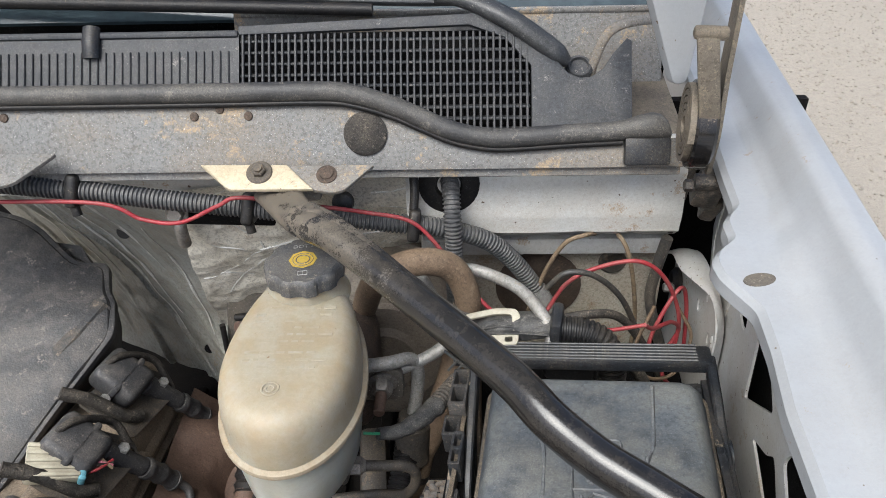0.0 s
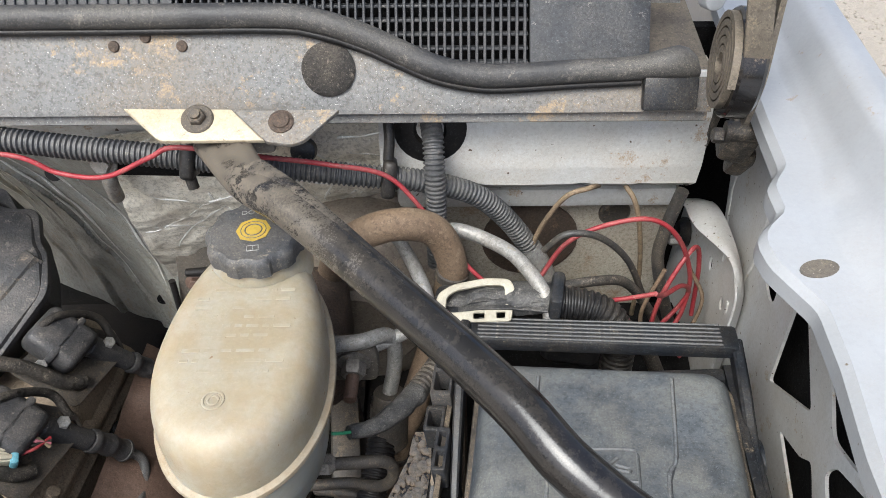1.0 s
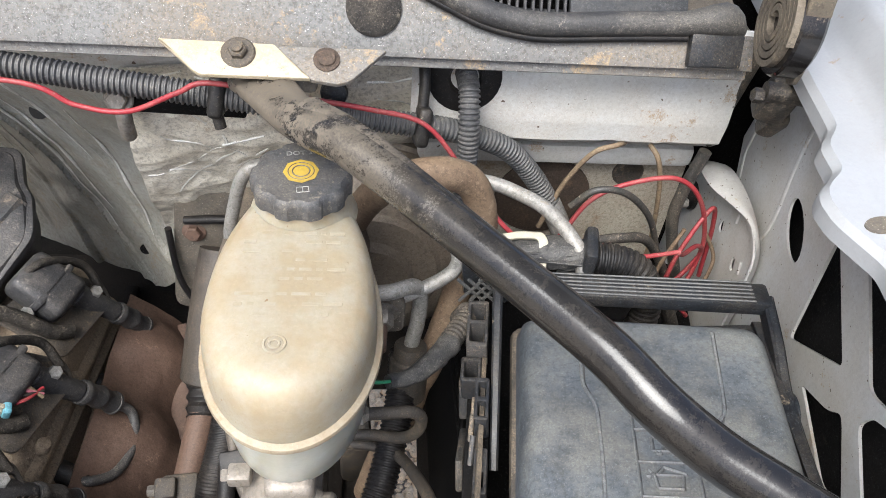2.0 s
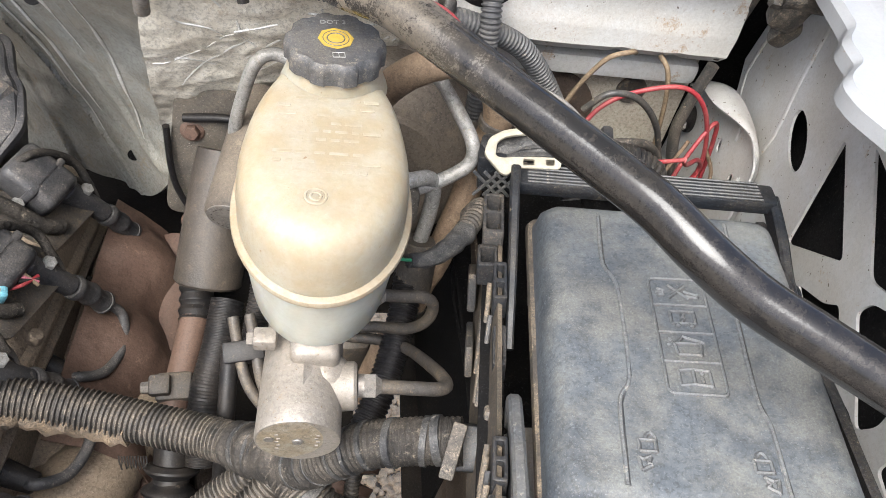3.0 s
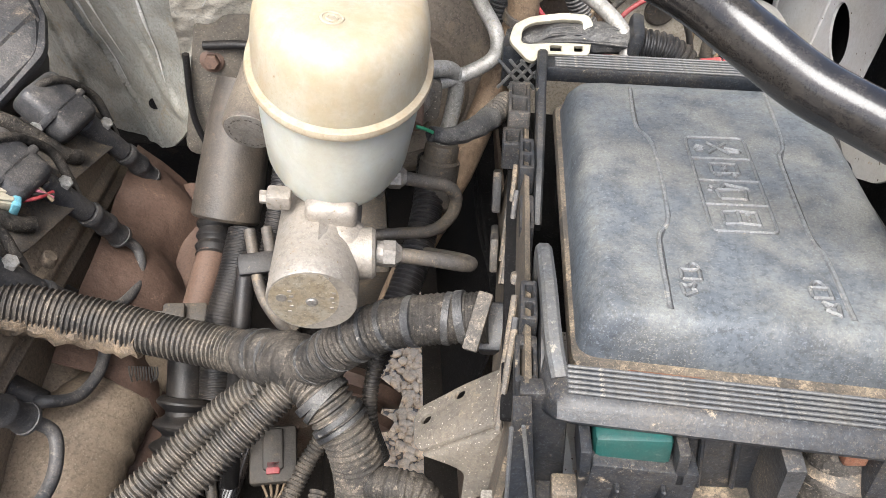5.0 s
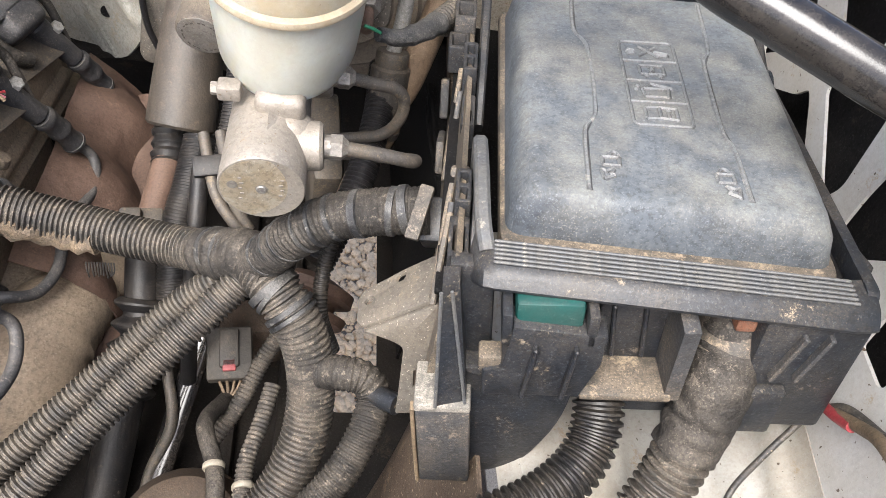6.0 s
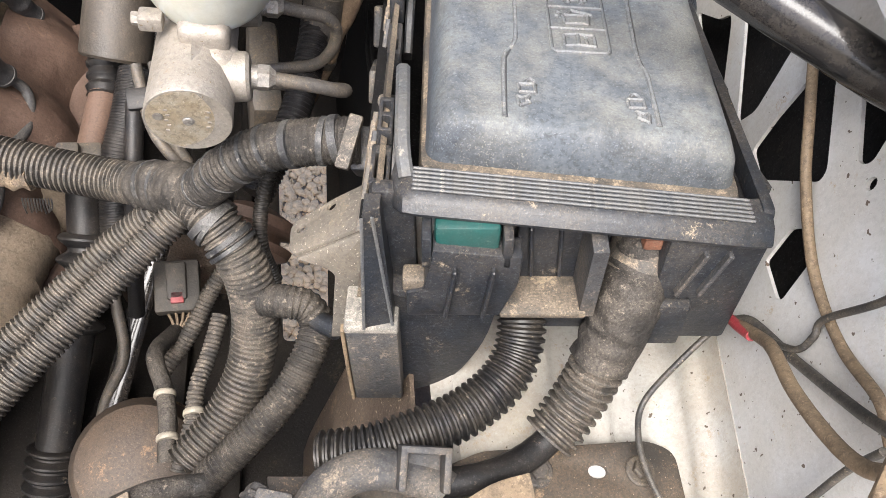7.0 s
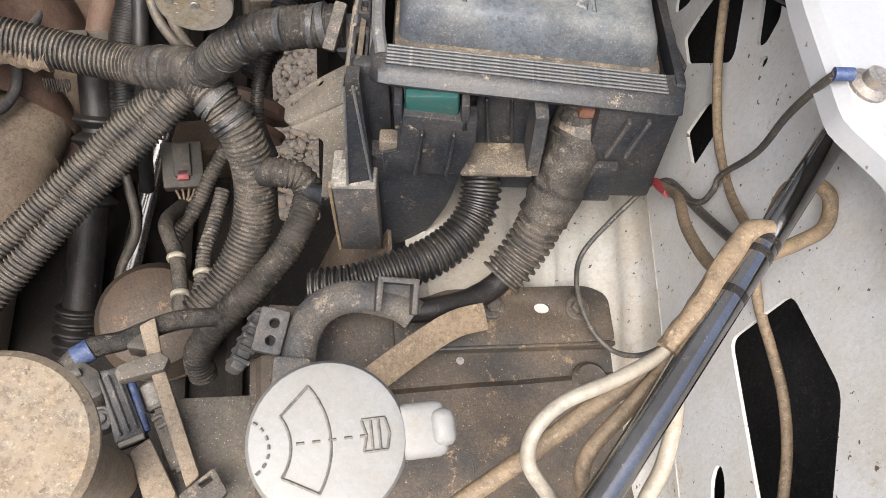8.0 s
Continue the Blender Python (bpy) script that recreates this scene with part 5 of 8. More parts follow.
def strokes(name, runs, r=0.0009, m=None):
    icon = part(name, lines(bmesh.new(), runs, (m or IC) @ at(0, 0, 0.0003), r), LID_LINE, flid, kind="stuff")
    # The same strokes shifted and darker: painted shade beside the icon.
    part("line_grime", lines(bmesh.new(), runs, (m or IC) @ at(0.0007, -0.0007, -0.0004), r), LID_LINE_SHADE, icon, kind="stuff")


def ring(cx, cy, rx, ry, n=14, a0=0, a1=math.tau):
    return [(cx + rx * math.cos(a0 + (a1 - a0) * k / n), cy + ry * math.sin(a0 + (a1 - a0) * k / n)) for k in range(n + 1)]


outl = fillet([(-0.0165, -0.0425), (0.0155, -0.0425), (0.0165, 0.0425), (-0.0165, 0.0425)], 0.004, 4)
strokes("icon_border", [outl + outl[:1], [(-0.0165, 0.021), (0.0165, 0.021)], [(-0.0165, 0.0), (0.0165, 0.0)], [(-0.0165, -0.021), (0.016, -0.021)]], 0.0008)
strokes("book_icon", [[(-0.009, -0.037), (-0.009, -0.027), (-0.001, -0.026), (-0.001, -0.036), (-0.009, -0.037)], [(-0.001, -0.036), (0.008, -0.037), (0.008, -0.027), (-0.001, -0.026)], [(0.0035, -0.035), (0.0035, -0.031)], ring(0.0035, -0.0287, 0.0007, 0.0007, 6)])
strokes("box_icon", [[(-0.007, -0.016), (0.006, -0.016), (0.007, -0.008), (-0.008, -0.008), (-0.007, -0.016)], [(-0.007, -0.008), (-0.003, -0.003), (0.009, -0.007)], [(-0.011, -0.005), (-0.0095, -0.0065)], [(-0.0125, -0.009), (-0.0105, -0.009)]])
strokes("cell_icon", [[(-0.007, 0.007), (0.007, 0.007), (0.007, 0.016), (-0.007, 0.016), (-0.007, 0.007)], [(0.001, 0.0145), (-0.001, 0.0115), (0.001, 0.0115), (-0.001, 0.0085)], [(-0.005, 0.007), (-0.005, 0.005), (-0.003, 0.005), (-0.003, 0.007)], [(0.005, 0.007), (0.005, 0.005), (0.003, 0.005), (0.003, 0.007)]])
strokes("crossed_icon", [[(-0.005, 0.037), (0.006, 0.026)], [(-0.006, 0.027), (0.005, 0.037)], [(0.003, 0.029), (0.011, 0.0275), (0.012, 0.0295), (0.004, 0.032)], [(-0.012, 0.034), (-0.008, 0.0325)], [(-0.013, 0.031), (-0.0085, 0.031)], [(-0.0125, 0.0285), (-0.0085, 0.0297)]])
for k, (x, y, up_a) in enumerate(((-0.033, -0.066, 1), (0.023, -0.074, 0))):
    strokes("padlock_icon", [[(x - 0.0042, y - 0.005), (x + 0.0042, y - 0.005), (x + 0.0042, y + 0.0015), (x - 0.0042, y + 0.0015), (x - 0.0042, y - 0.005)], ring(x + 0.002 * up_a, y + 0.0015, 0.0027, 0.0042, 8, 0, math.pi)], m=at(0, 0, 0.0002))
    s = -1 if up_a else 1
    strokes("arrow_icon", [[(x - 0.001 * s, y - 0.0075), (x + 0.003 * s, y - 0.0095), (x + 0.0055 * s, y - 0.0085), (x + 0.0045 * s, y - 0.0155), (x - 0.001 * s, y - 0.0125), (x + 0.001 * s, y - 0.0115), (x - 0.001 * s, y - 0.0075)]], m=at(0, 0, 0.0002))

# hold-down frame round the lid
fm = bmesh.new()
front = [Vector((0, -0.1195, -0.028)), Vector((0, -0.1205, -0.0185)), Vector((0, -0.134, -0.0190)), Vector((0, -0.1385, -0.0204)), Vector((0, -0.1415, -0.0228)), Vector((0, -0.1450, -0.0265)), Vector((0, -0.1446, -0.0285)), Vector((0, -0.1415, -0.0295)), Vector((0, -0.1195, -0.0300))]
loft(fm, [[Vector((x, v.y + dy, v.z + dz)) for v in front] for x, dy, dz in ((-0.101, 0.016, -0.008), (-0.0985, 0.006, -0.003), (-0.094, 0.001, -0.0005), (-0.088, 0, 0), (0.0, 0, 0), (0.078, 0, 0), (0.088, 0.003, -0.001), (0.0915, 0.02, -0.006))])
part("front_bar", fm, PLASTIC, fb, "ribbed dusty front bar")
ribm = finish("grip_rib", box(bmesh.new(), (0.168, 0.0016, 0.0016), None, 0.0005, 1), WORN)
for i in range(6):
    share("grip_rib", ribm, fb, at(-0.006, -0.1217 - 0.0027 * i, -0.0182 - 0.00008 * i))
bm_ = bmesh.new()
box(bm_, (0.188, 0.022, 0.012), at(-0.003, 0.150, -0.014), 0.003)
part("rear_bar", bm_, PLASTIC, fb)
for i in range(6):
    share("grip_rib", ribm, fb, at(-0.004, 0.1415 + 0.0037 * i, -0.0078))
part("left_arm", strap(bmesh.new(), [(-0.0965, 0.152, -0.010), (-0.0972, 0.137, -0.010), (-0.0975, 0.122, -0.014), (-0.0975, 0.095, -0.027), (-0.0978, 0.065, -0.044), (-0.098, 0.036, -0.062)], 0.0072, 0.017, end=0.75), PLASTIC, fb, "worn black strap arm")
part("right_arm", strap(bmesh.new(), [(0.0895, 0.150, -0.016), (0.0895, 0.115, -0.024), (0.0895, 0.08, -0.036), (0.0895, 0.03, -0.038), (0.0895, -0.02, -0.034), (0.0895, -0.075, -0.034), (0.0895, -0.11, -0.026)], 0.0075, 0.015), PLASTIC, fb)
part("front_left_arm", strap(bmesh.new(), [(-0.0985, -0.029, -0.046), (-0.0985, -0.030, -0.030), (-0.0982, -0.036, -0.0205), (-0.0975, -0.055, -0.0170), (-0.0968, -0.08, -0.0150), (-0.0962, -0.100, -0.0155), (-0.0950, -0.114, -0.0185), (-0.0925, -0.126, -0.0235)], 0.0078, 0.012, step=0.002), WORN, fb, "worn grey upright arm")
a = bmesh.new()
plate(a, fillet([(-0.128, -0.030), (-0.105, -0.018), (-0.035, -0.022), (-0.031, -0.040), (-0.06, -0.060), (-0.128, -0.062)], 0.004), 0.004, basis((-0.1005, 0, 0), (0, 1, 0), (1, 0, 0)), bevel=0.0008)
part("arm_brace", a, PLASTIC, fb)
for y in (0.075, -0.072, -0.02):
    a = bmesh.new()
    bmesh.ops.create_cone(a, cap_ends=False, segments=20, radius1=0.014, radius2=0.014, depth=0.008, matrix=at(0.091, y, -0.044) @ pose(0, 0, 0, 0, 90, 0))
    bmesh.ops.solidify(a, geom=a.faces[:], thickness=0.004)
    part("side_loop", a, PLASTIC, fb)

# body: back, side and stepped front walls
w = bmesh.new()
box(w, (0.165, 0.012, 0.085), at(0.0, 0.142, -0.075), 0.003)
part("rear_wall", w, PLASTIC, fb)
w = bmesh.new()
plate(w, fillet([(-0.125, -0.03), (0.15, -0.03), (0.15, -0.11), (-0.125, -0.125)], 0.006), 0.006, basis((0.082, 0, 0), (0, 1, 0), (1, 0, 0)), bevel=0.001)
part("right_wall", w, PLASTIC, fb)
# Deck in near-black, standing for the shaded gap under the lid.
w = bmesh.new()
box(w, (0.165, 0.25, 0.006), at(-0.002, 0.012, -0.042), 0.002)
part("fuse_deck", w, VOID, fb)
w = bmesh.new()
box(w, (0.16, 0.25, 0.05), at(0.0, 0.02, -0.085), 0.004)
part("inner_body", w, PLASTIC, fb)
w = bmesh.new()
box(w, (0.050, 0.022, 0.086), at(0.0615, -0.124, -0.082), 0.003)
right_corner = part("right_corner", w, PLASTIC, fb)
part("corner_step", box(bmesh.new(), (0.022, 0.010, 0.036), at(0.047, -0.136, -0.105), 0.002), PLASTIC, right_corner)
w = bmesh.new()
plate(w, fillet([(-0.0807, -0.0445), (-0.0356, -0.0500), (-0.0364, -0.0715), (-0.0445, -0.0990), (-0.0950, -0.0990), (-0.0950, -0.0790), (-0.0860, -0.0760)], 0.0012), 0.014, basis((0, -0.125, 0), (1, 0, 0), (0, -1, 0)), bevel=0.0012)
front_panel = part("front_panel", w, PLASTIC, fb)
prib = finish("panel_rib", box(bmesh.new(), (0.0024, 0.005, 0.040), None, 0.0008, 1), PLASTIC)
for x, a_ in ((-0.0719, 7), (-0.0520, 6)):
    share("panel_rib", prib, front_panel, at(x, -0.1410, -0.0765) @ pose(0, 0, 0, 0, a_, 0))
w = bmesh.new()
box(w, (0.036, 0.010, 0.064), at(-0.018, -0.109, -0.074), 0.002)
recess = part("recess_panel", w, PLASTIC, fb)
for x, a_ in ((-0.028, -5), (-0.012, -5)):
    share("panel_rib", prib, recess, at(x, -0.115, -0.072) @ pose(0, 0, 0, 0, a_, 0))
w = bmesh.new()
box(w, (0.047, 0.032, 0.005), at(-0.0210, -0.124, -0.0975), 0.0015)
part("dusty_shelf", w, DUST_RIM, fb, "dust-caked shelf")
w = bmesh.new()
loft(w, [[Vector(q) for q in ((-0.002, -0.108, z0), (0.006, -0.108, z0), (0.007, -0.138, z1), (-0.001, -0.138, z1))] for z0, z1 in ((-0.040, -0.046), (-0.100, -0.100))])
part("shelf_cheek", w, DUSTY, fb)
w = bmesh.new()
plate(w, fillet([(-0.106, -0.092), (-0.042, -0.092), (-0.049, -0.143), (-0.070, -0.190), (-0.106, -0.205)], [0.002, 0.002, 0.02, 0.03, 0.003]), 0.016, basis((0, -0.112, 0), (1, 0, 0), (0, -1, 0)), bevel=0.003)
part("lower_skirt", w, PLASTIC, fb)
w = bmesh.new()
box(w, (0.030, 0.030, 0.076), at(-0.1155, -0.128, -0.147), 0.002)
part("left_column", w, DUSTY, fb, "dusty plastic corner column")
w = bmesh.new()
loft(w, [[Vector(q) for q in ((-0.1145 - e, -0.118, z), (-0.1065 + e, -0.118, z), (-0.1065 + e, -0.128 - f, z), (-0.1145 - e, -0.132 - f, z))] for z, e, f in ((-0.026, 0.0, 0.0), (-0.05, 0.001, 0.004), (-0.108, 0.004, 0.011))])
part("corner_web", w, PLASTIC, fb)
w = bmesh.new()
box(w, (0.022, 0.010, 0.080), at(-0.101, -0.111, -0.067), 0.002)
part("corner_wall", w, PLASTIC, fb)
part("column_side", strap(bmesh.new(), [(-0.1316, -0.1405, -0.1095), (-0.1318, -0.1405, -0.147), (-0.1316, -0.1405, -0.1845)], 0.0022, 0.006, across=(1, 0, 0)), TANWIRE, fb, "tan strip along the column's left edge")
part("column_top", box(bmesh.new(), (0.0305, 0.0305, 0.006), at(-0.1155, -0.128, -0.1088), 0.0015), DUST_CAKE, fb)
for q0, q1 in (((-0.1100, -0.1325, -0.028), (-0.1035, -0.1405, -0.106)), ((-0.1150, -0.1335, -0.028), (-0.1190, -0.1435, -0.106))):
    part("web_edge", rod(bmesh.new(), q0, q1, 0.0010, 6), WORN, fb)
part("relay_sill", strap(bmesh.new(), [(-0.0850, -0.1330, -0.0595), (-0.060, -0.1335, -0.0605), (-0.0400, -0.1335, -0.0625)], 0.0024, 0.0016, across=(0, 1, 0)), WORN, fb)
for x_ in (0.0520, 0.0640):
    part("corner_rib", box(bmesh.new(), (0.0026, 0.006, 0.034), at(x_, -0.1362, -0.064) @ pose(0, 0, 0, 0, 14, 0), 0.0008, 1), DUSTY, fb)
part("corner_tab", box(bmesh.new(), (0.012, 0.012, 0.010), at(-0.0910, -0.131, -0.0760), 0.0015), DUST_RIM, fb)
# outer side wall: a dark sloping sheet with dusty slats, and ladders of clip pockets along its top
w = bmesh.new()
loft(w, [[Vector(q) for q in ((-0.1075, y, z + 0.012), (-0.1045, y, z + 0.010), (-0.1175, y - 0.02, z - 0.088), (-0.1215, y - 0.02, z - 0.086))] for y, z in ((0.150, -0.046), (0.06, -0.043), (-0.02, -0.040), (-0.128, -0.036))])
part("side_wall", w, DUST_RIM, fb, "brown dusty slatted side wall")
SIDE = Vector((-0.142, -0.20, -0.98)).normalized()
for k, (y0, z0, l, wd) in enumerate(((0.128, -0.046, 0.082, 0.0034), (0.116, -0.047, 0.084, 0.0042), (0.103, -0.047, 0.080, 0.0030), (0.091, -0.047, 0.086, 0.0044), (0.079, -0.047, 0.078, 0.0032), (0.066, -0.046, 0.070, 0.0046), (0.050, -0.044, 0.060, 0.0034),
                                        (-0.052, -0.036, 0.066, 0.0036), (-0.063, -0.035, 0.066, 0.0044), (-0.074, -0.035, 0.060, 0.0032), (-0.085, -0.035, 0.052, 0.0042))):
    p0 = Vector((-0.1115 - 0.0006 * (k % 3), y0, z0))
    p1 = p0 + Vector((-0.006, -0.80 * l, -0.60 * l))
    part("side_slat", strap(bmesh.new(), [p0, p0.lerp(p1, 0.5), p1], 0.0035, wd, across=(1, 0, 0.15), step=0.02), DUST_RIM if k % 3 else DUSTY, fb)
for y0, y1, x0, x1, z, pockets in ((0.100, 0.142, -0.104, -0.119, -0.030, ((0.104, 0.120), (0.123, 0.139))), (0.081, 0.099, -0.108, -0.122, -0.040, ((0.084, 0.096),)), (0.050, 0.080, -0.1015, -0.111, -0.034, ((0.053, 0.064), (0.067, 0.077))),
                                   (0.004, 0.036, -0.1015, -0.110, -0.044, ((0.008, 0.019),)), (-0.090, -0.055, -0.1015, -0.110, -0.030, ((-0.087, -0.075), (-0.071, -0.059))), (-0.126, -0.096, -0.1015, -0.112, -0.036, ((-0.122, -0.104),))):
    w = bmesh.new()
    plate(w, fillet([(y0, -x0), (y1, -x0), (y1, -x1), (y0, -x1)], 0.002, 3), 0.020, basis((0, 0, z - 0.012), (0, 1, 0), (0, 0, 1)), [fillet([(a_, -x0 + 0.0022), (b_, -x0 + 0.0022), (b_, -x1 - 0.0024), (a_, -x1 - 0.0024)], 0.0015, 3) for a_, b_ in pockets], bevel=0.0008)
    part("clip_ladder", w, PLASTIC if y0 < 0.09 else DUSTY, fb)
# Near-black strip closes the clip pockets from below.
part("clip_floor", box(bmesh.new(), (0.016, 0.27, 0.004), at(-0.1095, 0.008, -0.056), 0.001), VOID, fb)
for y_, z_, s_ in ((0.122, -0.105, (0.007, 0.036, 0.030)), (0.075, -0.118, (0.006, 0.044, 0.024)), (-0.012, -0.062, (0.012, 0.030, 0.012))):
    part("side_block", box(bmesh.new(), s_, at(-0.124 if y_ > 0 else -0.108, y_, z_) @ pose(0, 0, 0, -32, 0, 0), 0.002), DUSTY, fb)
w = bmesh.new()
box(w, (0.030, 0.020, 0.034), at(-0.110, 0.172, -0.022), 0.003)
rear_lug = part("rear_lug", w, PLASTIC, fb)
w = bmesh.new()
for a_ in (-40, 40):
    for b_ in (-0.008, 0.0, 0.008):
        box(w, (0.0022, 0.0022, 0.030), at(-0.110 + b_, 0.1615, -0.022) @ pose(0, 0, 0, 0, a_, 0), 0.0004, 1)
part("lug_lattice", w, WORN, rear_lug)
relay = part("relay", box(bmesh.new(), (0.033, 0.016, 0.030), at(-0.0635, -0.126, -0.049), 0.003), GREEN, fb, "teal green relay")
for x in (-0.0838, -0.0435):
    w = bmesh.new()
    box(w, (0.005, 0.024, 0.022), at(x, -0.127, -0.047), 0.001)
    part("relay_cheek", w, PLASTIC, fb)
part("terminal_block", box(bmesh.new(), (0.026, 0.012, 0.008), at(0.040, -0.121, -0.0535), 0.002), ORANGE, fb, "orange-brown terminal block")
part("terminal_nut", box(bmesh.new(), (0.010, 0.012, 0.013), at(0.0475, -0.123, -0.058), 0.004, 3), ORANGE, fb)
w = bmesh.new()
box(w, (0.028, 0.006, 0.024), at(-0.003, -0.122, -0.118), 0.002)
box(w, (0.005, 0.022, 0.055), at(0.0125, -0.122, -0.138) @ pose(0, 0, 0, 0, -8, 0), 0.0015)
part("lower_fin", w, PLASTIC, fb)

ASKEW = {"side_wall", "side_slat", "clip_ladder", "clip_floor", "side_block", "rear_lug", "lid", "front_bar", "grip_rib", "rear_bar", "left_arm", "right_arm", "front_left_arm", "arm_brace", "side_loop"}


def askew(v):
    """The frame sits a little askew: its left end lies further back."""
    k = 0.067 * min(1, max(0, (-v.y - 0.05) / 0.05)) if v.y < 0 else 0.05 * min(1, max(0, (v.y - 0.06) / 0.05))
    return Vector((v.x, v.y + k * (0.07 - v.x), v.z))


for ob in list(fb.children):
    kind_ = ob.name.split(".")[0]
    if kind_ not in ASKEW:
        ob.matrix_basis = BODY @ ob.matrix_basis
    elif kind_ == "grip_rib":
        where_ = askew(ob.matrix_basis.translation)
        ob.matrix_basis = Matrix.Translation(where_) @ pose(0, 0, 0, 0, 0, -3.8 if where_.y < 0 else -2.9)
    else:
        for mesh_ob in (ob, *[c for c in ob.children if c.name.startswith("lid")]):
            for v in mesh_ob.data.vertices:
                v.co = askew(v.co)

# steel bracket on the fuse box side
bt = thing("side_bracket", "dusty drilled steel bracket beside the fuse box", "bracket", at(-0.03, 0.23, 0.78))
B3 = basis((-0.025, 0.243, 0.894), (0.75, 0.08, 0.62), (-0.638, 0.186, 0.747))
d = bmesh.new()
plate(d, fillet([(0.0259, 0.0029), (0.0231, -0.0335), (-0.0277, -0.0283), (-0.0322, -0.0228), (-0.0324, -0.0034), (-0.0283, 0.0023), (0.0011, 0.004)], 0.003), 0.0025, B3, [oval(-0.0015, -0.0016, 0.0034, 0.0034, 12), oval(-0.0240, -0.0085, 0.0032, 0.0032, 12)], bevel=0.0006)
part("top_plate", d, BRACKET, bt)
d = bmesh.new()
B4 = basis((-0.048, 0.213, 0.882), (0.763, -0.02, 0.646), (-0.268, -0.92, 0.288))
plate(d, fillet([(0.0, 0.0), (0.0511, 0.0), (0.0084, -0.0573), (0.0015, -0.0679), (-0.0161, -0.0617), (-0.0078, -0.051), (0.0158, -0.0188), (0.0109, -0.0115)], [0.001, 0.001, 0.001, 0.002, 0.002, 0.001, 0.004, 0.003]), 0.0025, B4, [fillet([(0.0123, -0.0365), (0.0195, -0.0372), (0.0126, -0.0475), (0.0052, -0.0475)], 0.001)], bevel=0.0006)
part("front_plate", d, BRACKET, bt)
# ---- wiring looms ----
RIB = (0.0043, 0.0023)
hs = thing("wiring_harness", "thick dusty corrugated wiring harness with taped junction", "wiring harness", at(-0.12, 0.32, 0.79))
J = (-0.122, 0.323, 0.798)
part("main_conduit", hose(bmesh.new(), [(-0.52, 0.44, 0.86), (-0.43, 0.405, 0.80), (-0.375, 0.392, 0.775), (-0.325, 0.392, 0.762), (-0.28, 0.388, 0.754), (-0.235, 0.378, 0.753), (-0.19, 0.366, 0.757), (-0.16, 0.352, 0.768)], 0.0175, 20, RIB), LOOM, hs, "grey corrugated split conduit")
part("inner_wrap", hose(bmesh.new(), [(-0.45, 0.405, 0.803), (-0.375, 0.384, 0.768), (-0.325, 0.384, 0.754), (-0.28, 0.380, 0.746), (-0.250, 0.374, 0.750)], 0.0118, 14, wob=0.5), RAGGED, hs, "frayed tan wrap showing through the split")
part("taped_junction", hose(bmesh.new(), [(-0.165, 0.355, 0.765), (-0.145, 0.342, 0.780), (-0.122, 0.325, 0.797), (-0.105, 0.308, 0.800)], lambda u: 0.0185 + 0.002 * math.sin(u * 3.1) + 0.0009 * abs(math.sin(u * 26)), 22, wob=0.10, step=0.0014), TAPE, hs)
part("upper_branch", hose(bmesh.new(), [J, (-0.108, 0.308, 0.828), (-0.092, 0.300, 0.858), (-0.070, 0.300, 0.877), (-0.040, 0.298, 0.889), (-0.008, 0.294, 0.898)], lambda u: 0.0155 - 0.00045 * math.cos(u * 310), 20, wob=0.05, step=0.0009), TAPE, hs, "taped upper branch")
part("down_branch", hose(bmesh.new(), [J, (-0.105, 0.300, 0.795), (-0.088, 0.283, 0.778), (-0.078, 0.268, 0.752), (-0.075, 0.250, 0.722), (-0.080, 0.225, 0.695), (-0.097, 0.195, 0.672), (-0.125, 0.165, 0.655)], 0.0185, 20, (0.0046, 0.0025)), LOOM, hs)
part("left_branch", hose(bmesh.new(), [(-0.128, 0.318, 0.785), (-0.150, 0.300, 0.770), (-0.19, 0.262, 0.748), (-0.235, 0.212, 0.728), (-0.29, 0.15, 0.70), (-0.35, 0.09, 0.67)], 0.0130, 18, RIB), LOOM, hs)
part("left_branch", hose(bmesh.new(), [(-0.145, 0.335, 0.765), (-0.185, 0.318, 0.735), (-0.235, 0.275, 0.705), (-0.29, 0.225, 0.675), (-0.36, 0.16, 0.64)], 0.0125, 18, RIB), LOOM, hs)
rnd = random.Random(21)
for run, r_, count in (([(-0.113, 0.312, 0.818), (-0.092, 0.300, 0.858), (-0.070, 0.300, 0.877), (-0.040, 0.298, 0.889), (-0.014, 0.295, 0.897)], 0.0160, 9), ([(-0.112, 0.306, 0.797), (-0.100, 0.295, 0.790), (-0.088, 0.283, 0.778)], 0.0200, 4), ([(-0.155, 0.349, 0.772), (-0.135, 0.335, 0.788)], 0.0203, 3)):
    way = curve(run, 0.002)
    for k in range(count):
        i = min(len(way) - 2, int((k + 0.2 + 0.6 * rnd.random()) / count * (len(way) - 1)))
        ax_ = along(way[i], way[i + 1]) @ pose(0, 0, 0, rnd.uniform(-9, 9), rnd.uniform(-9, 9), rnd.uniform(0, 360))
        wd_ = rnd.uniform(0.0025, 0.0065)
        part("tape_turn", lathe(bmesh.new(), [(r_ - 0.0012, 0), (r_ + 0.0005 * rnd.random(), 0.0004), (r_ + 0.0003, wd_ - 0.0004), (r_ - 0.0012, wd_)], ax_, 26), DARK_TAPE, hs)
d = bmesh.new()
rnd = random.Random(2)
for i in range(11):
    p = Vector((-0.256 + 0.0021 * i, 0.354, 0.745))
    hose(d, [p, p + Vector((0.0004, -0.003, -0.005)), p + Vector((rnd.uniform(-0.001, 0.0015), -0.005, -0.009 - 0.005 * rnd.random()))], 0.0007, 5)
part("frayed_thread", d, LOOM_CLEAN, hs, kind="stuff")
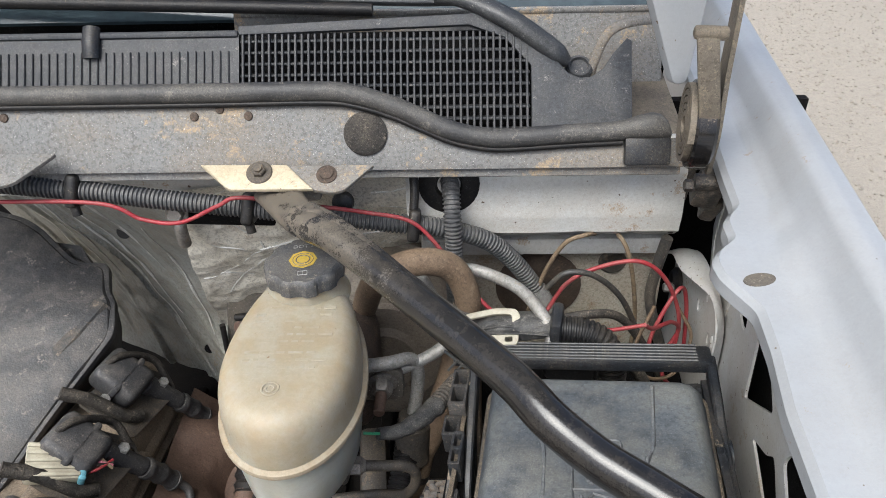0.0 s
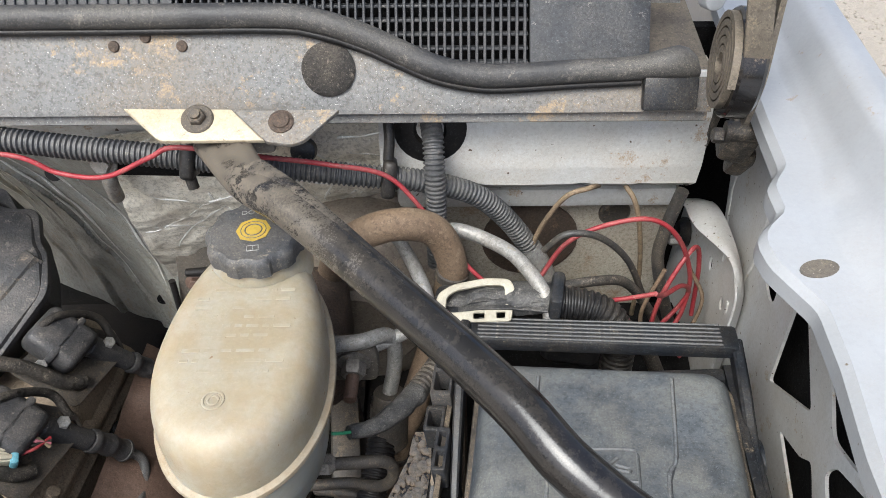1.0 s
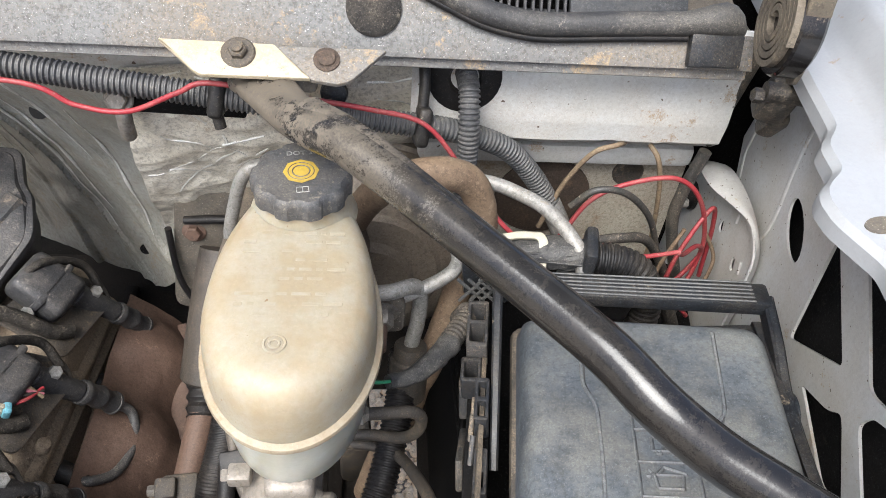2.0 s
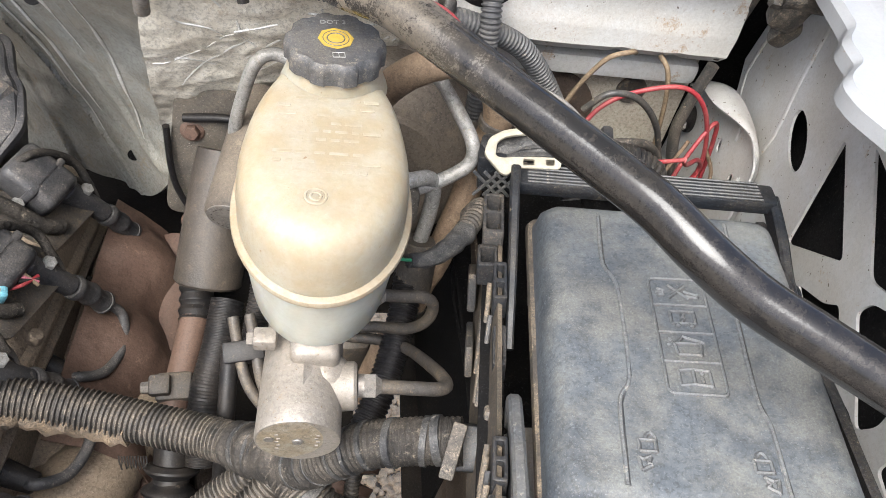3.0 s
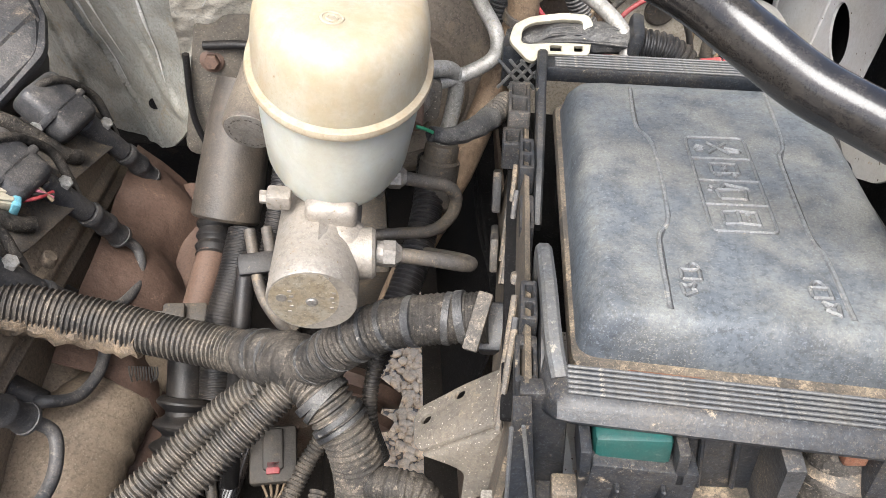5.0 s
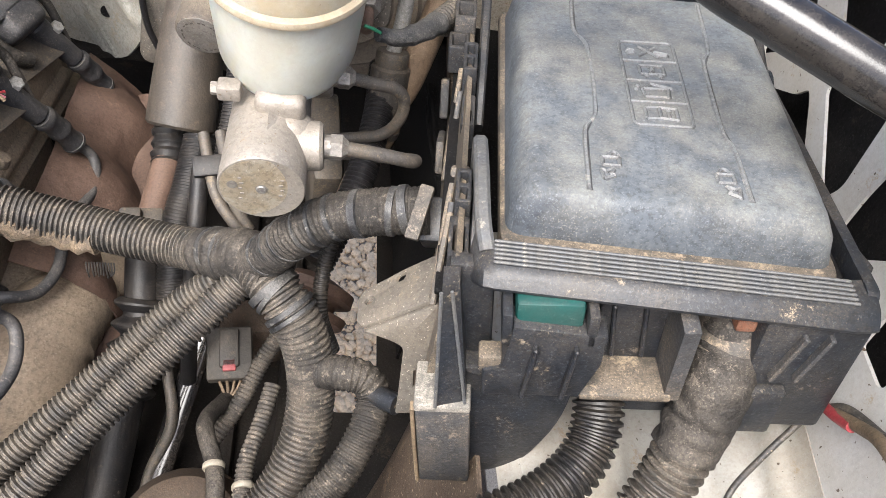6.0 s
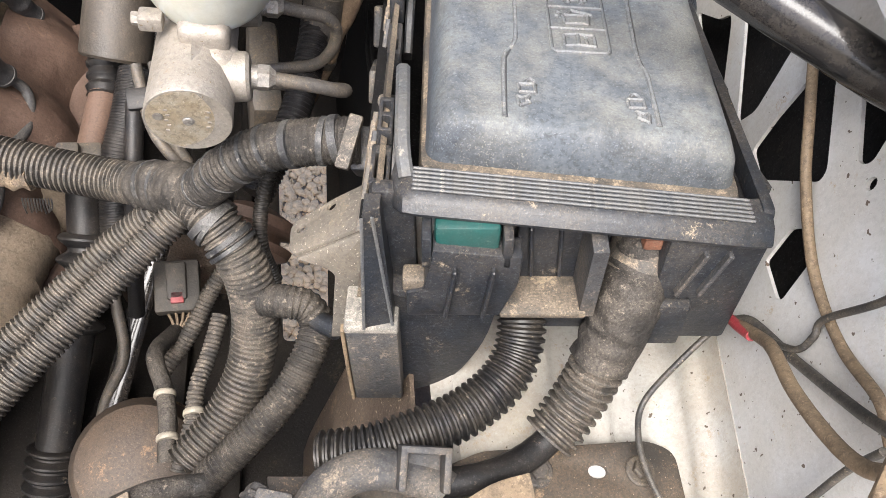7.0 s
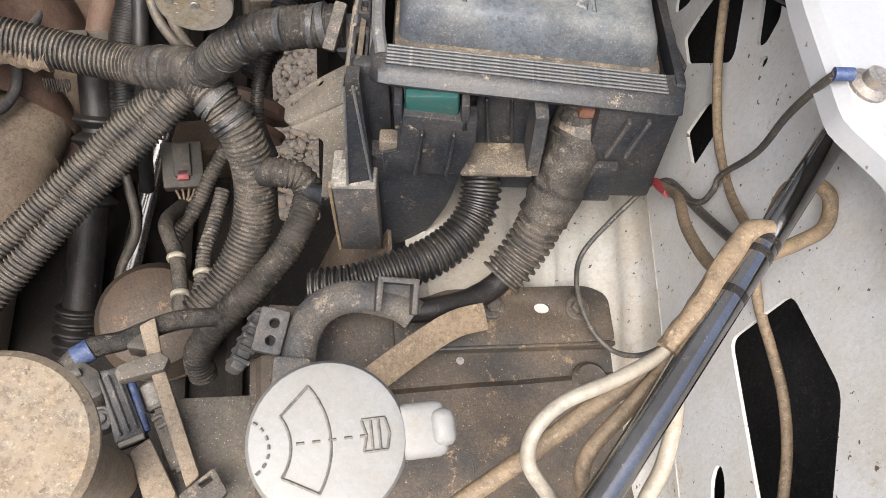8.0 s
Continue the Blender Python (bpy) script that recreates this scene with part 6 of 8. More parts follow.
d = bmesh.new()
CL = basis((-0.003, 0.293, 0.894), (0.95, -0.15, 0.2), (0.0, -0.5, 0.85))
plate(d, fillet([(-0.0045, -0.020), (0.0045, -0.020), (0.0045, 0.015), (-0.0045, 0.015)], 0.0015), 0.005, CL @ at(-0.008, 0, 0.0185) @ pose(0, 0, 0, 0, 0, -14), bevel=0.0008)
part("grey_clamp", d, LOOM, hs, "grey plastic clamp")
d = bmesh.new()
box(d, (0.03, 0.03, 0.028), CL @ at(0.004, -0.002, -0.012), 0.003)
part("clamp_base", d, PLASTIC, hs)

eh = thing("elbow_conduit", "dusty wrapped conduit bending over the apron", "conduit", at(-0.05, 0.23, 0.74))
part("wrapped_tube", hose(bmesh.new(), [(-0.068, 0.258, 0.752), (-0.052, 0.252, 0.760), (-0.036, 0.248, 0.759), (-0.029, 0.238, 0.748), (-0.036, 0.215, 0.737), (-0.052, 0.190, 0.722), (-0.080, 0.165, 0.700), (-0.108, 0.145, 0.675), (-0.125, 0.130, 0.645), (-0.122, 0.118, 0.62)], 0.0132, 18, (0.0040, 0.0010), wob=0.05), TAPE, eh)
d = bmesh.new()
rod(d, (-0.032, 0.24, 0.755), (-0.014, 0.225, 0.765), 0.008, 12)
part("bracket_stub", d, PLASTIC, eh)

bcd = thing("black_conduit", "clean black corrugated conduit under the fuse box", "conduit", at(0.08, 0.185, 0.895))
part("corrugated_tube", hose(bmesh.new(), [(0.080, 0.185, 0.895), (0.083, 0.168, 0.888), (0.080, 0.150, 0.876), (0.068, 0.134, 0.868), (0.046, 0.120, 0.862), (0.018, 0.110, 0.858), (-0.008, 0.104, 0.853), (-0.035, 0.104, 0.845)], 0.0148, 20, (0.0049, 0.0025)), LOOM_CLEAN, bcd)
part("collar", hose(bmesh.new(), [(0.080, 0.187, 0.898), (0.0805, 0.181, 0.894)], 0.0185, 20), PLASTIC, bcd)
cb = thing("battery_cable", "thick dusty taped cable leaving the fuse box", "cable", at(0.12, 0.14, 0.9))
part("taped_sleeve", hose(bmesh.new(), [(0.137, 0.180, 0.957), (0.134, 0.170, 0.945), (0.130, 0.155, 0.930), (0.126, 0.145, 0.913), (0.120, 0.134, 0.897)], lambda u: 0.0185 - 0.0015 * u + 0.0005 * abs(math.sin(u * 21)) - 0.001 * math.exp(-((u - 0.35) / 0.05) ** 2), 24, wob=0.10, step=0.0016), TAPE, cb)
part("cable_boot", hose(bmesh.new(), [(0.1425, 0.1955, 0.9775), (0.1375, 0.180, 0.956), (0.1335, 0.168, 0.942)], 0.0192, 24, step=0.003), DUST_RIM, cb, "tan dust-caked cable boot")
part("split_conduit", hose(bmesh.new(), [(0.122, 0.138, 0.902), (0.116, 0.126, 0.884), (0.106, 0.114, 0.869), (0.096, 0.105, 0.860)], 0.0165, 18, (0.0054, 0.0032)), LOOM, cb)
part("cable_core", hose(bmesh.new(), [(0.11, 0.119, 0.874), (0.094, 0.102, 0.858), (0.072, 0.090, 0.856), (0.045, 0.083, 0.858), (0.022, 0.083, 0.857)], 0.0085, 12, wob=0.05), RUBBER, cb)

# small harness down in the bay
sm = thing("sensor_harness", "brown connector with small taped wiring legs", "connector", at(-0.155, 0.33, 0.6))
CN = basis((-0.152, 0.352, 0.612), (1, 0.1, 0), (-0.05, -0.35, 0.9))
d = bmesh.new()
box(d, (0.042, 0.05, 0.022), CN, 0.003)
box(d, (0.018, 0.036, 0.008), CN @ at(0, 0.004, 0.012), 0.002)
part("connector_shell", d, CONN, sm)
part("red_lock", box(bmesh.new(), (0.012, 0.011, 0.006), CN @ at(0.0, -0.012, 0.013), 0.001), RED, sm, "red locking tab")
d = bmesh.new()
for k, x in enumerate((-0.010, -0.003, 0.004, 0.010)):
    hose(d, [CN @ Vector((x, -0.024, 0.0)), CN @ Vector((x * 0.6, -0.034, 0.002)), CN @ Vector((-0.004, -0.045, -0.002))], 0.0014, 6)
part("pin_wires", d, TANWIRE, sm)
part("taped_leg", hose(bmesh.new(), [CN @ Vector((-0.004, -0.042, -0.002)), (-0.163, 0.275, 0.625), (-0.152, 0.240, 0.628), (-0.147, 0.215, 0.628), (-0.146, 0.18, 0.615)], 0.0078, 12, wob=0.06), TAPE, sm)
part("conduit_leg", hose(bmesh.new(), [(-0.108, 0.30, 0.65), (-0.116, 0.265, 0.643), (-0.124, 0.235, 0.64), (-0.126, 0.205, 0.636), (-0.135, 0.17, 0.62)], 0.0075, 12, (0.004, 0.001)), LOOM, sm)
part("cross_leg", hose(bmesh.new(), [(-0.10, 0.37, 0.64), (-0.12, 0.345, 0.618), (-0.14, 0.305, 0.60), (-0.165, 0.27, 0.585)], 0.0085, 12, (0.004, 0.001)), LOOM, sm)
for x, y, z, r in ((-0.151, 0.237, 0.629, 0.0088), (-0.146, 0.200, 0.624, 0.0088), (-0.125, 0.216, 0.638, 0.0086)):
    t_ = bmesh.new()
    lathe(t_, [(r, 0), (r + 0.0006, 0.001), (r + 0.0006, 0.004), (r, 0.005)], along((x, y, z), (x + 0.003, y - 0.03, z + 0.001)), 16)
    part("pale_tie", t_, PALEWIRE, sm)
thing("breather_hose", "black ribbed hose behind the master cylinder", "hose", None, hose(bmesh.new(), [(-0.075, 0.33, 0.79), (-0.05, 0.385, 0.815), (-0.035, 0.44, 0.84), (-0.03, 0.49, 0.86)], 0.0125, 16, (0.004, 0.0012)), RUBBER)
thing("thin_black_hose", "thin black ribbed hose below the harness", "hose", None, hose(bmesh.new(), [(-0.06, 0.34, 0.83), (-0.07, 0.325, 0.80), (-0.072, 0.30, 0.77), (-0.06, 0.29, 0.73)], 0.006, 10, (0.003, 0.0008)), LOOM_CLEAN)

# ---- looms along the firewall ----
fl = thing("firewall_loom", "grey corrugated loom clipped along the firewall", "wiring loom", at(-0.1, 0.56, 1.04))
part("conduit", hose(bmesh.new(), [(-0.62, 0.56, 1.115), (-0.45, 0.562, 1.095), (-0.305, 0.565, 1.0755), (-0.248, 0.565, 1.067), (-0.188, 0.565, 1.059), (-0.106, 0.566, 1.047), (-0.043, 0.568, 1.037), (0.001, 0.574, 1.027), (0.044, 0.583, 1.006), (0.072, 0.59, 0.975), (0.096, 0.59, 0.94)], 0.0092, 16, (0.0037, 0.0015)), LOOM_GREY, fl)
part("grey_sleeve", hose(bmesh.new(), [(0.096, 0.59, 0.94), (0.106, 0.585, 0.923), (0.112, 0.58, 0.91)], 0.010, 14), COWL_STEEL, fl)
part("lower_conduit", hose(bmesh.new(), [(0.112, 0.58, 0.91), (0.118, 0.57, 0.89), (0.122, 0.55, 0.87)], 0.0105, 14, (0.0037, 0.0015)), LOOM_GREY, fl)
for x, y, z in ((-0.318, 0.565, 1.077), (-0.168, 0.566, 1.056), (-0.022, 0.570, 1.033)):
    t_ = bmesh.new()
    box(t_, (0.011, 0.025, 0.030), at(x, y, z) @ pose(0, 0, 0, -25, 8, 0), 0.004, 3)
    tie = part("loom_tie", t_, LOOM_CLEAN, fl)
    t_ = bmesh.new()
    hose(t_, [(x, y + 0.006, z + 0.012), (x + 0.001, y + 0.014, z + 0.028), (x, y + 0.022, z + 0.040)] if x > -0.1 else [(x, y - 0.01, z - 0.008), (x + 0.002, y - 0.013, z - 0.018)], 0.0042, 8)
    part("tie_tail", t_, LOOM_CLEAN, tie)
gc = thing("grommet_conduit", "grey conduit passing through a round rubber grommet", "conduit", at(0.012, 0.6, 1.05))
part("conduit", hose(bmesh.new(), [(0.010, 0.604, 1.062), (0.012, 0.585, 1.058), (0.013, 0.572, 1.040), (0.014, 0.566, 1.015), (0.014, 0.562, 0.99), (0.015, 0.56, 0.95)], 0.0085, 14, (0.0037, 0.0015)), LOOM_GREY, gc)
part("grommet", lathe(bmesh.new(), [(0.0285, 0), (0.0285, 0.003), (0.024, 0.005), (0.013, 0.006), (0.0105, 0.002), (0, 0.0)], along((0.010, 0.601, 1.058), (0.010, 0.5, 1.075)), 30), RUBBER, gc)
d = bmesh.new()
lathe(d, [(0.0075, 0), (0.0105, 0.002), (0.0095, 0.009), (0.004, 0.011), (0, 0.011)], along((-0.088, 0.592, 1.045), (-0.088, 0.55, 1.062)), 18)
thing("push_clip", "black push-in clip in the foil", "clip", None, d, PLASTIC)

rw = thing("red_wires", "thin red wires strung along the loom to the corner", "wire", at(0.15, 0.56, 0.9))
part("long_wire", hose(bmesh.new(), [(-0.45, 0.55, 1.075), (-0.30, 0.550, 1.0735), (-0.259, 0.550, 1.0555), (-0.226, 0.549, 1.0525), (-0.19, 0.549, 1.069), (-0.168, 0.550, 1.077), (-0.110, 0.551, 1.0675), (-0.062, 0.552, 1.059), (-0.022, 0.556, 1.045), (0.006, 0.548, 1.015), (0.026, 0.535, 0.99), (0.055, 0.520, 0.965), (0.085, 0.512, 0.955), (0.12, 0.51, 0.955), (0.155, 0.512, 0.955), (0.186, 0.515, 0.958)], 0.0019, 8), RED, rw)
part("loop_wire", hose(bmesh.new(), [(0.077, 0.53, 0.935), (0.099, 0.55, 0.94), (0.120, 0.562, 0.968), (0.148, 0.564, 0.986), (0.186, 0.563, 0.994), (0.214, 0.564, 0.972), (0.235, 0.566, 0.925), (0.236, 0.562, 0.885), (0.225, 0.55, 0.86), (0.24, 0.545, 0.84)], 0.0021, 8), RED, rw)
part("tail_wire", hose(bmesh.new(), [(0.186, 0.515, 0.958), (0.20, 0.53, 0.94), (0.225, 0.555, 0.925), (0.238, 0.565, 0.905), (0.225, 0.56, 0.88), (0.205, 0.545, 0.88), (0.208, 0.55, 0.92), (0.232, 0.57, 0.955), (0.244, 0.575, 0.93), (0.25, 0.57, 0.87)], 0.0021, 8), RED, rw)
part("coil_wire", hose(bmesh.new(), [(0.204, 0.55, 0.95), (0.19, 0.54, 0.905), (0.205, 0.535, 0.87), (0.235, 0.545, 0.865), (0.25, 0.56, 0.90), (0.235, 0.57, 0.93)], 0.0018, 8), TANHOSE, rw)
for nm, pts, r, ma in (("arched_wire", [(0.10, 0.548, 0.975), (0.116, 0.545, 0.995), (0.142, 0.546, 0.991), (0.171, 0.552, 0.96), (0.197, 0.562, 0.905), (0.225, 0.57, 0.845)], 0.0028, WIRE),
                       ("corner_cable", [(0.218, 0.592, 1.0), (0.212, 0.590, 0.956), (0.212, 0.585, 0.921), (0.235, 0.575, 0.85)], 0.0055, WIRE),
                       ("thin_wire", [(0.088, 0.58, 0.92), (0.096, 0.586, 0.94), (0.105, 0.588, 0.968), (0.120, 0.585, 1.0), (0.138, 0.585, 1.009), (0.15, 0.60, 1.0)], 0.0022, TANWIRE),
                       ("thin_wire", [(0.172, 0.60, 1.0), (0.18, 0.59, 0.99), (0.190, 0.589, 0.957), (0.200, 0.590, 0.90), (0.198, 0.58, 0.86)], 0.0022, TANWIRE),
                       ("dark_wire", [(0.11, 0.52, 0.962), (0.14, 0.525, 0.963), (0.17, 0.54, 0.945), (0.20, 0.55, 0.90), (0.235, 0.56, 0.83)], 0.0042, LOOM),
                       ("dark_wire", [(0.12, 0.50, 0.96), (0.155, 0.50, 0.945), (0.18, 0.495, 0.92), (0.20, 0.49, 0.88)], 0.006, LOOM)):
    thing(nm, "loose dusty wire hanging by the firewall", "wire", None, hose(bmesh.new(), pts, r, 8), ma, group="loose wires by the firewall")
bh = thing("brown_hose", "thick brown dusty hose arching under the brace bar", "hose", at(-0.06, 0.44, 0.70))
part("hose_body", hose(bmesh.new(), [(-0.075, 0.56, 0.94), (-0.06, 0.535, 0.99), (-0.04, 0.523, 1.018), (-0.012, 0.524, 1.026), (0.014, 0.53, 1.012), (0.027, 0.530, 0.975), (0.023, 0.53, 0.949), (0.010, 0.508, 0.905), (-0.008, 0.48, 0.858), (-0.019, 0.471, 0.835), (-0.025, 0.464, 0.81), (-0.045, 0.45, 0.76), (-0.06, 0.44, 0.70)], 0.0122, 16, wob=0.03, step=0.004), TANHOSE, bh)
for p_, q_ in (((0.0265, 0.530, 0.972), (0.024, 0.53, 0.955)), ((-0.024, 0.4655, 0.815), (-0.030, 0.461, 0.797))):
    part("hose_clamp", lathe(bmesh.new(), [(0.0126, 0), (0.0136, 0.0005), (0.0136, 0.007), (0.0126, 0.0075)], along(p_, q_), 20), DARK_STEEL, bh)
thing("grey_pipe", "pale grey plastic pipe running to the fuse box", "pipe", None, hose(bmesh.new(), [(0.018, 0.56, 0.985), (0.03, 0.552, 0.995), (0.052, 0.543, 0.993), (0.075, 0.52, 0.994), (0.094, 0.487, 0.985), (0.098, 0.47, 0.96)], 0.0056, 10), ZINC)
thing("upper_metal_pipe", "dusty grey metal pipe bending behind the tank", "pipe", None, hose(bmesh.new(), [(-0.035, 0.565, 0.999), (-0.02, 0.557, 0.987), (-0.005, 0.535, 0.975), (0.006, 0.508, 0.966), (0.006, 0.50, 0.952), (-0.01, 0.493, 0.942), (-0.035, 0.485, 0.935), (-0.06, 0.48, 0.93)], 0.0056, 10, step=0.004), ZINC)
thing("lower_metal_pipe", "dusty grey metal pipe with a right-angle bend", "pipe", None, hose(bmesh.new(), [(-0.07, 0.475, 0.948), (-0.044, 0.475, 0.952), (-0.026, 0.487, 0.945), (-0.020, 0.490, 0.93), (-0.021, 0.485, 0.905), (-0.025, 0.478, 0.885), (-0.027, 0.475, 0.86)], 0.0062, 10, step=0.004), ZINC)
d = bmesh.new()
lathe(d, [(0.0125, 0), (0.0135, 0.002), (0.0135, 0.012), (0.016, 0.014), (0.016, 0.05), (0.012, 0.055)], along((-0.0255, 0.477, 0.885), (-0.03, 0.44, 0.78)), 20)
thing("pipe_union", "dusty steel pipe union", "pipe fitting", None, d, DARK_STEEL)
sw = thing("tank_sensor_lead", "black corrugated lead plugged into the tank", "cable", at(-0.02, 0.42, 0.94))
part("conduit", hose(bmesh.new(), [(0.013, 0.487, 0.905), (0.016, 0.478, 0.925), (0.012, 0.462, 0.936), (-0.003, 0.435, 0.941)], 0.0085, 14, (0.0045, 0.0013)), LOOM, sw)
part("taped_lead", hose(bmesh.new(), [(-0.001, 0.437, 0.941), (-0.014, 0.42, 0.944), (-0.03, 0.404, 0.948), (-0.046, 0.395, 0.955)], lambda u: 0.0088 - 0.004 * u, 14, wob=0.15, step=0.002), DARK_TAPE, sw)
part("thin_core", hose(bmesh.new(), [(-0.04, 0.398, 0.952), (-0.05, 0.39, 0.962), (-0.056, 0.388, 0.965)], 0.0012, 6), material("green_core", (0.03, 0.2, 0.1), 0.5), sw)
# connector block behind the fuse box
cc = thing("bulkhead_connector", "black taped connector in a cream plastic clip", "connector", at(0.07, 0.49, 0.95))
d = bmesh.new()
hose(d, [(0.018, 0.509, 0.958), (0.035, 0.504, 0.967), (0.060, 0.497, 0.976), (0.098, 0.489, 0.981)], lambda u: 0.0135 + 0.001 * math.sin(u * 19), 18, squash=0.75, wob=0.16, step=0.003)
part("boot", d, DARK_TAPE, cc)
for k in range(5):
    y_ = 0.006 * (k - 2)
    part("tape_end", strap(bmesh.new(), [(0.030 + 0.004 * (k % 2), 0.500 + y_, 0.9715), (0.045, 0.497 + y_, 0.9815 - 0.002 * abs(k - 2)), (0.066, 0.494 + y_, 0.986 - 0.0025 * abs(k - 2)), (0.094, 0.488 + y_, 0.990 - 0.003 * abs(k - 2))], 0.0042, 0.0016, across=(0.1, 1, 0)), DARK_TAPE, cc)
part("steel_clamp", hose(bmesh.new(), [(0.0985, 0.489, 0.981), (0.1015, 0.4885, 0.981)], 0.0150, 20, squash=0.8, step=0.001), STEEL, cc)
d = bmesh.new()
box(d, (0.010, 0.034, 0.034), at(0.102, 0.489, 0.979) @ pose(0, 0, 0, 0, 0, -12), 0.004)
part("collar", d, PLASTIC, cc)
part("taped_tail", hose(bmesh.new(), [(0.104, 0.488, 0.979), (0.125, 0.485, 0.978), (0.142, 0.48, 0.97), (0.150, 0.472, 0.95), (0.150, 0.465, 0.925)], 0.0125, 16, (0.0042, 0.0014)), LOOM_CLEAN, cc)
d = bmesh.new()
CLP = basis((0.062, 0.492, 0.978), (0.98, -0.12, 0.08), (0, -0.55, 0.85))
ring_ = [(-0.050, -0.010), (-0.047, 0.003), (-0.036, 0.010), (-0.012, 0.0152), (0.006, 0.015), (0.010, 0.008), (0.008, -0.017), (-0.026, -0.0185), (-0.031, -0.025), (-0.036, -0.024), (-0.043, -0.017)]
mouth_ = [(-0.041, -0.0105), (-0.0405, 0.0), (-0.034, 0.0048), (-0.012, 0.0095), (0.002, 0.0095), (0.003, -0.0065), (-0.006, -0.0075), (-0.036, -0.0115)]
slots_ = [[(-0.020, -0.0115), (-0.012, -0.0112), (-0.012, -0.0150), (-0.020, -0.0155)], [(-0.003, -0.0105), (0.003, -0.010), (0.003, -0.014), (-0.003, -0.0145)]]
plate(d, fillet(ring_, 0.004), 0.004, CLP @ at(0, 0, 0.003), [fillet(mouth_, 0.003)] + [fillet(q, 0.001) for q in slots_], bevel=0.001)
part("cream_clip", d, WHITECLIP, cc, "cream plastic clip")
d = bmesh.new()
box(d, (0.045, 0.03, 0.03), at(0.113, 0.470, 0.957) @ pose(0, 0, 0, 0, 6, -8), 0.009, 3)
thing("rubber_cap_block", "dusty black rubber cap behind the fuse box", "rubber cap", None, d, RUBBER)

# ---- engine: ignition side ----
en = thing("engine", "dust-covered engine bank with rusty exhaust manifold", "engine", at(-0.38, 0.5, 0.5))
EN = basis((-0.345, 0.53, 0.700), (0, 1, -0.18), (0.62, 0, 0.78))  # x back along the bank, y outwards and up the bank, z out of the head
d = bmesh.new()
box(d, (0.50, 0.10, 0.05), EN @ at(-0.08, 0.055, -0.025), 0.012, 3)
box(d, (0.52, 0.024, 0.02), EN @ at(-0.08, 0.004, -0.032), 0.005)
part("valve_cover", d, MUD, en, "tan dusty valve cover")
for x in (-0.26, -0.19, -0.055, 0.03, 0.14):
    part("cover_boss", lathe(bmesh.new(), [(0.009, 0), (0.008, 0.004), (0.006, 0.008), (0, 0.009)], EN @ at(x, 0.02, 0.0), 14), MUD, en)
d = bmesh.new()
box(d, (0.55, 0.22, 0.26), at(-0.47, 0.425, 0.62) @ pose(0, 0, 0, 0, 0, 90), 0.03, 3)
box(d, (0.52, 0.14, 0.16), at(-0.40, 0.43, 0.56) @ pose(0, 0, 0, 0, 0, 90), 0.02, 3)
part("cylinder_block", d, MUD, en)


# exhaust manifold: heat shield bulges over each port
def manifold_at(u, v):
    y = 0.40 + 0.30 * u
    bulge = 0.5 + 0.5 * math.cos((y - 0.53) / 0.115 * math.tau)
    a = Vector((-0.352, y, 0.672))
    b = Vector((-0.275 + 0.012 * bulge, y, 0.545 - 0.02 * bulge))
    p = a.lerp(b, v)
    n_ = Vector((0.8, 0, 0.55))
    p += n_ * (0.012 + 0.034 * math.sin(math.pi * min(1, v * 1.1)) * (0.35 + 0.65 * bulge))
    p += n_ * (crumple(p, 16, 0.004) + crumple(p, 60, 0.0006))
    return p


part("manifold_shield", sheet(bmesh.new(), manifold_at, 130, 50, 0.002), RUST, en, "crumpled rust-brown heat shield")
part("manifold_log", hose(bmesh.new(), [(-0.28, 0.70, 0.60), (-0.275, 0.58, 0.575), (-0.275, 0.45, 0.56), (-0.295, 0.36, 0.555), (-0.33, 0.31, 0.555)], 0.034, 18, wob=0.1), RUST, en)
d = bmesh.new()
hose(d, [(-0.272, 0.52, 0.56), (-0.288, 0.46, 0.585), (-0.312, 0.395, 0.607), (-0.330, 0.345, 0.607), (-0.345, 0.29, 0.575), (-0.36, 0.24, 0.53)], lambda u: 0.034 + 0.020 * math.exp(-((u - 0.62) / 0.22) ** 2), 26, wob=0.08, step=0.006)
part("tan_casting", d, PALE_CAST, en, "dusty tan casting")

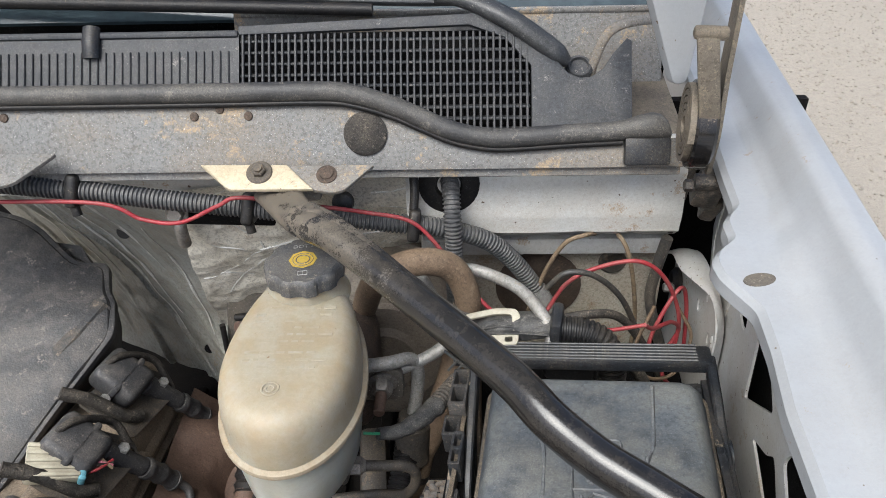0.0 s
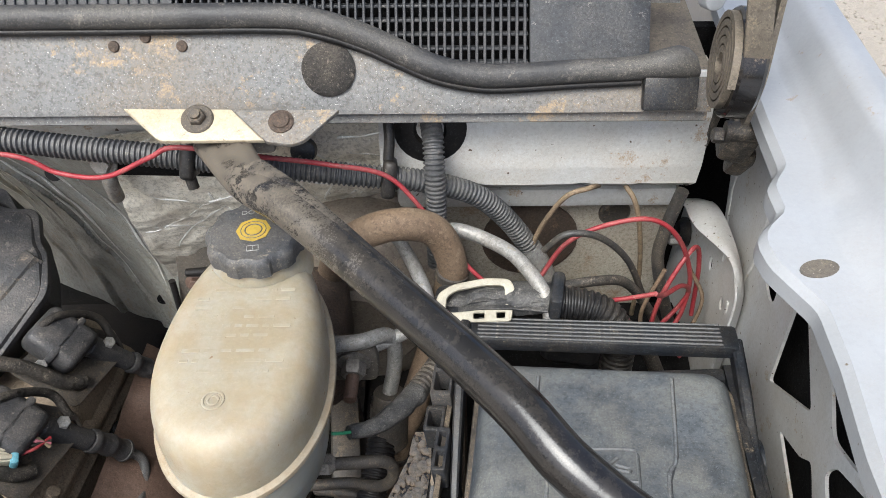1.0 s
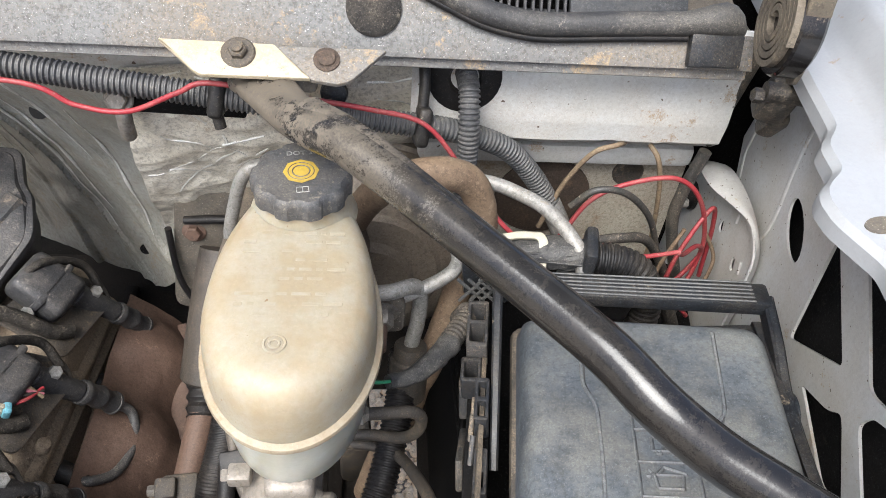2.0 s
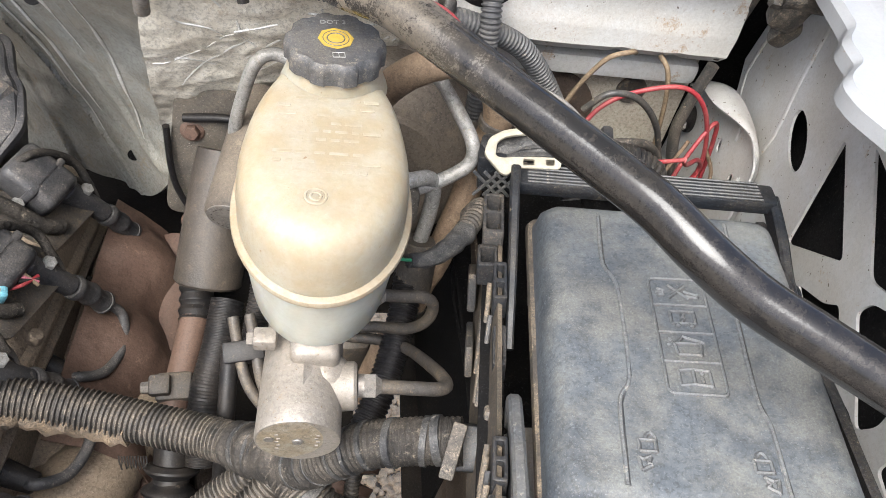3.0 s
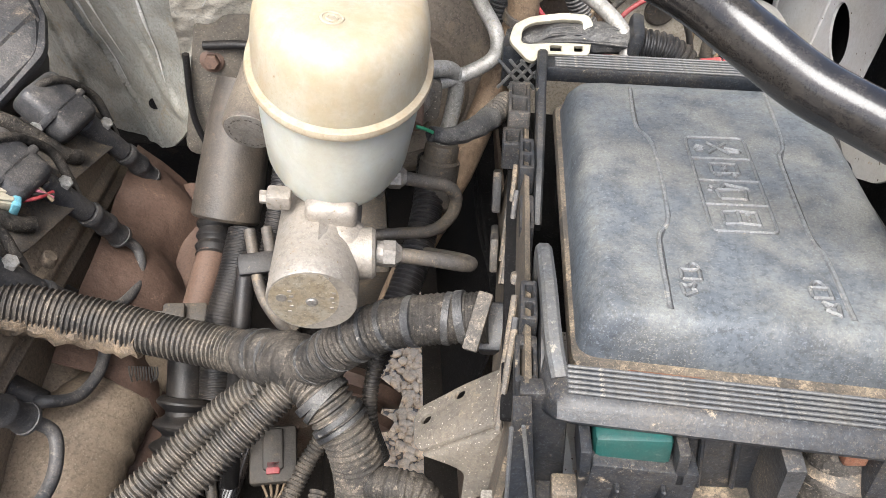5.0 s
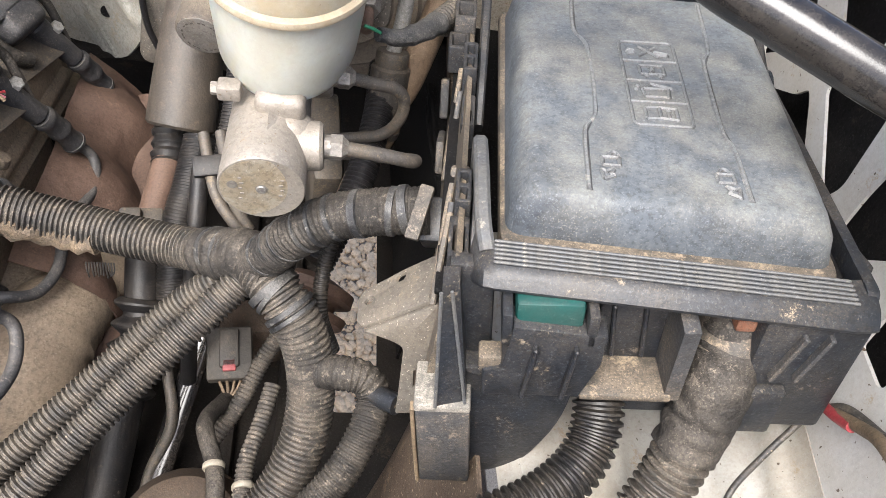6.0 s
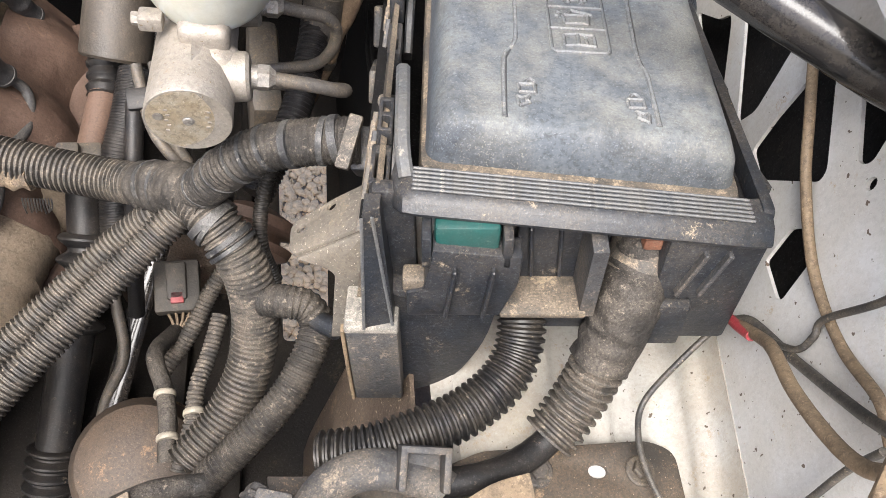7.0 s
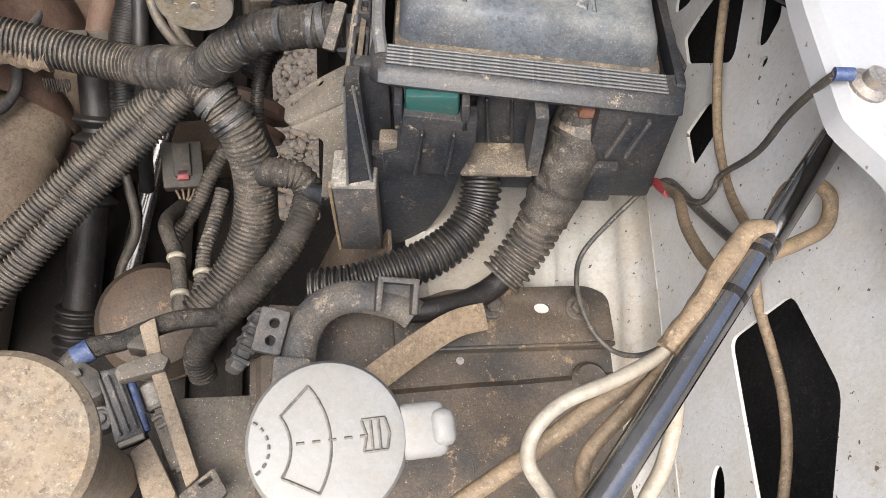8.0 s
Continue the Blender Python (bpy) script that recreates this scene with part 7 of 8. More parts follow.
# coil packs on a bracket
for k, (y0, z0) in enumerate(((0.620, 0.769), (0.504, 0.790), (0.388, 0.811), (0.272, 0.832))):
    cp = thing("ignition_coil", "dusty black ignition coil with spark plug lead", "ignition coil", at(-0.37, y0, z0 - 0.02), group="ignition coils")
    C0 = basis((-0.378, y0, z0), (0.25, 0.93, -0.05), (0.66, -0.1, 0.75))
    d = bmesh.new()
    plate(d, fillet([(-0.045, -0.045), (0.040, -0.050), (0.052, -0.03), (0.03, 0.02), (-0.05, 0.03)], 0.008), 0.004, C0 @ at(0, 0.0, -0.012), [oval(0.038, -0.036, 0.005, 0.005, 12)], bevel=0.001)
    part("bracket", d, DARK_STEEL, cp)
    d = bmesh.new()
    box(d, (0.05, 0.058, 0.034), C0 @ at(0.0, 0.012, 0.006), 0.009, 3)
    box(d, (0.056, 0.008, 0.026), C0 @ at(0.0, 0.008, 0.010), 0.003)
    part("coil_body", d, GREASE, cp)
    b0, b1 = C0 @ Vector((0.016, -0.012, 0.0)), C0 @ Vector((0.040, -0.060, -0.022))
    part("coil_tower", rod(bmesh.new(), b0, b1, 0.0125, 16, 0.0105, 0.002), GREASE, cp)
    p2 = C0 @ Vector((0.062, -0.097, -0.048))
    lead = part("boot", hose(bmesh.new(), [b1, b1.lerp(p2, 0.5) + Vector((0, 0, 0.003)), p2], lambda u: 0.0115 - 0.0015 * u + 0.0015 * max(0, math.sin(u * 14)), 14, step=0.003), GREASE, cp)
    part("boot_collar", lathe(bmesh.new(), [(0.010, 0), (0.0122, 0.001), (0.0122, 0.004), (0.009, 0.005)], along(p2, p2 + (p2 - b1)), 16), GREASE, lead)
    e = Vector((-0.345, y0 - 0.028, z0 - 0.128))
    part("lead", hose(bmesh.new(), [p2, p2 + Vector((0.016, 0.0, -0.022)), p2 + Vector((0.021, -0.03, -0.034)), p2 + Vector((0.012, -0.062, -0.032)), p2 + Vector((-0.006, -0.078, -0.018)), e], 0.0052, 10), GREASE, cp)
    part("plug_boot", rod(bmesh.new(), e + Vector((0.012, -0.002, -0.002)), e + Vector((-0.022, 0.006, 0.012)), 0.0095, 14, 0.012, 0.002), RUBBER, cp)
    part("plug_shield", rod(bmesh.new(), e + Vector((-0.016, 0.005, 0.009)), e + Vector((-0.05, 0.012, 0.025)), 0.0135, 16, 0.0135, 0.001), MUD, cp)
    d = bmesh.new()
    hexbolt(d, C0 @ at(0.030, -0.028, -0.008), 0.0068, 0.016, 0.0085)
    part("bolt", d, ZINC, cp)
    d = bmesh.new()
    hexbolt(d, C0 @ at(-0.034, 0.010, -0.008), 0.0068, 0.016, 0.0085)
    part("bolt", d, ZINC, cp)
    part("side_wire", hose(bmesh.new(), [C0 @ Vector((-0.02, 0.035, 0.01)), C0 @ Vector((0.01, 0.03, 0.024)), C0 @ Vector((0.045, 0.0, 0.006)), C0 @ Vector((0.042, -0.03, -0.004))], 0.0045, 8), TAPE, cp)
    part("feed_sleeve", hose(bmesh.new(), [C0 @ Vector((-0.06, 0.05, 0.005)), C0 @ Vector((-0.045, 0.02, 0.006)), C0 @ Vector((-0.032, -0.02, 0.0)), C0 @ Vector((-0.018, -0.034, -0.004))], 0.0075, 10, wob=0.08), TAPE, cp)

ec = thing("coil_plug", "cream multi-pin plug with a blue collar", "connector", at(-0.38, 0.49, 0.79))
E0 = basis((-0.389, 0.484, 0.803), (0.9, 0.35, -0.45), (0.55, -0.1, 0.8))
part("shell", box(bmesh.new(), (0.050, 0.040, 0.016), E0 @ at(-0.006, 0, 0), 0.003), WHITECLIP, ec)
d = bmesh.new()
for k in range(5):
    box(d, (0.050, 0.0045, 0.003), E0 @ at(-0.006, -0.0155 + 0.0078 * k, 0.009), 0.001)
part("shell_ribs", d, WHITECLIP, ec)
part("blue_collar", box(bmesh.new(), (0.007, 0.044, 0.020), E0 @ at(0.021, 0, 0), 0.002), material("pale_blue_plastic", (0.10, 0.33, 0.42), 0.5, dust=SAND, dusty=0.3), ec)
for k, ma in enumerate((RED, TAPE, material("pink_wire", (0.5, 0.16, 0.2), 0.5), TANWIRE)):
    part("wire", hose(bmesh.new(), [E0 @ Vector((0.022, -0.012 + 0.008 * k, 0)), E0 @ Vector((0.036, -0.008 + 0.004 * k, 0.003)), E0 @ Vector((0.05, 0.004 - 0.003 * k, -0.002))], 0.0017, 6), ma, ec)
d = bmesh.new()
box(d, (0.018, 0.014, 0.010), basis((-0.389, 0.520, 0.820), (0.9, 0.1, -0.4), (0.5, 0, 0.8)), 0.003)
thing("white_clip", "small white plastic clip by the coils", "clip", None, d, WHITECLIP)

# dark duct over the engine
ed = thing("intake_cover", "dark dusty plastic intake cover over the engine", "engine cover", at(-0.5, 0.65, 0.85))
ECB = basis((-0.40, 0.665, 0.834), (0.03, 0.88, 0.44), (0.12, -0.45, 0.9))
OUT = [(0.16, 0.28), (0.13, 0.133), (0.118, 0.111), (0.093, 0.08), (0.074, 0.055), (0.076, 0.017), (0.037, 0.007), (0.026, -0.002), (-0.016, -0.011), (-0.077, 0.017), (-0.136, 0.042), (-0.178, 0.058), (-0.28, 0.10), (-0.28, 0.28)]
d = bmesh.new()
plate(d, fillet(OUT, 0.012, 5), 0.010, ECB @ at(0, 0, -0.010), bevel=0.0022)
top = part("top_shell", d, GREASE, ed, "dusty dark moulded cover with folded faces")
d = bmesh.new()
rim = fillet(OUT, 0.012, 5)
loops = []
for k_, z_ in ((0.97, -0.001), (0.955, 0.0022), (0.90, 0.0045), (0.78, 0.007), (0.58, 0.009), (0.3, 0.010)):
    loops.append([ECB @ Vector((-0.06 + (a - -0.06) * k_, 0.16 + (b - 0.16) * k_, z_ + crumple(Vector((a * k_, b * k_, 0.0)), 20, 0.0025))) for a, b in rim])
loft(d, loops)
part("crowned_face", d, GREASE, top)
d = bmesh.new()
run_ = [(0.022, 0.012), (-0.015, 0.031), (-0.071, 0.061), (-0.117, 0.088), (-0.20, 0.135)]
loft(d, [[ECB @ Vector(q) for q in ((a + 0.009, b + 0.015, 0.001), (a + 0.003, b + 0.005, 0.0068), (a - 0.003, b - 0.005, 0.0068), (a - 0.006, b - 0.012, 0.001))] for a, b in run_])
part("ridge", d, DUSTY, top, "dust-topped raised ridge")
d = bmesh.new()
plate(d, fillet([(0.10, 0.06), (0.06, 0.03), (0.02, 0.012), (-0.016, 0.004), (-0.077, 0.03), (-0.136, 0.056), (-0.28, 0.11), (-0.28, 0.28), (0.12, 0.28)], 0.004, 3), 0.07, ECB @ at(0, 0, -0.080))
part("side_shell", d, GREASE, ed)

# lower bay: clips, pump and rails between the engine and the apron
pc = thing("pipe_clip", "dark bent pipes held in a plastic clip", "pipe clip", at(-0.165, 0.42, 0.75))
P0 = basis((-0.165, 0.43, 0.785), (1, 0.15, 0.1), (0, -0.5, 0.9))
part("clip_block", box(bmesh.new(), (0.034, 0.018, 0.014), P0, 0.002), RUBBER, pc)
part("bent_pipe", hose(bmesh.new(), [P0 @ Vector((0.008, 0.03, 0.0)), P0 @ Vector((0.010, 0.0, 0.002)), P0 @ Vector((0.012, -0.03, 0.0)), P0 @ Vector((0.022, -0.055, -0.01))], 0.0048, 10), DARK_STEEL, pc)
part("bent_pipe", hose(bmesh.new(), [P0 @ Vector((-0.006, 0.03, 0.0)), P0 @ Vector((-0.002, -0.02, 0.0)), P0 @ Vector((0.008, -0.045, -0.004)), P0 @ Vector((0.02, -0.06, -0.012))], 0.0048, 10), DARK_STEEL, pc)
part("down_pipe", hose(bmesh.new(), [P0 @ Vector((-0.012, 0.0, -0.004)), (-0.178, 0.385, 0.74), (-0.182, 0.36, 0.69), (-0.188, 0.33, 0.60)], 0.0075, 10), RUBBER, pc)
thing("woven_hose", "grey woven hose beside the steering shaft", "hose", None, hose(bmesh.new(), [(-0.195, 0.53, 0.72), (-0.200, 0.49, 0.70), (-0.208, 0.45, 0.675), (-0.21, 0.40, 0.63)], 0.0165, 18, (0.003, 0.0006)), RUBBER)
thing("ribbed_hose", "dark ribbed hose rising beside the tank", "hose", None, hose(bmesh.new(), [(-0.152, 0.56, 0.84), (-0.155, 0.50, 0.80), (-0.16, 0.47, 0.77), (-0.165, 0.45, 0.74)], 0.0105, 12, (0.003, 0.0008)), RUBBER)
d = bmesh.new()
lathe(d, [(0.0, 0.05), (0.03, 0.048), (0.05, 0.036), (0.06, 0.012), (0.062, -0.03), (0.062, -0.1)], at(-0.175, 0.20, 0.55) @ pose(0, 0, 0, 15, 0, 0), 32)
pu = thing("pump_housing", "brown dusty domed pump housing", "pump", at(-0.175, 0.20, 0.45))
PU = at(-0.175, 0.20, 0.55) @ pose(0, 0, 0, 15, 0, 0)
part("dome", d, PUMP, pu)
part("seam_bead", lathe(bmesh.new(), [(0.0618, -0.022), (0.0632, -0.020), (0.0632, -0.015), (0.0616, -0.013)], PU, 40), PUMP, pu)
d = bmesh.new()
lathe(d, [(0.0, 0.0), (0.03, 0.002), (0.042, 0.008), (0.044, 0.016), (0.03, 0.018), (0.03, 0.026), (0.044, 0.030), (0.044, 0.04), (0.02, 0.05)], along((-0.092, 0.36, 0.655), (-0.06, 0.46, 0.70)), 28)
thing("belt_pulley", "rusty brown grooved pulley below the harness", "pulley", None, d, RUST)
thing("black_crossbar", "dark bar with a shiny worn edge deep in the bay", "bar", None, hose(bmesh.new(), [(-0.17, 0.42, 0.62), (-0.205, 0.31, 0.54), (-0.235, 0.20, 0.46)], 0.012, 8, squash=0.4), BLACK)
thing("thin_steel_pipe", "dark thin pipe bending down in the bay", "pipe", None, hose(bmesh.new(), [(-0.215, 0.36, 0.58), (-0.205, 0.31, 0.55), (-0.225, 0.27, 0.51), (-0.235, 0.2, 0.45)], 0.0055, 8), DARK_STEEL)
d = bmesh.new()
box(d, (0.16, 0.05, 0.07), at(-0.15, 0.44, 0.512) @ pose(0, 0, 0, 0, 0, 8), 0.01)
thing("cross_member", "dark rusty cross member under the steering", "cross member", None, d, RUST_DARK)
d = bmesh.new()
box(d, (0.03, 0.1, 0.14), at(-0.075, 0.52, 0.70) @ pose(0, 0, 0, 15, 0, 5), 0.008)
thing("booster_bracket", "dark steel bracket under the brake booster", "bracket", None, d, DARK_STEEL)
# Two near-black sheets fill the space beside the fuse box.
sp = thing("splash_panel", "near-black panels beside the fuse box", "splash panel", at(0.1, 0.45, 0.7))
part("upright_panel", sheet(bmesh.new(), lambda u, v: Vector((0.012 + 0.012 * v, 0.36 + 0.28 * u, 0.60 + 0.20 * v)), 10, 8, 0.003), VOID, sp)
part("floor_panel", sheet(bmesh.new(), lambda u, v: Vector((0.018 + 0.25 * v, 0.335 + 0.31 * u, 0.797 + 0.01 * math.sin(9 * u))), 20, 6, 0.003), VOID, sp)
# ---- front: battery tray, brackets, washer filler, radiator support ----
tr = thing("battery_tray", "dirty black empty battery tray with a bolted bracket", "battery tray", at(0.08, 0.0, 0.8))


def tray_at(u, v):
    x, y = -0.075 + 0.295 * u, -0.20 + 0.262 * v
    z = 0.834 - 0.006 * (u < 0.02) - 0.01 * max(0, u - 0.96) / 0.04
    z -= 0.005 * math.exp(-(((x - 0.14) / 0.055) ** 4) - (((y + 0.01) / 0.05) ** 4))
    z += 0.0025 * (math.tanh((x + 0.0) * 300) + 1) * (1 if y < 0.03 else 0.3)
    return Vector((x, y + 0.012 * u, z))


part("tray_floor", sheet(bmesh.new(), tray_at, 80, 60, 0.003), BATTERY, tr)
d = bmesh.new()
plate(d, fillet([(0.020, 0.058), (0.182, 0.062), (0.184, 0.098), (0.168, 0.106), (0.060, 0.104), (0.02, 0.09)], [0.004, 0.004, 0.008, 0.008, 0.006, 0.004]), 0.003, at(0, 0, 0.8405), [oval(0.130, 0.0885, 0.006, 0.0042, 14)], bevel=0.001)
part("bracket_plate", d, BATTERY, tr)
d = bmesh.new()
sheet(d, lambda u, v: Vector((-0.062 + 0.088 * u, 0.045 + 0.052 * v, 0.8375 - 0.004 * math.sin(u * 5) * v)), 14, 8, 0.003)
part("tray_corner", d, BATTERY, tr)
d = bmesh.new()
box(d, (0.163, 0.003, 0.012), at(0.10, 0.060, 0.838), 0.001)
part("plate_fold", d, BATTERY, tr)
for x, y in ((0.092, 0.090), (0.157, 0.087)):
    d = bmesh.new()
    hexbolt(d, at(x, y, 0.8435), 0.006, 0.006, 0.0095)
    part("bolt", d, DARK_STEEL, tr)
d = bmesh.new()
lathe(d, [(0.0072, 0), (0.0072, 0.0006), (0, 0.0006)], at(0.130, 0.0885, 0.8402), 20, 0.7)
part("slot_backing", d, WHITE_SPECKED, tr, "white paint seen through the slot")
d = bmesh.new()
lathe(d, [(0.0028, 0), (0.0028, 0.0005), (0, 0.0005)], at(0.065, 0.052, 0.8395), 14)
part("tray_hole", d, ZINC, tr)
for x, y, r in ((0.05, -0.02, 0.02), (0.16, 0.035, 0.014)):
    d = bmesh.new()
    lathe(d, [(r, 0), (r * 0.8, 0.003), (r * 0.5, 0.002), (0, 0.002)], at(x, y, 0.836), 20)
    part("pressed_boss", d, BATTERY, tr)

cg = thing("cable_guide", "grey plastic cable guide with snap clips", "cable guide", at(-0.02, 0.08, 0.85))
d = bmesh.new()
gp = [(-0.044, 0.005, 0.858), (-0.0455, 0.030, 0.862), (-0.045, 0.052, 0.865), (-0.040, 0.070, 0.867), (-0.028, 0.0835, 0.868), (-0.008, 0.0885, 0.870), (0.018, 0.083, 0.869), (0.030, 0.075, 0.868)]
hose(d, gp, 0.011, 10, squash=0.55)
part("channel", d, DUSTY, cg)
d = bmesh.new()
plate(d, fillet([(-0.010, -0.014), (0.008, -0.014), (0.008, 0.014), (-0.010, 0.014)], 0.002), 0.010, basis((-0.060, 0.067, 0.864), (0.96, -0.25, 0), (0, -0.25, 1)), [oval(0.0, 0.005, 0.003, 0.003, 10), oval(0.0, -0.006, 0.003, 0.003, 10)], bevel=0.001)
part("left_clip", d, DUSTY, cg)
d = bmesh.new()
CK = basis((0.017, 0.086, 0.874), (0.98, -0.1, 0), (0, -0.4, 1))
for a, b, s in ((-0.0115, 0, (0.004, 0.022, 0.016)), (0.0115, 0, (0.004, 0.022, 0.016)), (0, 0.010, (0.027, 0.004, 0.016)), (0, 0, (0.027, 0.024, 0.003))):
    box(d, s, CK @ at(a, b, 0.006 if s[2] > 0.01 else -0.001), 0.001)
part("right_clip", d, DUSTY, cg)
d = bmesh.new()
plate(d, fillet([(-0.012, -0.045), (0.010, -0.045), (0.010, 0.012), (-0.012, 0.012)], 0.003), 0.004, basis((-0.049, 0.036, 0.869), (1, -0.1, 0), (0, -0.2, 1)), [oval(0.0, 0.0, 0.003, 0.003, 10)], bevel=0.0007)
part("foot", d, DUSTY, cg)
d = bmesh.new()
hose(d, [(-0.02, 0.022, 0.853), (0.002, 0.036, 0.859), (0.03, 0.054, 0.864), (0.056, 0.068, 0.868), (0.078, 0.073, 0.869)], 0.0092, 8, squash=0.12, up=(0.2, -0.3, 1))
thing("tan_strap", "flat tan dusty fabric strap across the tray", "strap", None, d, TANWIRE)
d = bmesh.new()
box(d, (0.010, 0.046, 0.016), at(-0.076, 0.071, 0.840) @ pose(0, 0, 0, 0, 20, -24), 0.003)
for k in range(5):
    box(d, (0.012, 0.003, 0.018), at(-0.076, 0.071, 0.840) @ pose(0, 0, 0, 0, 20, -24) @ at(0, -0.016 + 0.008 * k, 0.001), 0.0008, 1)
thing("grey_wedge", "grey ribbed plastic wedge beside the cable guide", "plastic piece", None, d, DUSTY)

# radiator support bracket with a sensor
rs = thing("radiator_bracket", "tan dusty steel bracket with a bolted sensor", "bracket", at(-0.13, 0.04, 0.75))
d = bmesh.new()
plate(d, fillet([(-0.150, 0.098), (-0.140, 0.104), (-0.132, 0.068), (-0.106, -0.006), (-0.114, -0.013), (-0.141, 0.066)], 0.002), 0.005, at(0, 0, 0.797), [fillet([(-0.1425, 0.0765), (-0.1395, 0.0775), (-0.1385, 0.0745), (-0.1415, 0.0738)], 0.0004, 2)], bevel=0.001)
rim_ = part("bracket_strip", d, MUD, rs)
d = bmesh.new()
plate(d, fillet([(-0.162, 0.063), (-0.160, 0.068), (-0.135, 0.077), (-0.128, 0.072), (-0.131, 0.064), (-0.159, 0.057)], 0.0015), 0.010, at(0, 0, 0.798), bevel=0.0012)
part("cross_strap", d, BRACKET, rs)
d = bmesh.new()
plate(d, fillet([(-0.158, 0.094), (-0.149, 0.098), (-0.143, 0.086), (-0.144, 0.080), (-0.158, 0.083)], 0.003), 0.016, at(0, 0, 0.784), bevel=0.002)
part("rear_block", d, CONN, rs)
d = bmesh.new()
rod(d, (-0.1415, 0.060, 0.790), (-0.1345, 0.042, 0.790), 0.0085, 18, None, 0.002)
part("sensor_barrel", d, STEEL, rs, "bright worn metal barrel")
d = bmesh.new()
loft(d, [[Vector(q) for q in ((-0.141, 0.041, z_), (-0.130, 0.043, z_), (-0.112, 0.002, z_), (-0.124, -0.002, z_))] for z_ in (0.775, 0.795)])
bmesh.ops.bevel(d, geom=d.edges[:], offset=0.003, segments=2, affect="EDGES")
part("lower_rib", d, BRACKET, rs)
d = bmesh.new()
hose(d, [(-0.138, 0.033, 0.796), (-0.132, 0.036, 0.797), (-0.129, 0.031, 0.797), (-0.134, 0.028, 0.796)], 0.0016, 6)
part("pressed_loop", d, BRACKET, rs)
d = bmesh.new()
plate(d, fillet([(-0.150, 0.012), (-0.138, 0.021), (-0.119, -0.017), (-0.135, -0.03)], 0.003), 0.016, at(0, 0, 0.786), bevel=0.002)
part("lower_block", d, MUD, rs, "tan dusty block")
d = bmesh.new()
plate(d, fillet([(-0.118, -0.018), (-0.097, -0.002), (-0.088, -0.018), (-0.11, -0.04)], 0.002), 0.008, at(0, 0, 0.800), [fillet([(-0.106, -0.012), (-0.099, -0.007), (-0.0975, -0.010), (-0.104, -0.0145)], 0.0006, 2)], bevel=0.001)
part("end_clip", d, DUSTY, rs)
d = bmesh.new()
plate(d, fillet([(-0.174, 0.067), (-0.161, 0.070), (-0.141, 0.024), (-0.159, 0.018)], 0.002), 0.022, at(0, 0, 0.778), bevel=0.002)
body = part("sensor_body", d, GREASE, rs, "dusty black moulded connector")
for k in range(3):
    q = Vector((-0.1675, 0.064, 0.8005)).lerp(Vector((-0.1505, 0.024, 0.8005)), 0.5) + Vector((-0.005 + 0.005 * k, -0.002 + 0.002 * k, 0))
    r_ = bmesh.new()
    box(r_, (0.0022, 0.042, 0.003), Matrix.Translation(q) @ pose(0, 0, 0, 0, 0, 23), 0.0008, 1)
    part("body_rib", r_, GREASE, body)
part("round_port", lathe(bmesh.new(), [(0.0085, -0.012), (0.0085, 0.0), (0.0075, 0.001), (0.006, 0.001), (0.0055, -0.002), (0.0035, -0.002), (0.003, 0.0), (0, 0.0)], at(-0.170, 0.036, 0.796), 22), GREASE, body)
part("blue_seal", hose(bmesh.new(), [(-0.154, 0.062, 0.795), (-0.147, 0.043, 0.796), (-0.141, 0.026, 0.795)], 0.0028, 8), BLUE, body)
d = bmesh.new()
plate(d, fillet([(-0.157, 0.018), (-0.142, 0.024), (-0.141, 0.0205), (-0.156, 0.0145)], 0.0006), 0.004, at(0, 0, 0.798), bevel=0.0006)
part("pale_tab", d, PALEWIRE, body)
d = bmesh.new()
plate(d, fillet([(-0.199, 0.068), (-0.187, 0.077), (-0.172, 0.067), (-0.168, 0.050), (-0.180, 0.046), (-0.192, 0.055)], 0.004), 0.020, at(0, 0, 0.782), bevel=0.003)
hd = part("lead_head", d, CONN, rs, "tan dusty plug on the sensor lead")
part("plug_latch", box(bmesh.new(), (0.008, 0.006, 0.006), at(-0.187, 0.064, 0.803) @ pose(0, 0, 0, 0, 0, 30), 0.001), BRACKET, hd)
part("sensor_lead", hose(bmesh.new(), [(-0.194, 0.072, 0.795), (-0.186, 0.081, 0.797), (-0.174, 0.086, 0.797), (-0.160, 0.090, 0.795), (-0.13, 0.105, 0.79), (-0.10, 0.11, 0.785)], 0.0072, 12, wob=0.06), TAPE, rs)
part("blue_band", hose(bmesh.new(), [(-0.190, 0.077, 0.797), (-0.180, 0.083, 0.798)], 0.0078, 12), BLUE, rs)
d = bmesh.new()
box(d, (0.075, 0.16, 0.005), at(-0.095, -0.03, 0.783), 0.001)
box(d, (0.005, 0.16, 0.06), at(-0.058, -0.03, 0.80), 0.002)
thing("radiator_shroud", "grey-brown dusty radiator top panel", "radiator panel", None, d, BRACKET, kind=S)
d = bmesh.new()
box(d, (0.5, 0.03, 0.30), at(-0.3, -0.10, 0.62), 0.006)
thing("radiator", "dark radiator core in front of the engine", "radiator", None, d, VOID, kind=S)

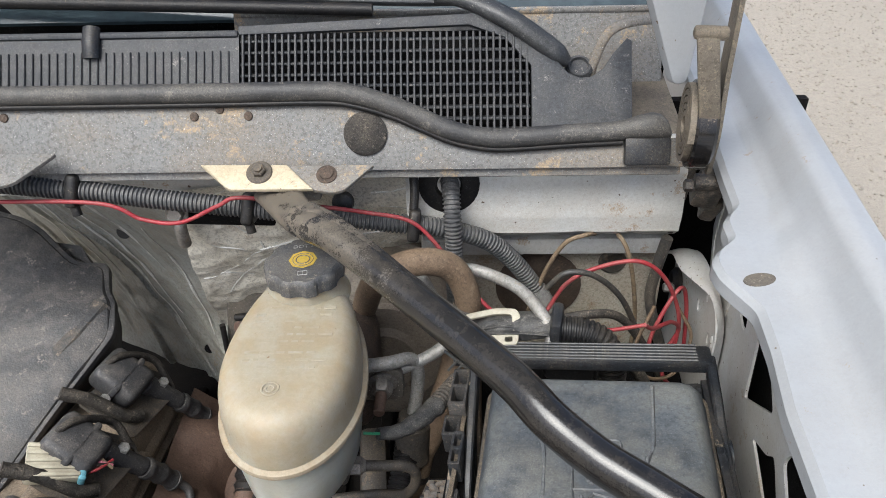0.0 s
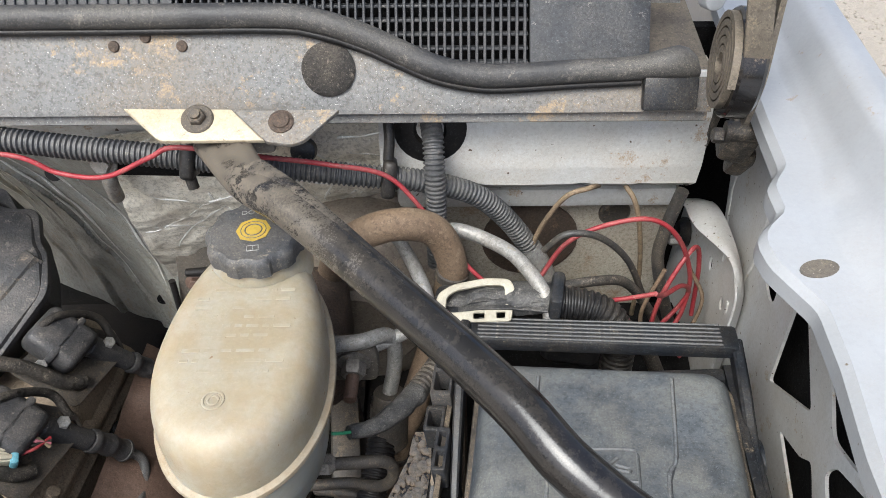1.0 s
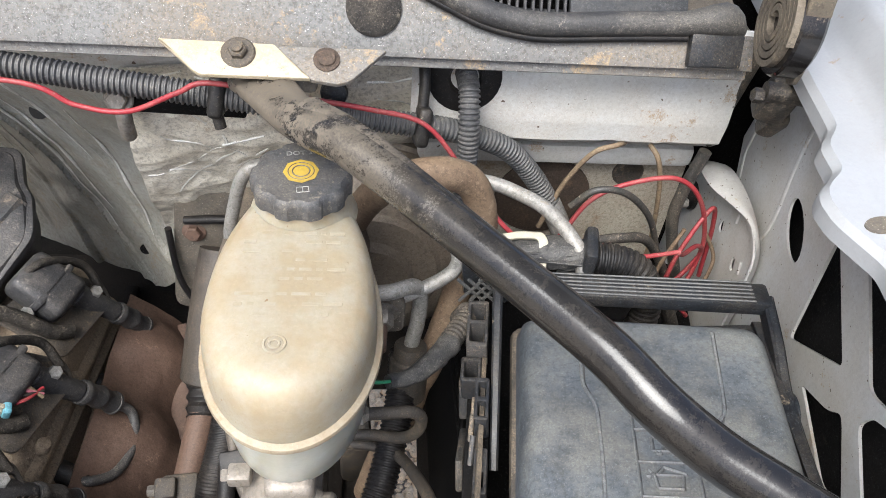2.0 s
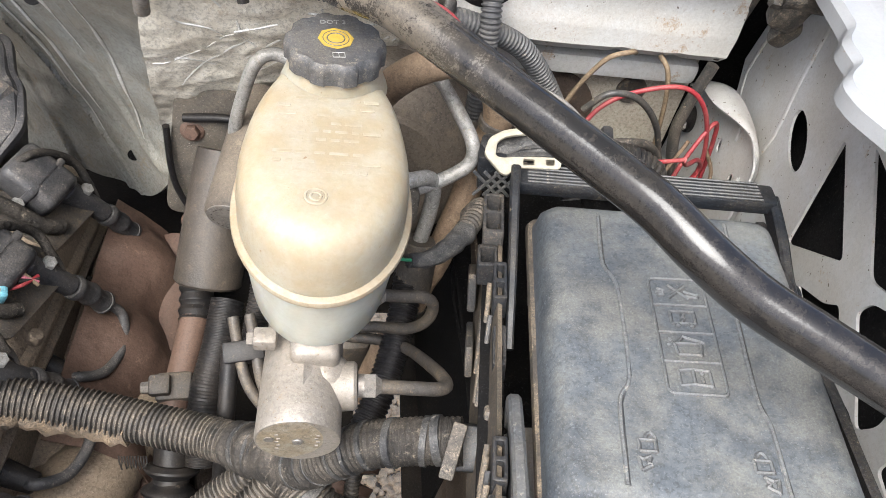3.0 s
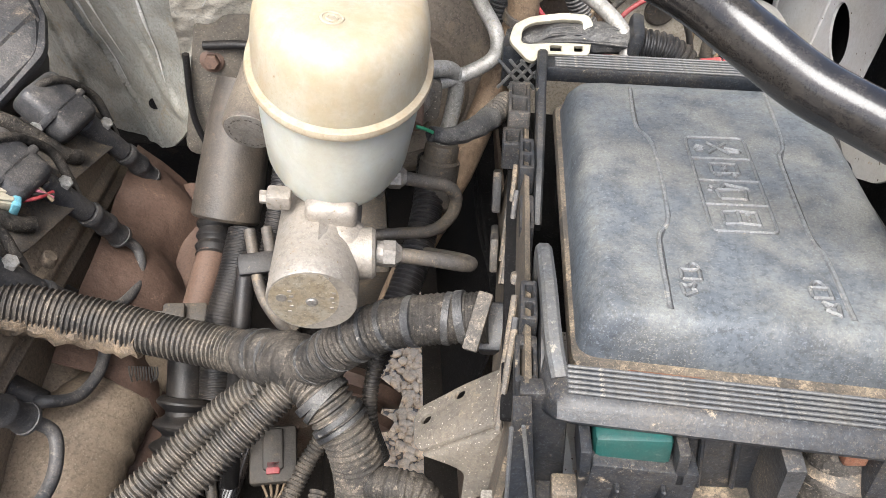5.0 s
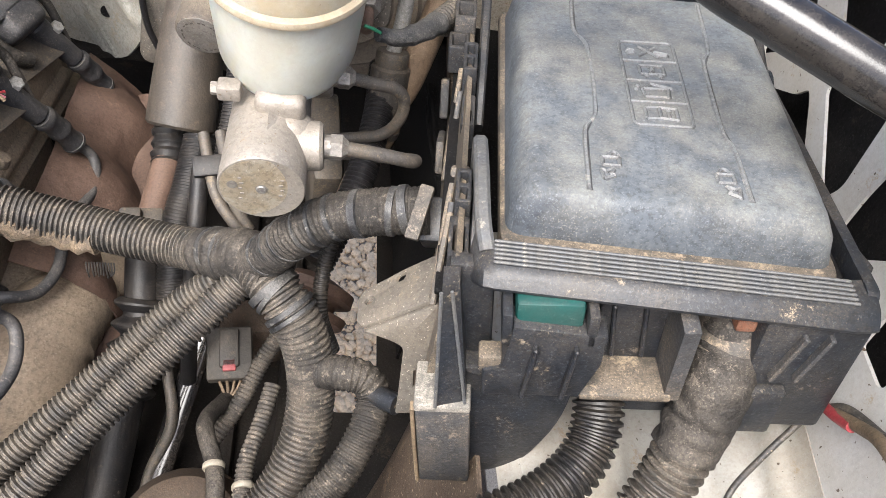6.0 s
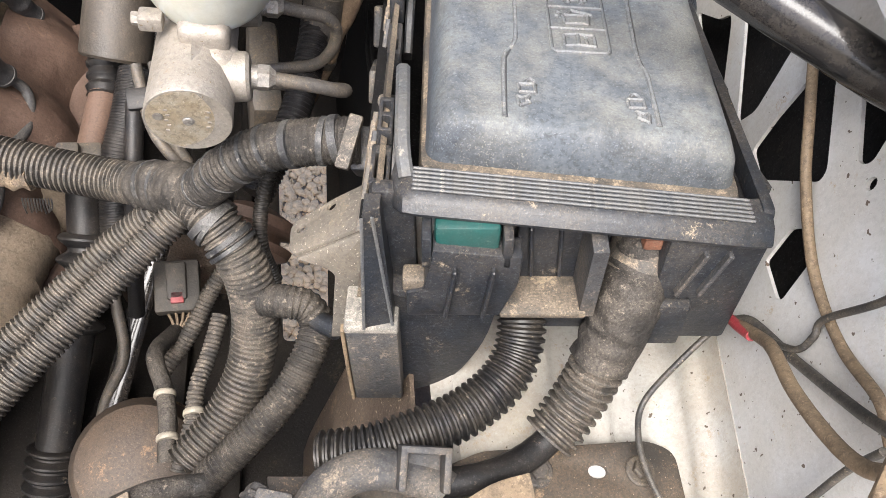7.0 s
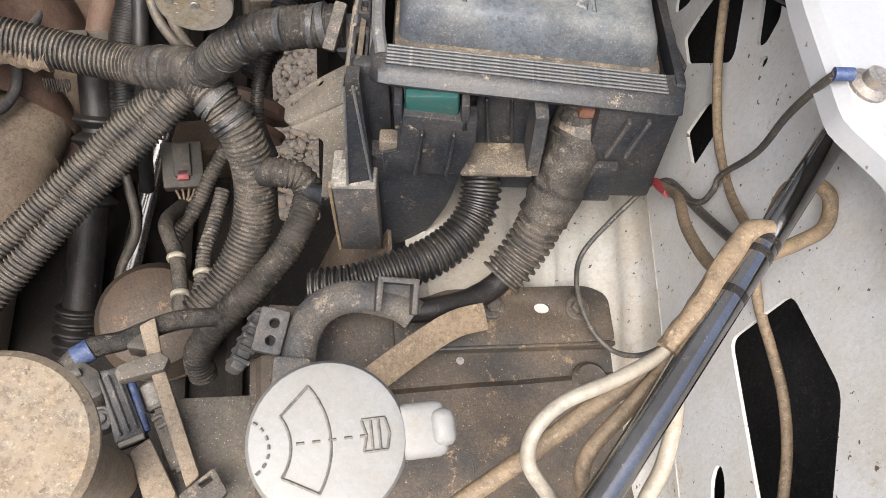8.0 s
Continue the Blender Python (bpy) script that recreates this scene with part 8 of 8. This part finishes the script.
# washer filler cap close to the lens
wc = thing("washer_cap", "grey-white washer bottle cap with moulded windscreen symbol", "washer cap", at(-0.041, -0.035, 0.98))
WC = basis((-0.041, -0.036, 1.024), (1, 0.05, 0.05), (-0.1, -0.15, 1))
part("cap_disc", lathe(bmesh.new(), [(0.028, -0.016), (0.0305, -0.013), (0.031, -0.004), (0.0295, -0.001), (0.0265, 0.0), (0, 0.0006)], WC, 44), WASHCAP, wc)
d = bmesh.new()
box(d, (0.020, 0.022, 0.010), WC @ at(0.037, 0.0, -0.006), 0.004, 3)
box(d, (0.010, 0.015, 0.011), WC @ at(0.045, 0.0, -0.004), 0.004, 3)
part("tab", d, WASHCAP, wc)
d = bmesh.new()
A_ = lambda r, a: (-0.033 + r * math.cos(radians(a)), r * math.sin(radians(a)))
lines(d, [[A_(0.019, a) for a in range(-38, 39, 6)] + [A_(0.034, a) for a in range(38, -39, -6)] + [A_(0.019, -38)]], WC @ at(0, 0, 0.0006), 0.0006)
part("screen_symbol", d, SYMBOL, wc)
d = bmesh.new()
lines(d, [[(x, 0), (x + 0.003, 0)] for x in (-0.012, -0.006, 0.0, 0.006, 0.012)] + [[A_(0.011, a), A_(0.011, a + 9)] for a in range(-58, 56, 18)], WC @ at(0, 0, 0.0006), 0.0006)
part("spray_dashes", d, SYMBOL, wc, kind="stuff")
d = bmesh.new()
lines(d, [[(0.013, -0.006), (0.022, -0.006), (0.0235, 0.0), (0.022, 0.006), (0.013, 0.006), (0.0145, 0.0), (0.013, -0.006)], [(0.0165, -0.006), (0.0165, 0.006)], [(0.0195, -0.006), (0.0195, 0.006)]], WC @ at(0, 0, 0.0006), 0.0006)
part("book_symbol", d, SYMBOL, wc, kind="stuff")
part("filler_neck", lathe(bmesh.new(), [(0.024, -0.2), (0.024, -0.012)], WC, 30), WASHCAP, wc)
bc = thing("coolant_cap", "large dusty beige round cap beside the radiator", "cap", at(-0.165, -0.03, 0.95))
part("dome", lathe(bmesh.new(), [(0.020, -0.008), (0.035, -0.008), (0.0375, -0.006), (0.0375, -0.003), (0.0345, 0.0005), (0.02, 0.003), (0, 0.004)], basis((-0.163, -0.028, 1.006), (1, 0, 0), (0.05, -0.12, 1)), 44), BEIGE, bc)
part("neck", lathe(bmesh.new(), [(0.018, -0.22), (0.018, -0.014)], basis((-0.163, -0.028, 1.006), (1, 0, 0), (0.05, -0.12, 1)), 30), BEIGE, bc)

# front stay rod with wires tied to it
sr = thing("stay_rod", "black tubular stay with wires tied along it", "stay rod", at(0.13, 0.0, 1.0))
R0, R1 = Vector((0.2015, 0.087, 1.0705)), Vector((0.039, -0.085, 1.0413))
part("tube", hose(bmesh.new(), [R0, R0.lerp(R1, 0.5), R1], 0.0066, 16, step=0.01), BLUED, sr)
for u in (0.33, 0.36, 0.46):
    p = R0.lerp(R1, u)
    part("tape_ring", rod(bmesh.new(), p, p + (R1 - R0).normalized() * 0.004, 0.0067, 16), BLACK, sr)
part("tied_wire", hose(bmesh.new(), [(0.149, 0.034, 1.064), (0.139, 0.034, 1.063), (0.128, 0.023, 1.060), (0.111, 0.004, 1.055), (0.095, -0.013, 1.048)], 0.0048, 12, wob=0.2), TANWIRE, sr)
part("tied_wire", hose(bmesh.new(), [(0.141, 0.029, 1.057), (0.126, 0.016, 1.052), (0.108, -0.003, 1.047), (0.096, -0.016, 1.042)], 0.0036, 12, wob=0.1), PALEWIRE, sr)
for nm, pts, r, ma in (("looped_cable", [(0.113, 0.004, 1.052), (0.099, -0.011, 1.046), (0.075, -0.022, 1.042), (0.052, -0.029, 1.036), (0.040, -0.038, 1.030), (0.037, -0.050, 1.024), (0.047, -0.064, 1.016), (0.06, -0.085, 1.0)], 0.0031, PALEWIRE),
                       ("looped_cable", [(0.112, 0.0, 1.050), (0.097, -0.017, 1.044), (0.077, -0.034, 1.038), (0.061, -0.048, 1.030), (0.058, -0.058, 1.024), (0.062, -0.067, 1.016), (0.07, -0.085, 1.0)], 0.0033, TANWIRE),
                       ("looped_cable", [(0.111, 0.002, 1.046), (0.096, -0.016, 1.040), (0.071, -0.028, 1.020), (0.045, -0.043, 1.000), (0.013, -0.060, 0.985), (-0.02, -0.08, 0.975)], 0.0042, TANWIRE),
                       ("looped_cable", [(0.115, -0.006, 1.046), (0.102, -0.025, 1.040), (0.100, -0.041, 1.030), (0.095, -0.056, 1.022), (0.088, -0.068, 1.014), (0.08, -0.09, 1.0)], 0.0036, PALEWIRE)):
    part(nm, hose(bmesh.new(), pts, r, 12), ma, sr)
part("top_loop", hose(bmesh.new(), [(0.158, 0.044, 1.058), (0.170, 0.058, 1.060), (0.186, 0.063, 1.058), (0.196, 0.057, 1.055), (0.192, 0.044, 1.050), (0.175, 0.036, 1.048), (0.152, 0.028, 1.050)], 0.0036, 12), TANWIRE, sr)

# ground wire and its ring terminal on the wing flange
gw = thing("ground_wire", "thin black wire with a blue ring terminal", "wire", at(0.2, 0.1, 1.0))
part("wire", hose(bmesh.new(), [(0.202, 0.147, 0.922), (0.202, 0.132, 0.934), (0.2017, 0.1136, 0.954), (0.2027, 0.1136, 0.9686), (0.202, 0.117, 0.980), (0.187, 0.099, 1.030), (0.173, 0.091, 1.070), (0.162, 0.082, 1.100), (0.158, 0.077, 1.117)], 0.0019, 8), WIRE, gw)
part("blue_crimp", hose(bmesh.new(), [(0.157, 0.077, 1.1165), (0.164, 0.0755, 1.1185)], 0.0028, 10), BLUE, gw)
d = bmesh.new()
lathe(d, [(0.0085, 0), (0.0085, 0.002), (0.005, 0.004), (0.005, 0.008), (0, 0.008)], at(0.1735, 0.0735, 1.1135), 18)
part("ring_terminal", d, STEEL, gw)
for nm, pts, r, ma in (("tan_cable", [(0.200, 0.145, 0.922), (0.192, 0.126, 0.944), (0.182, 0.110, 0.962), (0.165, 0.079, 0.985), (0.156, 0.050, 1.005), (0.152, 0.034, 1.020), (0.146, 0.026, 1.040)], 0.0034, TANWIRE),
                       ("black_wire", [(0.201, 0.150, 0.918), (0.203, 0.142, 0.930), (0.203, 0.109, 0.950), (0.193, 0.069, 0.985), (0.181, 0.049, 1.010), (0.165, 0.035, 1.030)], 0.0029, WIRE),
                       ("black_wire", [(0.201, 0.155, 0.915), (0.177, 0.138, 0.885), (0.161, 0.123, 0.862), (0.154, 0.103, 0.858), (0.155, 0.082, 0.856), (0.162, 0.0615, 0.855), (0.174, 0.0475, 0.858), (0.185, 0.040, 0.878), (0.189, 0.0405, 0.922), (0.189, 0.0467, 0.968), (0.178, 0.044, 1.005)], 0.0019, WIRE)):
    thing(nm, "loose dusty wire lying on the wheel housing", "wire", None, hose(bmesh.new(), pts, r, 10), ma, group="loose wires on the wheel housing")
thing("red_splice", "short red wire splice by the fuse box corner", "wire", None, hose(bmesh.new(), [(0.199, 0.151, 0.918), (0.1965, 0.141, 0.926), (0.193, 0.130, 0.937)], 0.0030, 10), RED)
thing("wing_cable", "grey conduit hanging down the inner wing", "cable", None, hose(bmesh.new(), [(0.232, 0.33, 1.06), (0.220, 0.27, 1.045), (0.212, 0.220, 1.020), (0.2115, 0.190, 0.998), (0.209, 0.146, 0.980), (0.204, 0.102, 0.981), (0.192, 0.068, 1.000), (0.190, 0.050, 0.998), (0.193, 0.030, 0.988), (0.197, 0.006, 0.982), (0.199, -0.018, 0.977), (0.198, -0.045, 0.968), (0.192, -0.075, 0.956)], 0.0029, 12), TANWIRE)

# ---- bonnet hinge with its flat spiral spring ----
hg = thing("bonnet_hinge", "dusty steel bonnet hinge with a flat spiral spring", "hinge", at(0.22, 0.55, 1.04))
HC = Vector((0.195, 0.537, 1.148))
d = bmesh.new()
turns, n_ = 4.5, 110
pts = [HC + Vector((-0.002, (0.008 + 0.026 * k / n_) * math.cos(turns * math.tau * k / n_), (0.008 + 0.026 * k / n_) * math.sin(turns * math.tau * k / n_))) for k in range(n_ + 1)]
rows = []
for k, p in enumerate(pts):
    o = (p - HC - Vector((-0.002, 0, 0))).normalized() * 0.0022
    rows.append([p + o, p - o, p - o + Vector((0.0065, 0, 0)), p + o + Vector((0.0065, 0, 0))])
loft(d, rows)
part("spiral_spring", d, HINGE, hg, "tan flat spiral spring")
part("spring_cup", lathe(bmesh.new(), [(0.0, 0.0), (0.036, 0.0), (0.0375, 0.002), (0.0375, 0.015), (0.034, 0.018), (0, 0.018)], along(HC + Vector((0.003, 0, 0)), HC + Vector((1, 0, 0))), 36), BLACK, hg, "black painted spring cup")
d = bmesh.new()
plate(d, fillet([(-0.018, -0.040), (0.006, -0.040), (0.022, -0.01), (0.020, 0.05), (0.030, 0.17), (0.004, 0.17), (-0.010, 0.05), (-0.024, 0.0)], 0.008), 0.004, basis(HC + Vector((0.0215, 0.0, 0.0)), (0, 1, 0), (1, 0, 0)), bevel=0.001)
part("outer_arm", d, HINGE, hg)
d = bmesh.new()
box(d, (0.0165, 0.004, 0.068), at(HC.x + 0.0060, HC.y - 0.0270, HC.z + 0.052) @ pose(0, 0, 0, -4, -11, 0), 0.0015)
box(d, (0.026, 0.010, 0.010), at(HC.x + 0.002, HC.y - 0.022, HC.z + 0.086), 0.003)
part("inner_arm", d, HINGE, hg)
d = bmesh.new()
box(d, (0.025, 0.022, 0.035), at(0.229, 0.556, 1.075) @ pose(0, 0, 0, 10, 10, 0), 0.005)
rod(d, (0.215, 0.55, 1.085), (0.25, 0.55, 1.085), 0.008, 14)
hexbolt(d, along((0.214, 0.548, 1.082), (0.15, 0.54, 1.085)), 0.006, 0.008)
box(d, (0.016, 0.016, 0.028), at(0.236, 0.560, 1.052) @ pose(0, 0, 0, 25, 15, 0), 0.005)
part("lower_bracket", d, BLACK_DUSTY, hg)
d = bmesh.new()
box(d, (0.03, 0.03, 0.02), at(0.245, 0.565, 1.085), 0.004)
part("stop_block", d, PLASTIC, hg)
hg.matrix_basis = Matrix.Translation(HC) @ pose(0, 0, 0, 0, 0, -9) @ Matrix.Scale(0.92, 4) @ Matrix.Translation(-HC) @ hg.matrix_basis
d = bmesh.new()
plate(d, fillet([(-0.03, 0.0), (0.0, -0.09), (0.012, -0.09), (0.03, 0.0), (0.06, 0.10), (-0.05, 0.10)], 0.008), 0.01, basis((0.185, 0.60, 1.25), (1, 0.25, 0), (0, -1, 0.2)), bevel=0.002)
thing("white_bonnet_edge", "white painted bonnet edge above the hinge", "bonnet edge", None, d, WHITE)
d = bmesh.new()
sheet(d, lambda u, v: Vector((0.165 + 0.06 * u, 0.60 + 0.30 * v, 1.092 + 0.05 * v)), 8, 12, 0.003)
thing("cowl_side_panel", "tan dusty painted panel at the cowl corner", "cowl side", None, d, HINGE, kind=S)
d = bmesh.new()
hose(d, [(0.143, 0.676, 1.128), (0.147, 0.676, 1.145), (0.1545, 0.678, 1.165), (0.166, 0.680, 1.175), (0.185, 0.682, 1.179), (0.2145, 0.684, 1.180)], 0.0045, 10, squash=0.5, up=(0, -0.6, 0.8))
thing("cowl_corner_trim", "dusty grey trim at the windscreen corner", "trim", None, d, COWL_STEEL)
